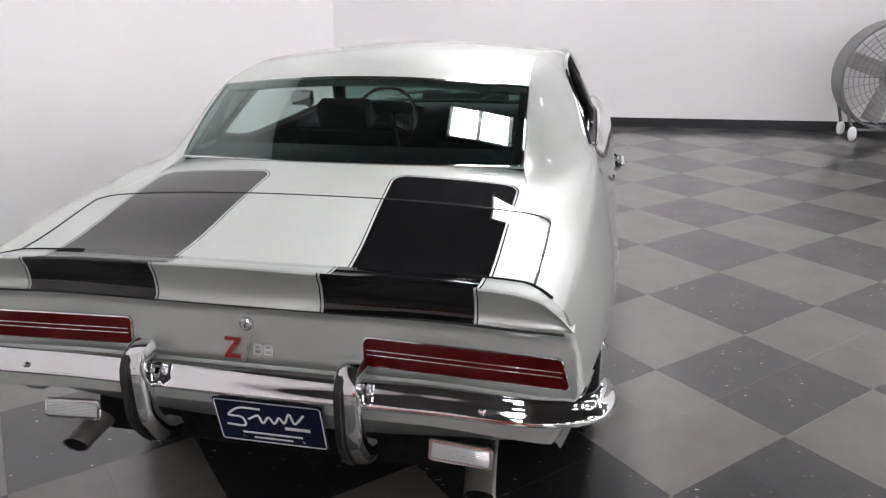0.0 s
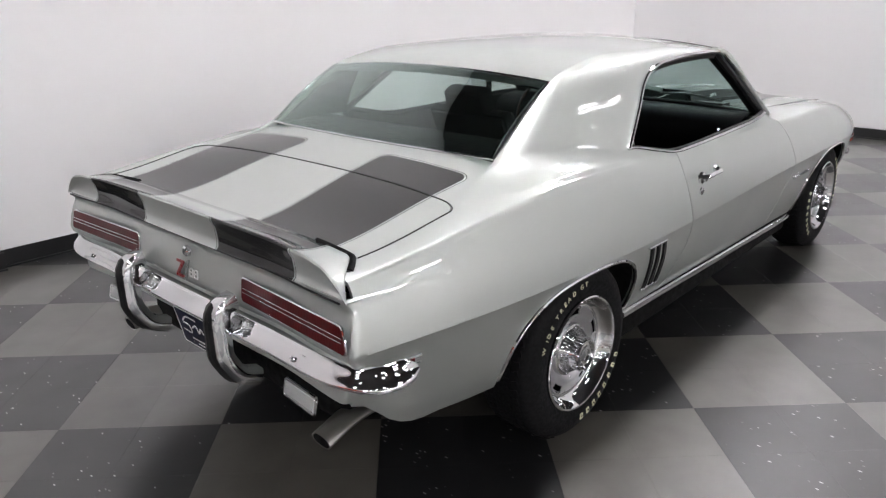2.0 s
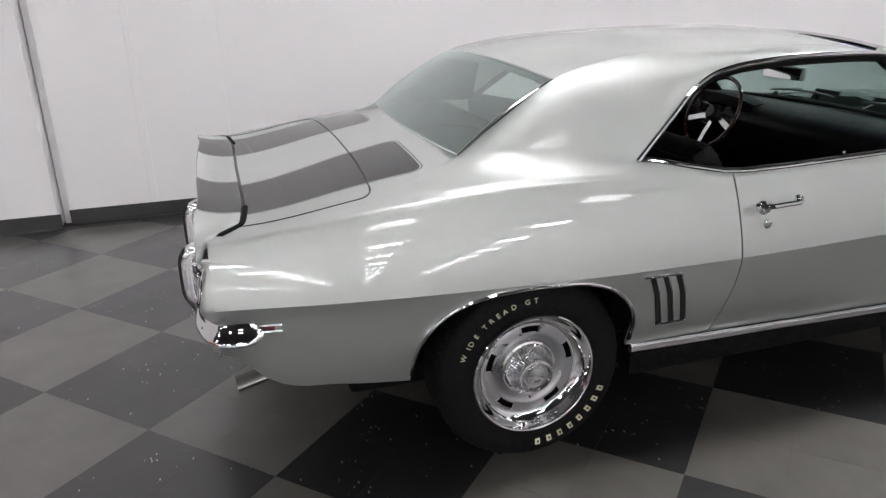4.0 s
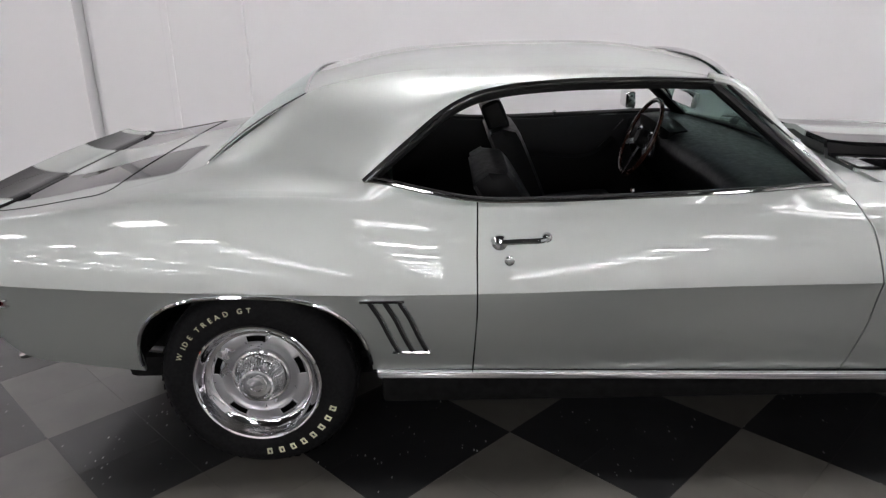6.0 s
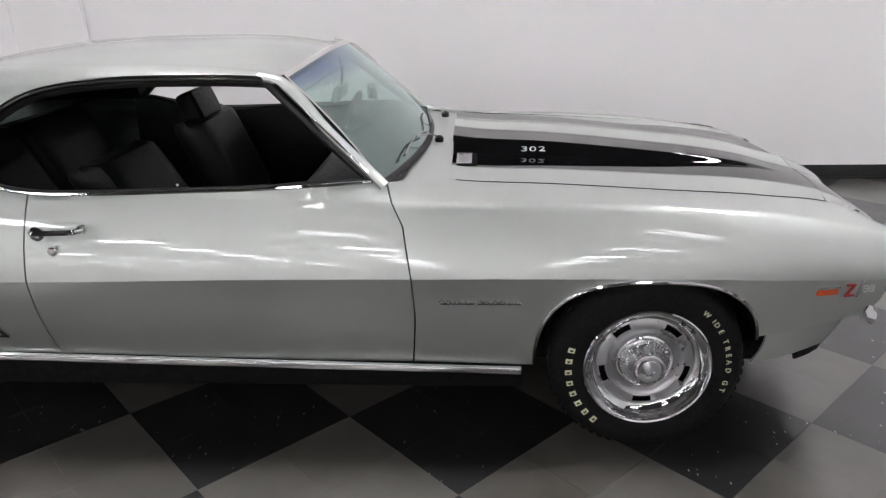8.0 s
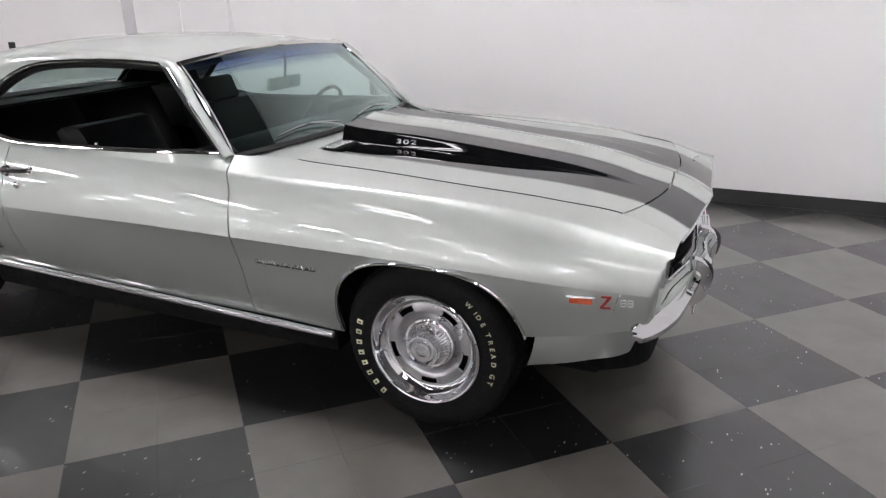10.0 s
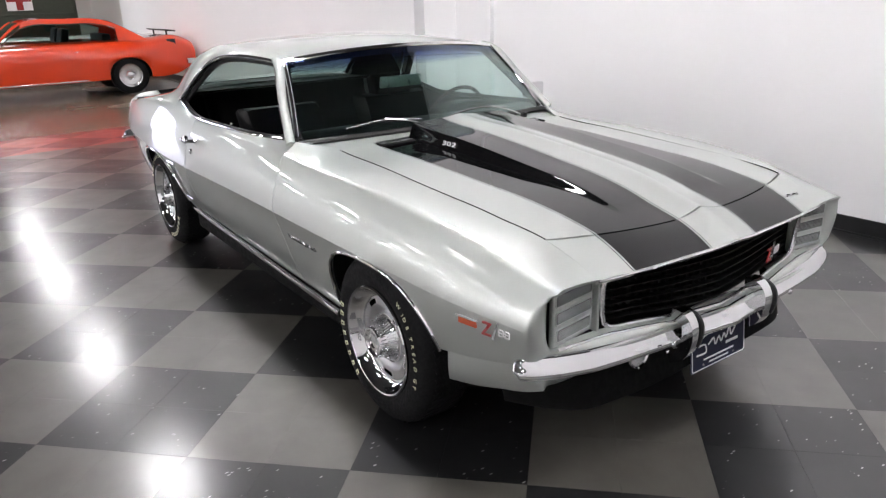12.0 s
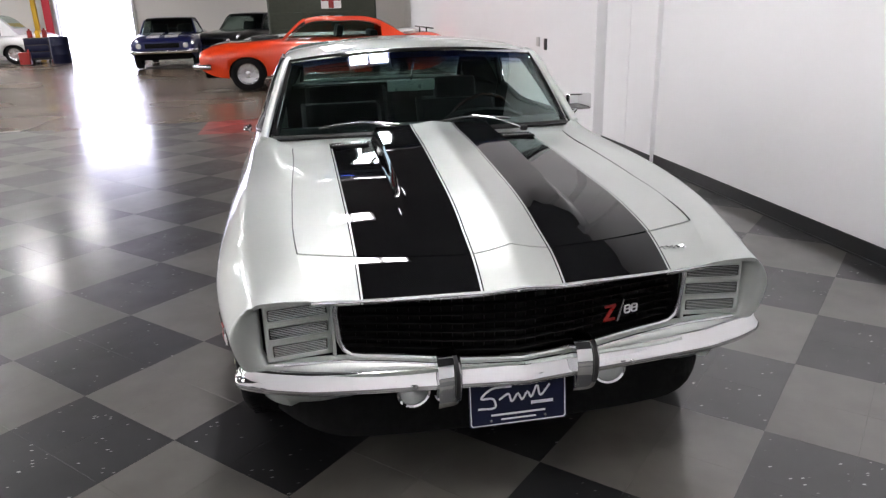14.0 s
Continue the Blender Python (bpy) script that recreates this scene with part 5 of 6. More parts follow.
for s in (-1, 1):
    g = curve([(-2.405, 0, 0.694), (-2.440, 0, 0.686), (-2.458, 0, 0.63), (-2.458, 0, 0.54), (-2.442, 0, 0.50), (-2.410, 0, 0.452), (-2.350, 0, 0.425)], 18)
    part("bumper_guard", moved(sweep(g, [(-0.026, -0.044), (-0.012, -0.052), (0.012, -0.052), (0.026, -0.044), (0.028, -0.006), (0.018, 0.012), (-0.018, 0.012), (-0.028, -0.006)], (0, 1, 0)), pose(0, s * 0.283, 0)), M_CHROME, rear_bumper, "chrome bumper guard with black rubber edge")
    part("guard_strip", moved(sweep(g + np.array((-0.017, 0, -0.003)), [(-0.021, -0.010), (0.021, -0.010), (0.017, 0.007), (-0.017, 0.007)], (0, 1, 0)), pose(0, s * 0.283, 0)), M_TRIM, rear_bumper)
    for yb in (0.62, 0.10):
        part("bumper_bolt", lathe([(0.0, -0.008), (0.006, -0.006), (0.009, 0.0)], 12, "x", (-2.417, s * yb, 0.620)), M_CHROME, rear_bumper)
    rv = new("reversing_lamp")
    rv.parent = car
    tagged(rv, "clear rectangular reversing lamp with chrome frame")
    m = pose(-2.362, s * 0.556, 0.456, 0, 14, 0) @ pose(0, 0, 0, 90, 0, 90)
    part("lens", moved(box((0, 0, -0.004), (0.150, 0.040, 0.012), 0.004), m), M_CLEAR, rv)
    part("frame", moved(sweep([(a, b, -0.004) for a, b in rrect(0.158, 0.048, 0.006, 3)], disc(0.005, 6), (0, 0, 1), True), m), M_CHROME, rv)
    ex = curve([(-1.75, s * 0.56, 0.30), (-2.0, s * 0.57, 0.33), (-2.2, s * 0.585, 0.335), (-2.335, s * 0.60, 0.312)], 14)
    part("exhaust_tip", sweep(ex, disc(0.034, 16, 1.25, 0.72), caps=False), M_EXH, car, "oval steel exhaust tip")
    part("exhaust_bore", sweep(ex[-4:] + np.array((0.001, 0, 0)), disc(0.030, 16, 1.22, 0.68)), M_WELL, car)
plate(pose(-2.378, -0.050, 0.488, 0, 0, 180) @ pose(0, 0, 0, 0, 12, 0), "navy dealer plate with white script under the rear bumper")

# spoiler: a ducktail whose ends run down into the quarters, with a dark joint along its foot
SPZ = table((0.0, 0.930), (0.35, 0.925), (0.60, 0.917), (0.70, 0.911), (0.75, 0.897), (0.79, 0.866), (0.822, 0.828))
FOOT = table((0.0, -2.262), (0.66, -2.258), (0.70, -2.262), (0.735, -2.290), (0.775, -2.335), (0.80, -2.358), (0.822, -2.372))


def top_z(x, ay):
    """Height of the deck, or of the quarter outside it."""
    if ay < float(YB(x)):
        return deck_z(x, ay / float(YB(x)))
    H_ = high(x, 60)
    return float(np.interp(ay, H_[::-1, 0], H_[::-1, 1]))


rows = []
for y in np.r_[np.linspace(-0.822, -0.66, 20), np.linspace(-0.62, 0.62, 31), np.linspace(0.66, 0.822, 20)]:
    ay = abs(y)
    zt, xf_ = float(SPZ(ay)), float(FOOT(ay))
    zd = top_z(xf_, ay)
    xl = -2.400 + 0.022 * (ay / 0.8) ** 2
    L_ = xf_ - xl
    h = max(0.002, zt - 0.826)
    r_ = min(1.0, h / 0.05)
    pr = [(xf_ + 0.001, zd - 0.014), (xf_, zd + 0.005 * r_), (xf_ - 0.003, zd + 0.008 * r_)]
    for f_ in (0.22, 0.45, 0.68, 0.88):
        pr.append((xf_ - L_ * f_, zd + 0.008 * r_ + (zt - zd - 0.008 * r_) * f_**2.6))
    pr += [(xl + 0.004 * r_, zt), (xl, zt - 0.004 * r_), (xl + 0.002, zt - 0.012 * r_), (xl + 0.012 * r_, zt - 0.35 * h), (xl + 0.016 * r_, zt - 0.70 * h), (xl + 0.014 * r_, 0.836 if h > 0.02 else 0.829), (xl + 0.006, 0.8275), (xl + 0.010, 0.824), (xl + 0.06, 0.824)]
    rows.append([(x, y, max(z, 0.8235)) for x, z in pr])
part("spoiler", sheet(rows, True), M_SPOIL, car, "silver ducktail spoiler with black stripe ends", smooth=50)
joint = [(float(FOOT(abs(y))) + 0.004, y, top_z(float(FOOT(abs(y))) + 0.004, abs(y)) - 0.001) for y in np.r_[np.linspace(-0.762, -0.70, 12), np.linspace(-0.66, 0.66, 21), np.linspace(0.70, 0.762, 12)]]
part("spoiler_joint", tube([(x, y, z - 0.004) for x, y, z in joint], 0.0085, 8), M_TRIM, car, "dark rubber joint under the spoiler's edge")
for ends in (joint[:15], joint[-15:]):
    part("joint_end", tube([(x + 0.007, y, z - 0.001) for x, y, z in ends], 0.0105, 8), M_WELL, car)
part("spoiler_seam", tube([(-2.378 - 0.008 * (1 - (y / 0.8) ** 2), y, 0.8225) for y in np.linspace(-0.80, 0.80, 21)], 0.003, 6), M_TRIM, car)


# ---- cabin ----
part("carpet", box((-0.35, 0, 0.345), (1.95, 1.46, 0.03), 0.01), M_CARPET, car)
part("tunnel", sweep([(0.58, 0, 0.36), (-0.2, 0, 0.36), (-1.2, 0, 0.37)], [(-0.15, -0.02), (0.15, -0.02), (0.11, 0.13), (0.05, 0.16), (-0.05, 0.16), (-0.11, 0.13)]), M_CARPET, car)
dash_prof = [(0.54, 0.925), (0.40, 0.945), (0.28, 0.935), (0.22, 0.905), (0.21, 0.85), (0.25, 0.72), (0.35, 0.62), (0.55, 0.62)]
rows = [[(x + 0.06 * (1 - (y / 0.78) ** 2) * (1 if x > 0.5 else 0.1), y, z) for x, z in dash_prof] for y in np.linspace(-0.755, 0.755, 25)]
dash = part("dashboard", sheet(rows), M_VINYL, car, "black padded dashboard", smooth=60)
part("instrument_hood", sweep([(0.30, 0.18, 0.925), (0.27, 0.25, 0.955), (0.265, 0.37, 0.962), (0.27, 0.49, 0.955), (0.30, 0.56, 0.925)], [(-0.06, -0.03), (0.04, -0.03), (0.04, 0.02), (-0.06, 0.02)]), M_VINYL, dash)
for yy in (0.28, 0.46):
    part("gauge", lathe([(0.0, 0.0), (0.05, 0.0), (0.055, -0.008), (0.06, 0.0)], 24, "x", (0.208, yy, 0.865)), M_CHROME2, dash)
# doors and quarter trim inside
for s in (-1, 1):
    rows = []
    for x in np.linspace(-1.02, 0.50, 30):
        yb, zb = float(YB(x)) - 0.034, float(ZB(x)) - 0.002
        rows.append([(x, s * (yb + 0.02), zb), (x, s * yb, zb - 0.01), (x, s * (yb - 0.018), zb - 0.10), (x, s * (yb - 0.020), 0.62), (x, s * (yb - 0.02), 0.38)])
    trim = part("door_trim", sheet(rows, s > 0), M_VINYL, car, "black vinyl door trim")
    part("armrest", sweep(curve([(-0.45, s * 0.765, 0.70), (-0.25, s * 0.755, 0.71), (0.05, s * 0.76, 0.72), (0.15, s * 0.78, 0.80)], 14), [(-0.025, -0.02), (0.025, -0.02), (0.025, 0.012), (0.0, 0.022), (-0.025, 0.012)]), M_VINYL, trim)
    part("trim_strip", tube([(-0.60, s * 0.792, 0.775), (0.10, s * 0.790, 0.78), (0.20, s * 0.79, 0.90)], 0.004, 6), M_CHROME2, trim)
    part("window_crank", sweep([(-0.10, s * 0.77, 0.70), (-0.02, s * 0.755, 0.70)], disc(0.007, 6)), M_CHROME, trim)
    part("lock_knob", lathe([(0.003, 0.0), (0.003, 0.012), (0.008, 0.016), (0.007, 0.024), (0.0, 0.026)], 10, "z", (-0.16, s * 0.808, 0.925)), M_CHROME, trim, "small chrome lock knob")
# headliner and pillars inside
rows = []
for x in np.linspace(-1.20, 0.16, 16):
    rows.append([(x, y, float(ZI(x)) - 0.035 + (float(ZMID(x)) - float(ZI(x))) * (1 - (y / 0.6) ** 2) * 0.9) for y in np.linspace(-0.60, 0.60, 15)])
part("headliner", panel(rows, 0.006, True), M_VINYL, car)
rows = []
for x in np.linspace(-1.53, -0.99, 12):
    rows.append([(x, -(y - 0.03), z - 0.012) for y, z in upper(x, 8)])
both(sheet(rows, False), "pillar_trim_inner", M_VINYL)
part("package_shelf", box((-1.40, 0, 0.985), (0.38, 1.30, 0.02), 0.005, pose(0, 0, 0, 0, -3, 0)), M_VINYL, car)


def cushion(size, r, puff=0.012, ribs=0):
    """An upholstered block: rounded, slightly swollen, with pressed channels."""
    nx, ny = 14, 18
    lx, ly, h = size
    rows = []
    for i in range(nx):
        u = -1 + 2 * i / (nx - 1)
        row = []
        for k in range(ny):
            v = -1 + 2 * k / (ny - 1)
            e = (1 - abs(u) ** 6) * (1 - abs(v) ** 6)
            z = h * 0.5 + (h * 0.5 + puff) * max(0.0, e) ** 0.35
            if ribs and abs(v) < 0.6:
                z -= 0.006 * (0.5 + 0.5 * math.cos(ribs * u * math.pi)) ** 6
            row.append((u * lx / 2, v * ly / 2, z))
        rows.append(row)
    rows = np.array(rows)
    V1, F1 = sheet(rows)
    low_ = rows.copy()
    low_[:, :, 2] = 0.0
    V2, F2 = sheet(low_, True)
    n = nx * ny
    ring = [i * ny for i in range(nx)] + [(nx - 1) * ny + j for j in range(1, ny)] + [i * ny + ny - 1 for i in range(nx - 2, -1, -1)] + list(range(ny - 2, 0, -1))
    F = F1 + [tuple(i + n for i in f) for f in F2] + [(a, b, b + n, a + n)[::-1] for a, b in zip(ring, ring[1:] + ring[:1])]
    return V1 + V2, F


def bucket(y, tilt, head, x=-0.38):
    seat = new("front_seat")
    seat.parent = car
    tagged(seat, "black vinyl bucket seat" + (" with headrest" if head else " with a low back"))
    part("seat_cushion", moved(cushion((0.50, 0.52, 0.16), 0.03, 0.02, 4), pose(x + 0.24, y, 0.40, 0, -6, 0)), M_VINYL, seat)
    back = pose(x, y, 0.50) @ pose(0, 0, 0, 0, 90 - 22 + tilt, 0) @ pose(-0.24, 0, 0)
    part("backrest", moved(cushion((0.50, 0.50, 0.11), 0.03, 0.02, 4), back), M_VINYL, seat)
    part("backrest_shell", moved(box((0, 0, -0.004), (0.48, 0.48, 0.02), 0.01), back), M_TRIM, seat)
    if head:
        part("headrest", moved(box((-0.290, 0, 0.05), (0.15, 0.27, 0.10), 0.035, seg=3), back), M_VINYL, seat)
        for s in (-1, 1):
            part("headrest_post", moved(box((-0.25, s * 0.06, 0.05), (0.06, 0.012, 0.012), 0.004), back), M_CHROME2, seat)
    return seat


bucket(0.36, 0, True, -0.36)
bucket(-0.36, -8, False, -0.40)
rear = new("rear_seat")
rear.parent = car
tagged(rear, "black vinyl rear bench seat")
part("seat_cushion", moved(cushion((0.44, 1.16, 0.16), 0.03, 0.02), pose(-0.98, 0, 0.44, 0, -8, 0)), M_VINYL, rear)
for s in (-1, 1):
    part("backrest", moved(cushion((0.52, 0.58, 0.12), 0.03, 0.02, 4), pose(-1.20, s * 0.29, 0.74) @ pose(0, 0, 0, 0, 62, 0)), M_VINYL, rear)

# steering wheel and column
sw = new("steering_wheel")
sw.parent = car
tagged(sw, "three-spoke steering wheel with dark wooden rim")
a = [(0, 0.185 * math.cos(t), 0.185 * math.sin(t)) for t in np.linspace(0, 2 * math.pi, 48, endpoint=False)]
part("wheel_rim", tube(a, 0.0105, 10, (1, 0, 0), True), M_WOOD, sw)
for ang in (200, 340, 90 + 180):
    t = radians(ang)
    part("spoke", sweep([(0.02, 0.03 * math.cos(t), 0.03 * math.sin(t)), (0.008, 0.10 * math.cos(t), 0.10 * math.sin(t)), (0, 0.18 * math.cos(t), 0.18 * math.sin(t))], [(-0.014, -0.002), (0.014, -0.002), (0.014, 0.002), (-0.014, 0.002)], (1, 0, 0)), M_CHROME2, sw, "brushed steel spoke")
part("hub", lathe([(0.0, -0.02), (0.03, -0.018), (0.042, -0.006), (0.045, 0.02), (0.03, 0.05)], 24, "x"), M_TRIM, sw)
part("column", lathe([(0.025, 0.03), (0.03, 0.10), (0.035, 0.35), (0.0, 0.36)], 16, "x"), M_TRIM, sw)
sw.matrix_basis = pose(0.180, 0.37, 0.885, 0, 24, 0)

# inside mirror, wipers, outside mirror
im = new("inside_mirror")
im.parent = car
tagged(im, "oblong inside mirror hanging from the screen")
part("mirror_back", box((0.245, -0.022, 1.122), (0.022, 0.250, 0.060), 0.010, pose(0, 0, 0, 0, 10, 0)), M_MIRROR, im)
part("mirror_glass", box((0.2325, -0.022, 1.120), (0.003, 0.235, 0.050), 0.001, pose(0, 0, 0, 0, 10, 0)), M_CHROME, im)
part("mirror_arm", tube(curve([(0.250, -0.022, 1.145), (0.255, -0.015, 1.205), (0.238, 0, 1.268)], 8), 0.006, 8, (0, 1, 0)), M_CHROME, im)
for y0, y1 in ((-0.52, -0.14), (0.03, 0.42)):
    wp = new("wiper")
    wp.parent = car
    tagged(wp, "bright metal windscreen wiper")

    def on_screen(y, up):
        w = 1 - (y / 0.745) ** 2
        p = Vector((0.500 + 0.118 * w, y, 0.925 + 0.014 * w))
        return p + Vector((-0.32, 0, 0.33)).normalized() * up + Vector((0.012, 0, 0.012))

    blade = [tuple(on_screen(y0 + (y1 - y0) * k / 10, 0.030 + 0.022 * math.sin(math.pi * k / 10))) for k in range(11)]
    part("wiper_blade", tube(blade, 0.0036, 6), M_TRIM, wp)
    part("blade_spine", tube([(x + 0.006, y, z + 0.006) for x, y, z in blade], 0.0026, 6), M_CHROME2, wp)
    mid = blade[5]
    pivot = (0.655, y1 + 0.05, 0.932)
    part("wiper_arm", tube(curve([pivot, ((mid[0] + pivot[0]) / 2 + 0.015, (mid[1] + pivot[1]) / 2, (mid[2] + pivot[2]) / 2 + 0.02), (mid[0] + 0.012, mid[1], mid[2] + 0.012)], 10), 0.0036, 6), M_CHROME2, wp)
    part("wiper_pivot", lathe([(0.018, -0.01), (0.018, 0.008), (0.010, 0.016), (0.0, 0.018)], 14, "z", pivot), M_TRIM, wp)
om = new("outside_mirror")
om.parent = car
tagged(om, "rectangular chrome door mirror")
part("mirror_shell", box((0.250, 0.905, 0.992), (0.05, 0.135, 0.088), 0.016, seg=3), M_CHROME, om)
part("mirror_glass", box((0.2235, 0.905, 0.992), (0.003, 0.120, 0.074), 0.001), M_CHROME, om)
part("mirror_foot", tube(curve([(0.26, 0.885, 0.955), (0.27, 0.86, 0.935), (0.28, 0.845, 0.920)], 8), 0.014, 8), M_CHROME, om)

# ---- handles, badges, side details ----
for s in (-1, 1):
    door_ = doors[0] if s < 0 else doors[1]
    h = part("door_handle", tube(curve([(-0.605, s * 0.925, 0.826), (-0.595, s * 0.950, 0.828), (-0.52, s * 0.958, 0.830), (-0.45, s * 0.950, 0.832), (-0.435, s * 0.924, 0.832)], 18), 0.009, 8), M_CHROME, door_, "chrome door handle")
    part("handle_button", lathe([(0.024, 0.0), (0.024, 0.012), (0.014, 0.018), (0.013, 0.026), (0.0, 0.027)], 20, "y", (0, 0, 0)), M_CHROME, h).matrix_basis = pose(-0.585, s * 0.926, 0.820, 0, 0, 0 if s > 0 else 180)
    part("handle_foot", lathe([(0.016, 0.0), (0.015, 0.010), (0.0, 0.012)], 16, "y"), M_CHROME, h).matrix_basis = pose(-0.440, s * 0.922, 0.832, 0, 0, 0 if s > 0 else 180)
    part("door_lock", lathe([(0.016, 0.0), (0.016, 0.006), (0.010, 0.009), (0.0, 0.009)], 16, "y"), M_CHROME, door_, "round chrome lock").matrix_basis = pose(-0.553, s * 0.921, 0.757, 0, 0, 0 if s > 0 else 180)
    # gills ahead of the rear wheel
    g = new("side_gills")
    g.parent = car
    tagged(g, "three dark slanted gills with bright ends")
    for k in range(3):
        x0 = -0.990 + 0.047 * k
        pts = curve([(x0, 0, 0.628), (x0 + 0.028, 0, 0.570), (x0 + 0.052, 0, 0.500), (x0 + 0.078, 0, 0.428)], 14)
        path = []
        for x, _, z in pts:
            L = low(x, 30)
            path.append((x, s * (float(np.interp(z, L[:, 1], L[:, 0])) + 0.001), z))
        part("gill", sweep(path, [(-0.007, -0.006), (0.007, -0.006), (0.005, 0.006), (-0.005, 0.006)], (0, s, 0)), M_TRIM, g)
        part("gill_edge", sweep([(x + 0.010, y, z) for x, y, z in path], [(-0.003, -0.004), (0.003, -0.004), (0.002, 0.007), (-0.002, 0.007)], (0, s, 0)), M_CHROME2, g)
    for zz, xa, xb in ((0.634, -1.020, -0.880), (0.424, -0.928, -0.805)):
        path = []
        for x in np.linspace(xa, xb, 6):
            L = low(x, 30)
            path.append((x, s * (float(np.interp(zz, L[:, 1], L[:, 0])) + 0.004), zz))
        part("gill_cap", tube(path, 0.005, 6), M_CHROME, g)
    # front badge, script bars, lamps at the corners
    L = low(0.83, 30)
    yy = s * (float(np.interp(0.576, L[:, 1], L[:, 0])) + 0.002)
    sc = new("fender_script")
    sc.parent = car
    tagged(sc, "small dark script badge on the wing")
    pts = [(0.69 + 0.27 * k / 40, yy, 0.576 + 0.007 * math.sin(k * 1.7) + 0.004 * math.sin(k * 0.7)) for k in range(41)]
    part("script_line", tube(pts, 0.0028, 5, (0, 1, 0)), M_CHROME2, sc)
    part("script_bar", box((0.825, yy, 0.570), (0.26, 0.003, 0.004), 0.0), M_TRIM, sc)

    def on_side(x, z, out):
        L = low(x, 40) if z < ZCR(x) else high(x, 40)
        return Vector((x, s * (float(np.interp(z, L[:, 1], L[:, 0])) + out), z))

    def along(x0, x1, z, out, h, t, n=6):
        path = [tuple(on_side(x0 + (x1 - x0) * k / (n - 1), z, out)) for k in range(n)]
        return sweep(path, [(-t, -h / 2), (t, -h / 2), (t, h / 2), (-t, h / 2)])

    mk = new("side_marker")
    mk.parent = car
    tagged(mk, "small amber side marker lamp with chrome rim")
    part("marker_lens", along(1.890, 1.960, 0.602, 0.0, 0.020, 0.004), M_AMBER, mk)
    part("marker_rim", along(1.882, 1.968, 0.616, 0.0, 0.007, 0.004), M_CHROME, mk)
    mk = new("side_marker")
    mk.parent = car
    tagged(mk, "small red side marker lamp with chrome rim")
    part("marker_lens", along(-2.238, -2.188, 0.618, 0.004, 0.012, 0.004), M_TAIL, mk)
    part("marker_rim", join(along(-2.253, -2.168, 0.629, 0.004, 0.006, 0.005), along(-2.253, -2.168, 0.607, 0.004, 0.006, 0.005)), M_CHROME, mk)


def badge(m, size, name="badge"):
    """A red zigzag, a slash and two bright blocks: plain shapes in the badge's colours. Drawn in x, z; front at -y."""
    b = new(name)
    b.parent = car
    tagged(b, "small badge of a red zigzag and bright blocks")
    k = size
    zig = [(-0.47, 0.20), (-0.16, 0.20), (-0.16, 0.15), (-0.38, -0.15), (-0.17, -0.15), (-0.17, -0.21), (-0.49, -0.21), (-0.49, -0.16), (-0.27, 0.14), (-0.47, 0.14)]
    part("zigzag", moved(slab([(x * k, z * k) for x, z in zig][::-1], 0, 0.005), pose(0, 0, 0, 90, 0, 0)), M_RED, b, smooth=0)
    part("slash", moved(slab([(-0.13 * k, -0.26 * k), (-0.06 * k, -0.26 * k), (0.10 * k, 0.28 * k), (0.05 * k, 0.28 * k)], 0, 0.005), pose(0, 0, 0, 90, 0, 0)), M_CHROME2, b, smooth=0)
    for x0 in (0.10, 0.31):
        loop = [(a * k + (x0 + 0.09) * k, c * k + 0.0 * k, 0.002) for a, c in rrect(0.15, 0.19, 0.03, 2)]
        part("block", moved(join(sweep(loop, [(-0.016 * k, 0), (0.016 * k, 0), (0.016 * k, 0.004), (-0.016 * k, 0.004)], (0, 0, 1), True), box(((x0 + 0.09) * k, 0, 0.003), (0.14 * k, 0.028 * k, 0.004), 0)), pose(0, 0, 0, 90, 0, 0)), M_BLOCK, b, smooth=0)
    b.matrix_basis = m
    return b


badge(pose(-2.3815, -0.014, 0.705, 0, 0, -90) @ pose(0, 0, 0, -6, 0, 0), 0.135)
badge(pose(2.205, 0.318, 0.620, 0, 0, 90) @ pose(0, 0, 0, 0, 0, 14), 0.125)
for s in (-1, 1):
    on = lambda x: float(np.interp(0.612, low(x, 40)[:, 1], low(x, 40)[:, 0]))
    turn = math.degrees(math.atan2(on(2.00) - on(2.08), 0.08))
    badge(pose(2.034, s * (on(2.034) + 0.001), 0.604, 0, 0, turn if s < 0 else 180 - turn), 0.104)
tl_ = new("trunk_lock")
tl_.parent = car
tagged(tl_, "round chrome boot lock")
part("lock_ring", lathe([(0.0, -0.010), (0.012, -0.010), (0.017, -0.006), (0.019, 0.004)], 24, "x", (-2.376, -0.012, 0.770)), M_CHROME, tl_)
part("keyhole", box((-2.386, -0.012, 0.770), (0.002, 0.003, 0.012), 0.0), M_TRIM, tl_)
# numerals on the scoop's flanks
words, width = lettering("302", 0.027)
for s in (-1, 1):
    letters = [moved(([((v[0] + x0 - width / 2) * 2.2, v[1], v[2]) for v in V], F), pose(1.03, s * 0.2885, float(ZH(1.03)) + 0.028, 68, 0, 0 if s < 0 else 180)) for V, F, x0 in words]
    part("scoop_numerals", join(*letters), M_WHITE, hood, "bright raised numerals", smooth=0)
part("hood_script", tube([(2.130 + 0.004 * math.sin(k * 1.9), 0.470 + 0.075 * k / 24, 0.786 + 0.004 * math.sin(k * 1.3)) for k in range(25)], 0.003, 5), M_CHROME, car, "small chrome script on the nose")


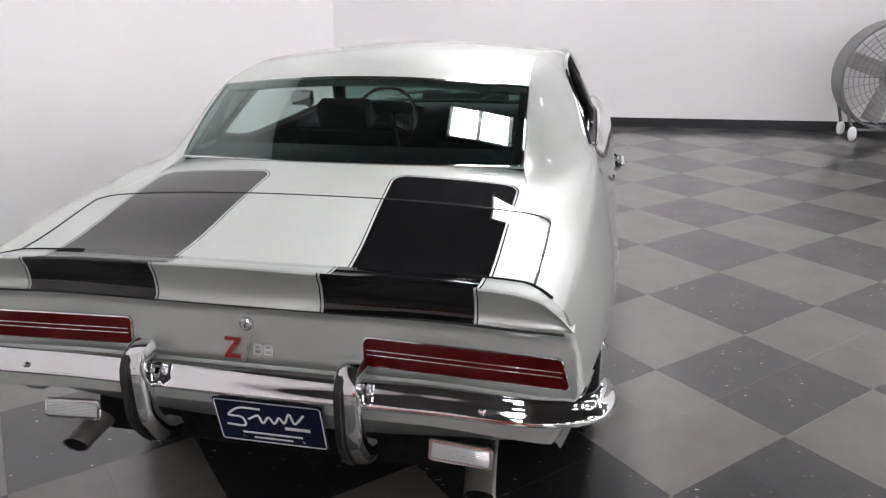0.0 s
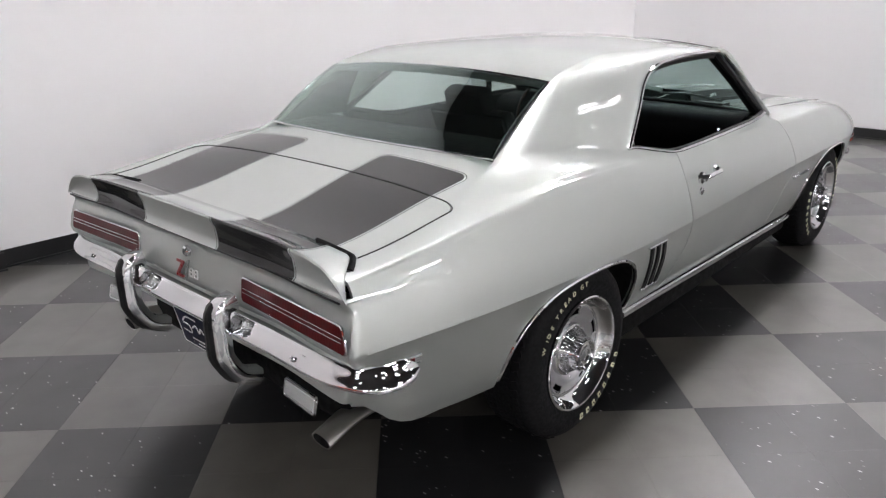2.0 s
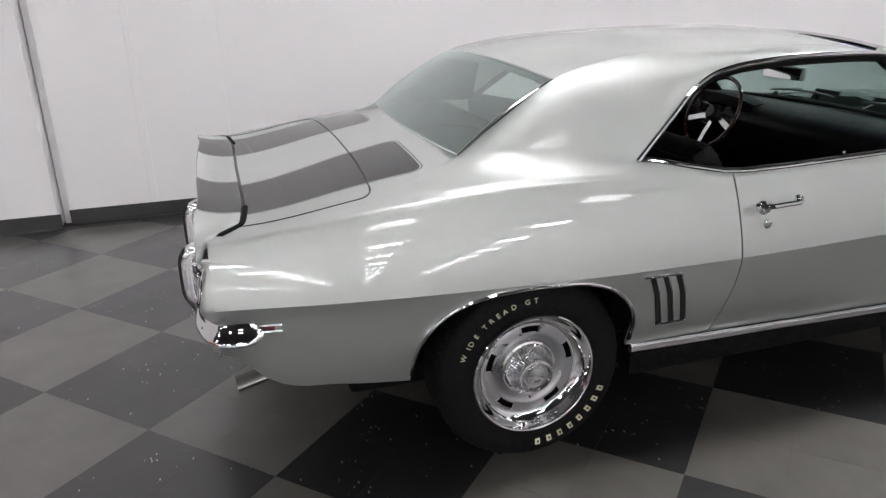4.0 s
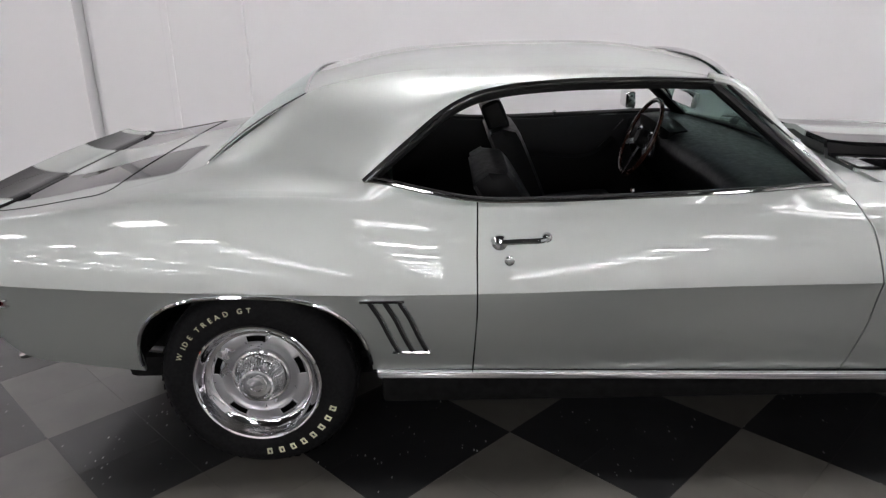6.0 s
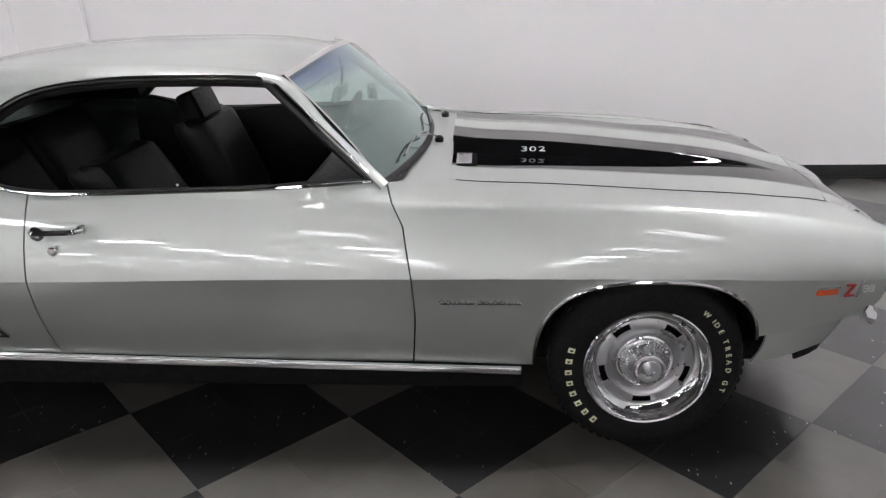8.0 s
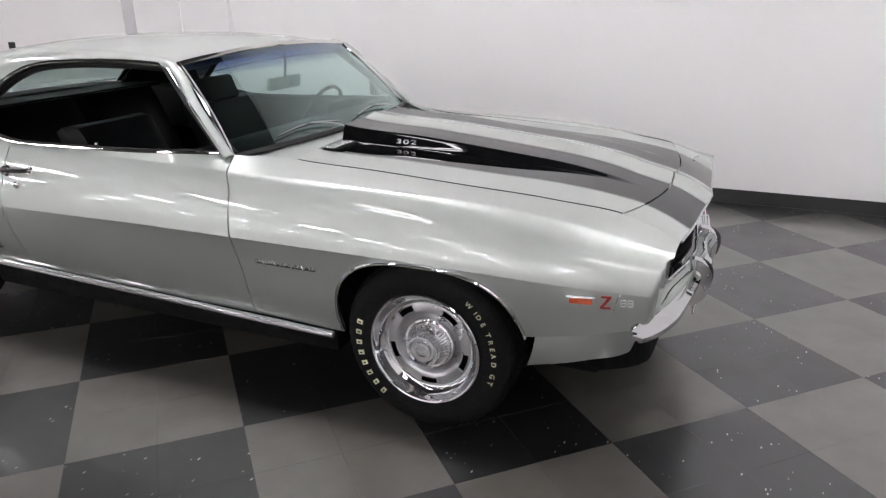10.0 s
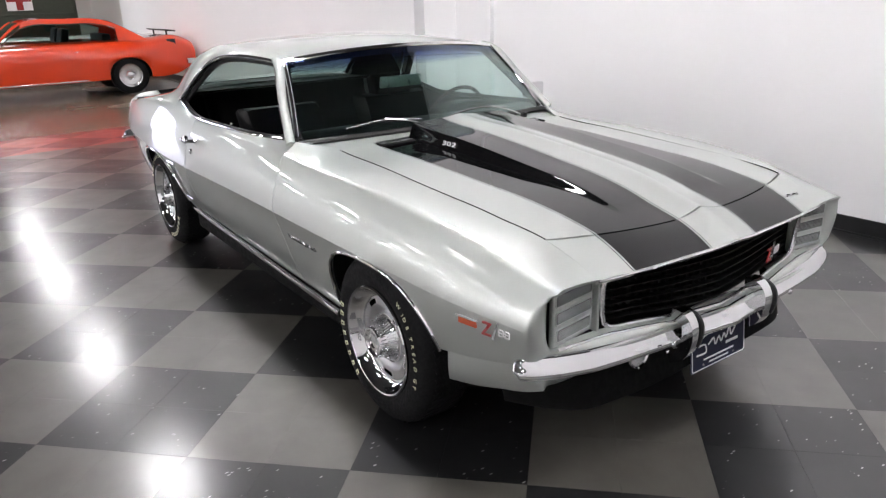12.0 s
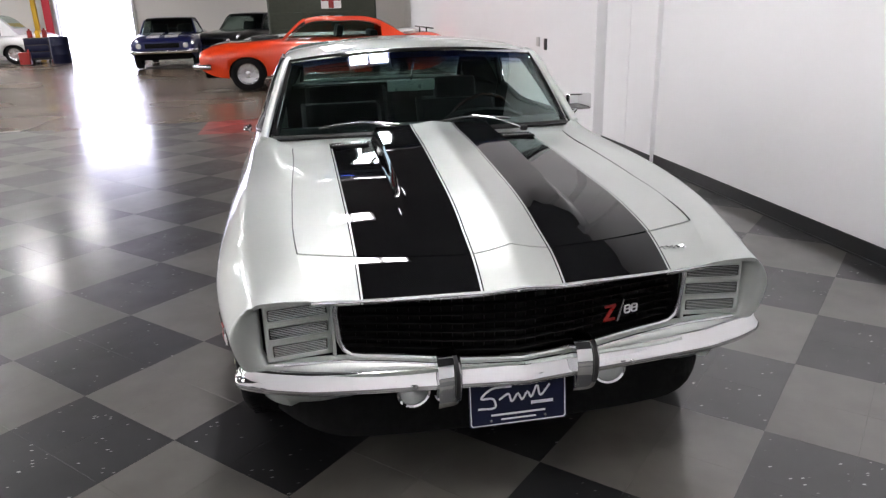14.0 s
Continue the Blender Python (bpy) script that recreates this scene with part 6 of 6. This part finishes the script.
def drawn_in(x, y):
    """The tail and the middle of the nose end a little short of their sections."""
    ease = lambda u: u * u * (3 - 2 * u)
    k, r = ease(min(1.0, max(0.0, (x - 1.80) / 0.32))), ease(min(1.0, max(0.0, (-1.80 - x) / 0.50)))
    return x - 0.052 * k * max(0.0, 1 - (abs(y) / 0.62)) + (0.036 - 0.026 * ease(min(1.0, max(0.0, (abs(y) - 0.45) / 0.35)))) * r


for ob in car.children_recursive:
    own = ob.matrix_basis.translation
    if own.length > 0.01:
        ob.matrix_basis.translation = (drawn_in(own.x, own.y), own.y, own.z)
    elif ob.type == "MESH" and ob.parent.matrix_basis.translation.length < 0.02:
        for v in ob.data.vertices:
            v.co.x = drawn_in(v.co.x, v.co.y)


# ---- other cars and things in the hall ----
def auto_paint(name, col, rough=0.3):
    n = Nodes(name)
    n.set(Base_Color=n.mix(n.noise(3.0, 3), tuple(v * 0.94 for v in col), tuple(min(1, v * 1.05) for v in col)), Roughness=rough, Coat_Weight=1.0, Coat_Roughness=0.03)
    return n.m


def striped_paint(name, col, stripe, lo_, hi_):
    n = Nodes(name)
    ay = n.math("ABSOLUTE", n.xyz()[1])
    m = n.math("MULTIPLY", n.ramp(ay, lo_, lo_ + 0.004), n.ramp(ay, hi_ + 0.004, hi_))
    n.set(Base_Color=n.mix(m, col, stripe), Roughness=0.3, Coat_Weight=1.0, Coat_Roughness=0.03)
    return n.m


M_DKGLASS = M_GLASS
M_RIMFAR = simple("polished_rim", (0.66, 0.66, 0.67), 0.22, 1.0, 0.05)


def side_car(m, label, mat, L=4.95, W=1.80, H=1.33, wb=2.82, front=0.92, hood_mat=None, roof=True, wheel_r=0.335, roof_mat=None):
    """A coupe as seen across the hall, front at +x: body shell with cut wheel openings, cabin glass, roof, pillars, wheels and bumpers."""
    c = thing("car", label, "car", "parked cars", m)
    xf = wb / 2 + front
    xr = xf - L
    zt = table((xr, 0.86), (xr + 0.12, 0.93), (xr + 0.9, 0.97), (xr + 1.5, 0.96), (xf - 1.75, 0.97), (xf - 0.9, 0.93), (xf - 0.15, 0.84), (xf, 0.76))
    hw = table((xr, W * 0.44), (xr + 0.25, W * 0.49), (0.0, W / 2), (xf - 0.4, W * 0.485), (xf - 0.08, W * 0.455), (xf, W * 0.43))
    zl = table((xr, 0.48), (xr + 0.3, 0.34), (-wb / 2, 0.30), (wb / 2, 0.28), (xf - 0.2, 0.34), (xf, 0.46))
    xs = set(np.linspace(xr, xf, 46))
    for xc in (-wb / 2, wb / 2):
        xs = {x for x in xs if abs(x - xc) > 0.37} | {xc + 0.365 * math.cos(t) for t in np.linspace(0, math.pi, 21)} | {xc + 0.366, xc - 0.366}
    rows = []
    for x in sorted(xs):
        z0 = float(zl(x))
        for xc in (-wb / 2, wb / 2):
            u = abs(x - xc) / 0.365
            if u < 1:
                z0 = max(z0, 0.30 + 0.345 * (1 - u**2.4) ** (1 / 2.4))
        w, t = float(hw(x)), float(zt(x))
        zs = t - 0.14
        half = curve([(w * 0.93, min(z0, 0.66)), (w * 0.985, z0 + (0.68 - z0) * 0.5), (w, 0.68), (w * 0.985, (0.68 + zs) / 2 + 0.02), (w * 0.93, zs + 0.05), (w * 0.80, t - 0.02), (w * 0.4, t + 0.006), (0, t + 0.012)], 22)
        rows.append([(x, -y, z) for y, z in half] + [(x, y, z) for y, z in half[::-1][1:]])
    part("body", sheet(rows), mat, c)
    R = np.array(rows)
    for i in (0, -1):
        part("end_panel", (list(map(tuple, R[i])), [tuple(range(len(R[i])))]), mat, c)
    part("underbody", box((0, 0, 0.42), (L * 0.90, W * 0.80, 0.30), 0.05), M_WELL, c)
    if hood_mat:
        part("hood", sheet([[(x, y * W * 0.36, float(zt(x)) + 0.018 - 0.012 * y * y) for y in np.linspace(-1, 1, 17)] for x in np.linspace(xf - 1.55, xf - 0.18, 12)]), hood_mat, c)
    if roof:
        xa, xb, xc_, xd = xf - 1.62, xf - 2.12, xr + 1.55, xr + 0.85
        zr = H
        base = [(xa, 0.95), (xb, zr - 0.03), ((xb + xc_) / 2, zr), (xc_, zr - 0.04), (xd, 0.96)]
        wl = [W * 0.43, W * 0.365, W * 0.36, W * 0.37, W * 0.42]
        top = curve([(x, 0, z) for x, z in base], 24)
        wy = table(*[(x, y) for (x, _), y in zip(base, wl)])
        part("roof", sheet([[(x, y * float(wy(x)), z + 0.015 * (1 - y * y)) for y in np.linspace(-1, 1, 11)] for x, _, z in top if xd - 0.01 < x < xb + 0.02]), roof_mat or mat, c)
        part("windshield", sheet([[(x, y * float(wy(x)), z + 0.01) for y in np.linspace(-1, 1, 9)] for x, _, z in top if x >= xb - 0.03]), M_DKGLASS, c)
        part("rear_window", sheet([[(x, y * float(wy(x)) * 0.78, z + 0.024) for y in np.linspace(-1, 1, 9)] for x, _, z in top if xd + 0.1 < x < xc_ - 0.05]), M_DKGLASS, c)
        for s in (-1, 1):
            win = [[(x, s * float(wy(x)) * 0.995, z - 0.085), (x, s * W * 0.45, 0.94)] for x, _, z in top if xc_ - 0.25 < x < xa - 0.05]
            part("side_window", sheet(win), M_DKGLASS, c)
            pil_ = [(x, s * (float(wy(x)) + 0.004), z) for x, _, z in top if x >= xb - 0.05]
            part("pillar", tube(pil_, 0.022, 6), mat, c)
            sail_ = [[(x, s * float(wy(x)), z), (x, s * W * 0.455, 0.945)] for x, _, z in top if x <= xc_ - 0.15]
            if len(sail_) > 1:
                part("sail_panel", sheet(sail_), mat, c)
            part("roof_rail", sheet([[(x, s * (float(wy(x)) - 0.002), z + 0.002), (x, s * (float(wy(x)) + 0.016), z - 0.035), (x, s * (float(wy(x)) + 0.012), z - 0.088)] for x, _, z in top if xc_ - 0.25 < x < xb + 0.05]), roof_mat or mat, c)
            part("window_trim", tube([(x, s * (float(wy(x)) + 0.016), z - 0.088) for x, _, z in top if xc_ - 0.2 < x < xa], 0.009, 6), M_CHROME, c)
    if roof:
        part("cabin", box(((xa + xd) / 2, 0, 0.80), (xa - xd - 0.3, W * 0.84, 0.26), 0.05), M_VINYL, c)
        for s in (-1, 1):
            part("seat", box((xf - 2.75, s * 0.36, 1.02), (0.14, 0.46, 0.36), 0.05, pose(0, 0, 0, 0, -14, 0)), M_VINYL, c)
        part("rear_seat", box((xd + 0.65, 0, 0.97), (0.16, 1.1, 0.22), 0.05), M_VINYL, c)
    for xw in (-wb / 2, wb / 2):
        for s in (-1, 1):
            w = new("wheel")
            w.parent = c
            tagged(w, "black tyre on a polished rim")
            part("tyre", lathe([(0.20, 0.09), (0.24, 0.105), (0.30, 0.10), (wheel_r, 0.06), (wheel_r, -0.08), (0.2, -0.09)], 32), M_RUBBER, w)
            part("rim", lathe([(0.205, 0.095), (0.19, 0.09), (0.17, 0.05), (0.09, 0.045), (0.06, 0.075), (0.0, 0.08)], 32), M_RIMFAR, w)
            w.matrix_basis = pose(xw, s * (W / 2 - 0.13), wheel_r, 0, 0, 0 if s > 0 else 180)
    for s in (-1, 1):
        part("sill_trim", box((0, s * (W / 2 - 0.03), 0.30), (wb - 0.85, 0.02, 0.025), 0.006), M_CHROME, c)
        part("headlamp", lathe([(0.0, 0.03), (0.06, 0.024), (0.085, 0.0)], 20, "x", (xf - 0.01, s * W * 0.34, 0.66)), M_CLEAR, c)
        part("tail_lamp", box((xr - 0.005, s * W * 0.28, 0.72), (0.02, W * 0.2, 0.08), 0.008), M_TAIL, c)
        part("door_handle", box((xr + 2.05, s * (W / 2 - 0.005), 0.80), (0.12, 0.02, 0.02), 0.006), M_CHROME, c)
    part("grille", box((xf - 0.002, 0, 0.66), (0.03, W * 0.50, 0.13), 0.01), M_GRILLE, c)
    part("front_bumper", sweep(curve([(xf - 0.22, -W * 0.49, 0.50), (xf + 0.05, -W * 0.44, 0.50), (xf + 0.09, 0, 0.50), (xf + 0.05, W * 0.44, 0.50), (xf - 0.22, W * 0.49, 0.50)], 25), disc(0.05, 10, 0.6, 1.0)), M_CHROME, c)
    part("rear_bumper", sweep(curve([(xr + 0.2, -W * 0.49, 0.52), (xr - 0.05, -W * 0.44, 0.52), (xr - 0.08, 0, 0.52), (xr - 0.05, W * 0.44, 0.52), (xr + 0.2, W * 0.49, 0.52)], 25), disc(0.05, 10, 0.6, 1.0)), M_CHROME, c)
    return c


ORANGE = auto_paint("orange_red_paint", (0.80, 0.055, 0.008))
oc = side_car(pose(-11.75, -0.28, 0, 0, 0, -90), "orange-red muscle coupe with black bonnet on brown concrete", ORANGE, 4.95, 1.78, 1.36, 2.80, 0.90, auto_paint("satin_black_paint", (0.015, 0.015, 0.015), 0.4))
part("deck_band", sheet([[(x, y, 0.955 + 0.02 - 0.012 * (y / 0.8) ** 2) for y in np.linspace(-0.78, 0.78, 9)] for x in (-2.28, -2.12)]), M_TRIM, oc, "black band across the tail")
for s in (-1, 1):
    part("band_side", box((-2.20, s * 0.868, 0.80), (0.16, 0.015, 0.28), 0.004), M_TRIM, oc)
    part("spoiler_post", box((-2.25, s * 0.45, 1.02), (0.03, 0.02, 0.12), 0.004), M_TRIM, oc)
    part("light_reflex_vent", box((0.55, s * 0.893, 0.62), (0.10, 0.01, 0.02), 0.003), M_CHROME2, oc)
part("rear_wing", box((-2.27, 0, 1.085), (0.20, 1.30, 0.025), 0.008, pose(0, 0, 0, 0, -8, 0)), M_TRIM, oc, "black pedestal wing")
part("bonnet_scoop", box((1.05, 0, 0.99), (0.55, 0.50, 0.07), 0.03), M_TRIM, oc)

BLUE = striped_paint("dark_blue_paint", (0.010, 0.014, 0.085), (0.75, 0.75, 0.76), 0.07, 0.42)
side_car(pose(-20.3, -4.55, 0, 0, 0, 2), "dark blue coupe with two white bonnet stripes", auto_paint("navy_paint", (0.010, 0.014, 0.085)), 4.9, 1.85, 1.38, 2.85, 0.92, BLUE, roof_mat=M_TRIM)
side_car(pose(-22.0, -2.2, 0, 0, 0, -30), "black coupe parked behind the others", auto_paint("black_paint", (0.012, 0.012, 0.013)), 4.9, 1.85, 1.45, 2.85, 0.92)
side_car(pose(-23.6, 0.6, 0, 0, 0, -40), "red car parked near the far wall", auto_paint("red_paint", (0.45, 0.015, 0.02)), 4.8, 1.8, 1.5, 2.8, 0.92)
side_car(pose(-15.3, 0.1, 0, 0, 0, -100), "white roadster with a black cockpit", auto_paint("white_paint", (0.75, 0.75, 0.74)), 4.6, 1.75, 1.15, 2.6, 0.9, roof=False)
side_car(pose(-24.6, -11.75, 0, 0, 0, -90), "white estate car beside the roller door", auto_paint("white_wagon_paint", (0.68, 0.68, 0.68)), 4.8, 1.85, 1.62, 2.85, 0.9)
side_car(pose(-17.2, -11.2, 0, 0, 0, 60), "dark red car at the hall's side", auto_paint("maroon_paint", (0.16, 0.015, 0.015)), 4.7, 1.8, 1.4, 2.8, 0.9)

# green ambulance truck
M_OLIVE = simple("olive_paint", (0.030, 0.036, 0.022), 0.6, 0, 0.12, 4)
truck = thing("ambulance_truck", "olive green army ambulance truck with red cross panel", "truck", "", pose(-18.6, 0.35, 0))
part("box_body", box((0, -0.30, 1.55), (2.1, 3.05, 1.75), 0.12, seg=3), M_OLIVE, truck)
part("cab", box((-1.72, -0.30, 1.30), (1.3, 1.9, 1.25), 0.10), M_OLIVE, truck)
part("bonnet", box((-2.85, -0.30, 1.05), (1.1, 1.5, 0.60), 0.10), M_OLIVE, truck)
part("windscreen", box((-2.38, -0.30, 1.66), (0.04, 1.5, 0.42), 0.02), M_DKGLASS, truck)
part("side_window", box((-1.72, -1.255, 1.62), (0.85, 0.02, 0.40), 0.02), M_DKGLASS, truck)
for zz in (0.98, 1.42, 2.30):
    part("body_rail", box((1.056, -0.30, zz), (0.02, 2.86, 0.04), 0.008), M_OLIVE, truck)
part("cross_panel", box((1.055, -0.05, 1.80), (0.012, 0.56, 0.56), 0.002), M_WHITE, truck, "white square panel")
part("red_cross", join(box((1.063, -0.05, 1.80), (0.006, 0.15, 0.54), 0.0), box((1.063, -0.05, 1.80), (0.0055, 0.54, 0.15), 0.0)), M_RED, truck, "red cross")
part("mudguard", box((0.80, -0.30, 0.84), (0.35, 2.6, 0.08), 0.03), M_OLIVE, truck)
for yy in (-1.3, 0.8):
    for s in (-1, 1):
        part("wheel", lathe([(0.0, -0.04), (0.16, -0.05), (0.2, 0.02), (0.24, 0.10), (0.38, 0.11), (0.41, 0.06), (0.41, -0.10), (0.2, -0.11)], 28, "x", (s * 0.88, yy, 0.41)), M_RUBBER, truck)
part("chassis", box((-1.2, -0.3, 0.60), (4.2, 0.9, 0.20), 0.03), M_WELL, truck)

# bits by the roller door
M_YEL = simple("yellow_paint", (0.70, 0.42, 0.02), 0.4)
M_REDP = simple("red_banner", (0.55, 0.03, 0.05), 0.6)
post = tagged(part("post", box((-26.55, -10.35, 1.7), (0.16, 0.16, 3.4), 0.02), M_YEL), "yellow steel guard post beside the roller door", "post")
ban = tagged(part("banner", box((-26.75, -9.98, 1.9), (0.04, 0.28, 3.8), 0.01), M_REDP), "tall red banner hanging beside the roller door", "banner")
cart = thing("tool_cart", "dark tool cart loaded with red and yellow cans", "cart", "", pose(-23.6, -9.45, 0))
part("cabinet", box((0, 0, 0.50), (0.6, 0.8, 0.72), 0.02), M_TRIM, cart)
for k in range(3):
    part("drawer", box((0.305, 0, 0.30 + 0.22 * k), (0.02, 0.74, 0.19), 0.006), M_NAVY, cart)
for sx in (-1, 1):
    for sy in (-1, 1):
        part("caster", lathe([(0.0, -0.02), (0.07, -0.02), (0.07, 0.02), (0.0, 0.02)], 14, "y", (sx * 0.24, sy * 0.32, 0.07)), M_RUBBER, cart)
for k, (yy, mm) in enumerate(((-0.25, M_RED), (0.0, M_YEL), (0.22, M_RED))):
    tagged(part("can", lathe([(0.0, 0.0), (0.08, 0.0), (0.08, 0.22), (0.03, 0.26), (0.03, 0.30), (0.0, 0.30)], 16, "z", (-23.6, -9.45 + yy, 0.862)), mm), "small painted can on the tool cart", "can", "cans on the cart")

# drum fan by the end wall
fan = thing("drum_fan", "large grey drum fan with wire guard on white wheels", "fan", "", pose(4.98, -3.95, 0, 0, 0, 0) @ Matrix.Scale(0.95, 4))
M_GUARD = simple("grey_guard_wire", (0.25, 0.25, 0.26), 0.4, 0.8)
M_DRUM = simple("grey_drum_paint", (0.16, 0.16, 0.165), 0.45)
M_BLADE = simple("aluminium_blade", (0.42, 0.41, 0.40), 0.45, 0.6)
fz, fr_ = 0.72, 0.60
part("drum", lathe([(fr_, -0.20), (fr_ + 0.02, -0.20), (fr_ + 0.02, 0.20), (fr_, 0.20), (fr_, -0.20)], 64, "x", (0, 0, fz)), M_DRUM, fan)
for k in range(11):
    r = 0.08 + k * 0.052
    part("guard_ring", tube([(-0.205 - 0.04 * (1 - r / fr_), r * math.cos(t), fz + r * math.sin(t)) for t in np.linspace(0, 2 * math.pi, 56, endpoint=False)], 0.0035, 5, (1, 0, 0), True), M_GUARD, fan)
for k in range(28):
    t = 2 * math.pi * k / 28
    part("guard_spoke", tube([(-0.246, 0.08 * math.cos(t), fz + 0.08 * math.sin(t)), (-0.206, fr_ * math.cos(t), fz + fr_ * math.sin(t))], 0.0035, 5, (1, 0, 0)), M_GUARD, fan)
for k in range(4):
    t = 90 * k + 20
    part("blade", moved(box((0, 0.32, 0), (0.02, 0.48, 0.20), 0.006, pose(0, 0, 0, 0, 28, 0)), pose(0.02, 0, fz, t, 0, 0)), M_BLADE, fan)
part("motor", lathe([(0.0, -0.16), (0.10, -0.15), (0.12, -0.05), (0.12, 0.14), (0.0, 0.16)], 24, "x", (0.05, 0, fz)), M_DRUM, fan)
for s in (-1, 1):
    part("foot_frame", tube([(-0.22, s * 0.42, 0.12), (-0.15, s * 0.50, 0.36), (0.15, s * 0.50, 0.36), (0.22, s * 0.42, 0.12)], 0.018, 8, (0, 1, 0)), M_DRUM, fan)
    for xx in (-0.22, 0.22):
        part("fan_wheel", lathe([(0.0, -0.03), (0.06, -0.03), (0.082, -0.015), (0.082, 0.015), (0.06, 0.03), (0.0, 0.03)], 20, "y", (xx, s * 0.42, 0.082)), M_WHITE, fan)
part("cross_tube", tube([(-0.22, -0.42, 0.13), (-0.22, 0.42, 0.13)], 0.015, 8), M_DRUM, fan)
# wall outlet
out_ = tagged(part("wall_outlet", box((-5.35, Y1 - 0.146, 1.02), (0.12, 0.02, 0.12), 0.005), M_SILL), "small grey electrical outlet box on the wall", "outlet")
tagged(part("wall_switch", box((-5.05, Y1 - 0.146, 1.0), (0.09, 0.02, 0.14), 0.005), M_TRIM), "dark switch box on the white wall", "switch")

tagged(part("oil_drum", lathe([(0.0, 0.0), (0.29, 0.0), (0.29, 0.28), (0.30, 0.30), (0.29, 0.32), (0.29, 0.58), (0.30, 0.60), (0.29, 0.62), (0.29, 0.88), (0.27, 0.88), (0.27, 0.86), (0.0, 0.86)], 28, "z", (-23.3, -8.72, 0)), M_NAVY), "dark blue steel oil drum by the roller door", "drum")
tagged(part("jerry_can", join(box((-22.9, -9.75, 0.22), (0.18, 0.34, 0.40), 0.03), box((-22.9, -9.62, 0.46), (0.05, 0.06, 0.10), 0.01)), M_RED), "red fuel can standing on the concrete", "can")


# ---- checkered vinyl floor, tile by tile ----
floor = tagged(new("floor"), "glossy checkered vinyl tile floor in dark and grey", "floor", kind="structure")
FX0, FY0 = -6.90, -10.5
RX, RY = -5.70, -2.02  # the red field in the corner of the tiles


def clip(poly, ax, v, keep_above):
    out = []
    for p, q in zip(poly, poly[1:] + poly[:1]):
        a, b = (p[ax] - v) * (1 if keep_above else -1), (q[ax] - v) * (1 if keep_above else -1)
        if a >= 0:
            out.append(p)
        if a * b < 0:
            t = a / (a - b)
            out.append((p[0] + (q[0] - p[0]) * t, p[1] + (q[1] - p[1]) * t))
    return out


def quarters(c=(0.0, 0.0)):
    """The four square tiles that make one field of the checker, as outlines."""
    h, g, out = TILE / math.sqrt(2), 0.00025, []
    for sx in (-1, 1):
        for sy in (-1, 1):
            a, b = sorted((sx * g, sx * (h - g))), sorted((sy * g, sy * (h - g)))
            sq = [(a[0], b[0]), (a[1], b[0]), (a[1], b[1]), (a[0], b[1])]
            t = radians(45) + TA
            out.append([(c[0] + x * math.cos(t) - y * math.sin(t), c[1] + x * math.sin(t) + y * math.cos(t)) for x, y in sq])
    return out


def piece_mesh(name, mat):
    V, F = join(*[slab(q, -0.0095, 0.0, 0.0003) for q in quarters()])
    me = bpy.data.meshes.new(name)
    me.from_pydata(V, [], F)
    me.materials.append(mat)
    return me


fields = []
for i in range(-40, 20):
    for j in range(-40, 20):
        if (i + j) % 2:
            x = TX + TILE * (i * math.cos(TA) - j * math.sin(TA))
            y = TY + TILE * (i * math.sin(TA) + j * math.cos(TA))
            if FX0 - 0.45 < x < X1 + 0.45 and FY0 - 0.45 < y < Y1 + 0.45:
                fields.append((x, y, i % 2 == 0))
inside = [f for f in fields if RX + 0.43 < f[0] < X1 - 0.43 and FY0 + 0.43 < f[1] < Y1 - 0.57]
inside.sort(key=lambda f: math.hypot(f[0] * 0.8, f[1] + 1.0))
near = set(inside[:290])
tiles = {True: piece_mesh("dark_tile", M_DARK), False: piece_mesh("grey_tile", M_GREY)}
for x, y, dark in inside[:290]:
    ob = new("tile", tiles[dark])
    ob.parent = floor
    ob.matrix_basis = pose(x, y, random.uniform(-0.0004, 0.0002))
for dark, mat, red in ((True, M_DARK, M_REDD), (False, M_GREY, M_REDT)):
    rest, tinted = [], []
    for f in fields:
        if f[2] == dark and f not in near:
            for q in quarters(f[:2]):
                for ax, v, up in ((0, FX0, True), (0, X1, False), (1, FY0, True), (1, Y1 - (0.16 if f[0] < -3.0 else 0), False)):
                    if q:
                        q = clip(q, ax, v, up)
                if len(q) < 3:
                    continue
                east, west = clip(q, 0, RX, True), clip(q, 0, RX, False)
                south = clip(west, 1, RY, False) if west else []
                north = clip(west, 1, RY, True) if west else []
                rest += [slab(p, -0.0095, 0.0) for p in (east, south) if len(p) > 2]
                tinted += [slab(p, -0.0095, 0.0) for p in (north,) if len(p) > 2]
    part("tile_field", join(*rest), mat, floor, "dark vinyl tiles" if dark else "grey vinyl tiles", smooth=0, kind="stuff")
    part("red_tile_field", join(*tinted), red, floor, "dark red vinyl tiles" if dark else "red vinyl tiles", smooth=0, kind="stuff")
part("adhesive_bed", box(((FX0 + X1) / 2, (FY0 + Y1) / 2, -0.006), (X1 - FX0, Y1 - FY0, 0.005), 0.0), M_GROUT, floor, smooth=0)
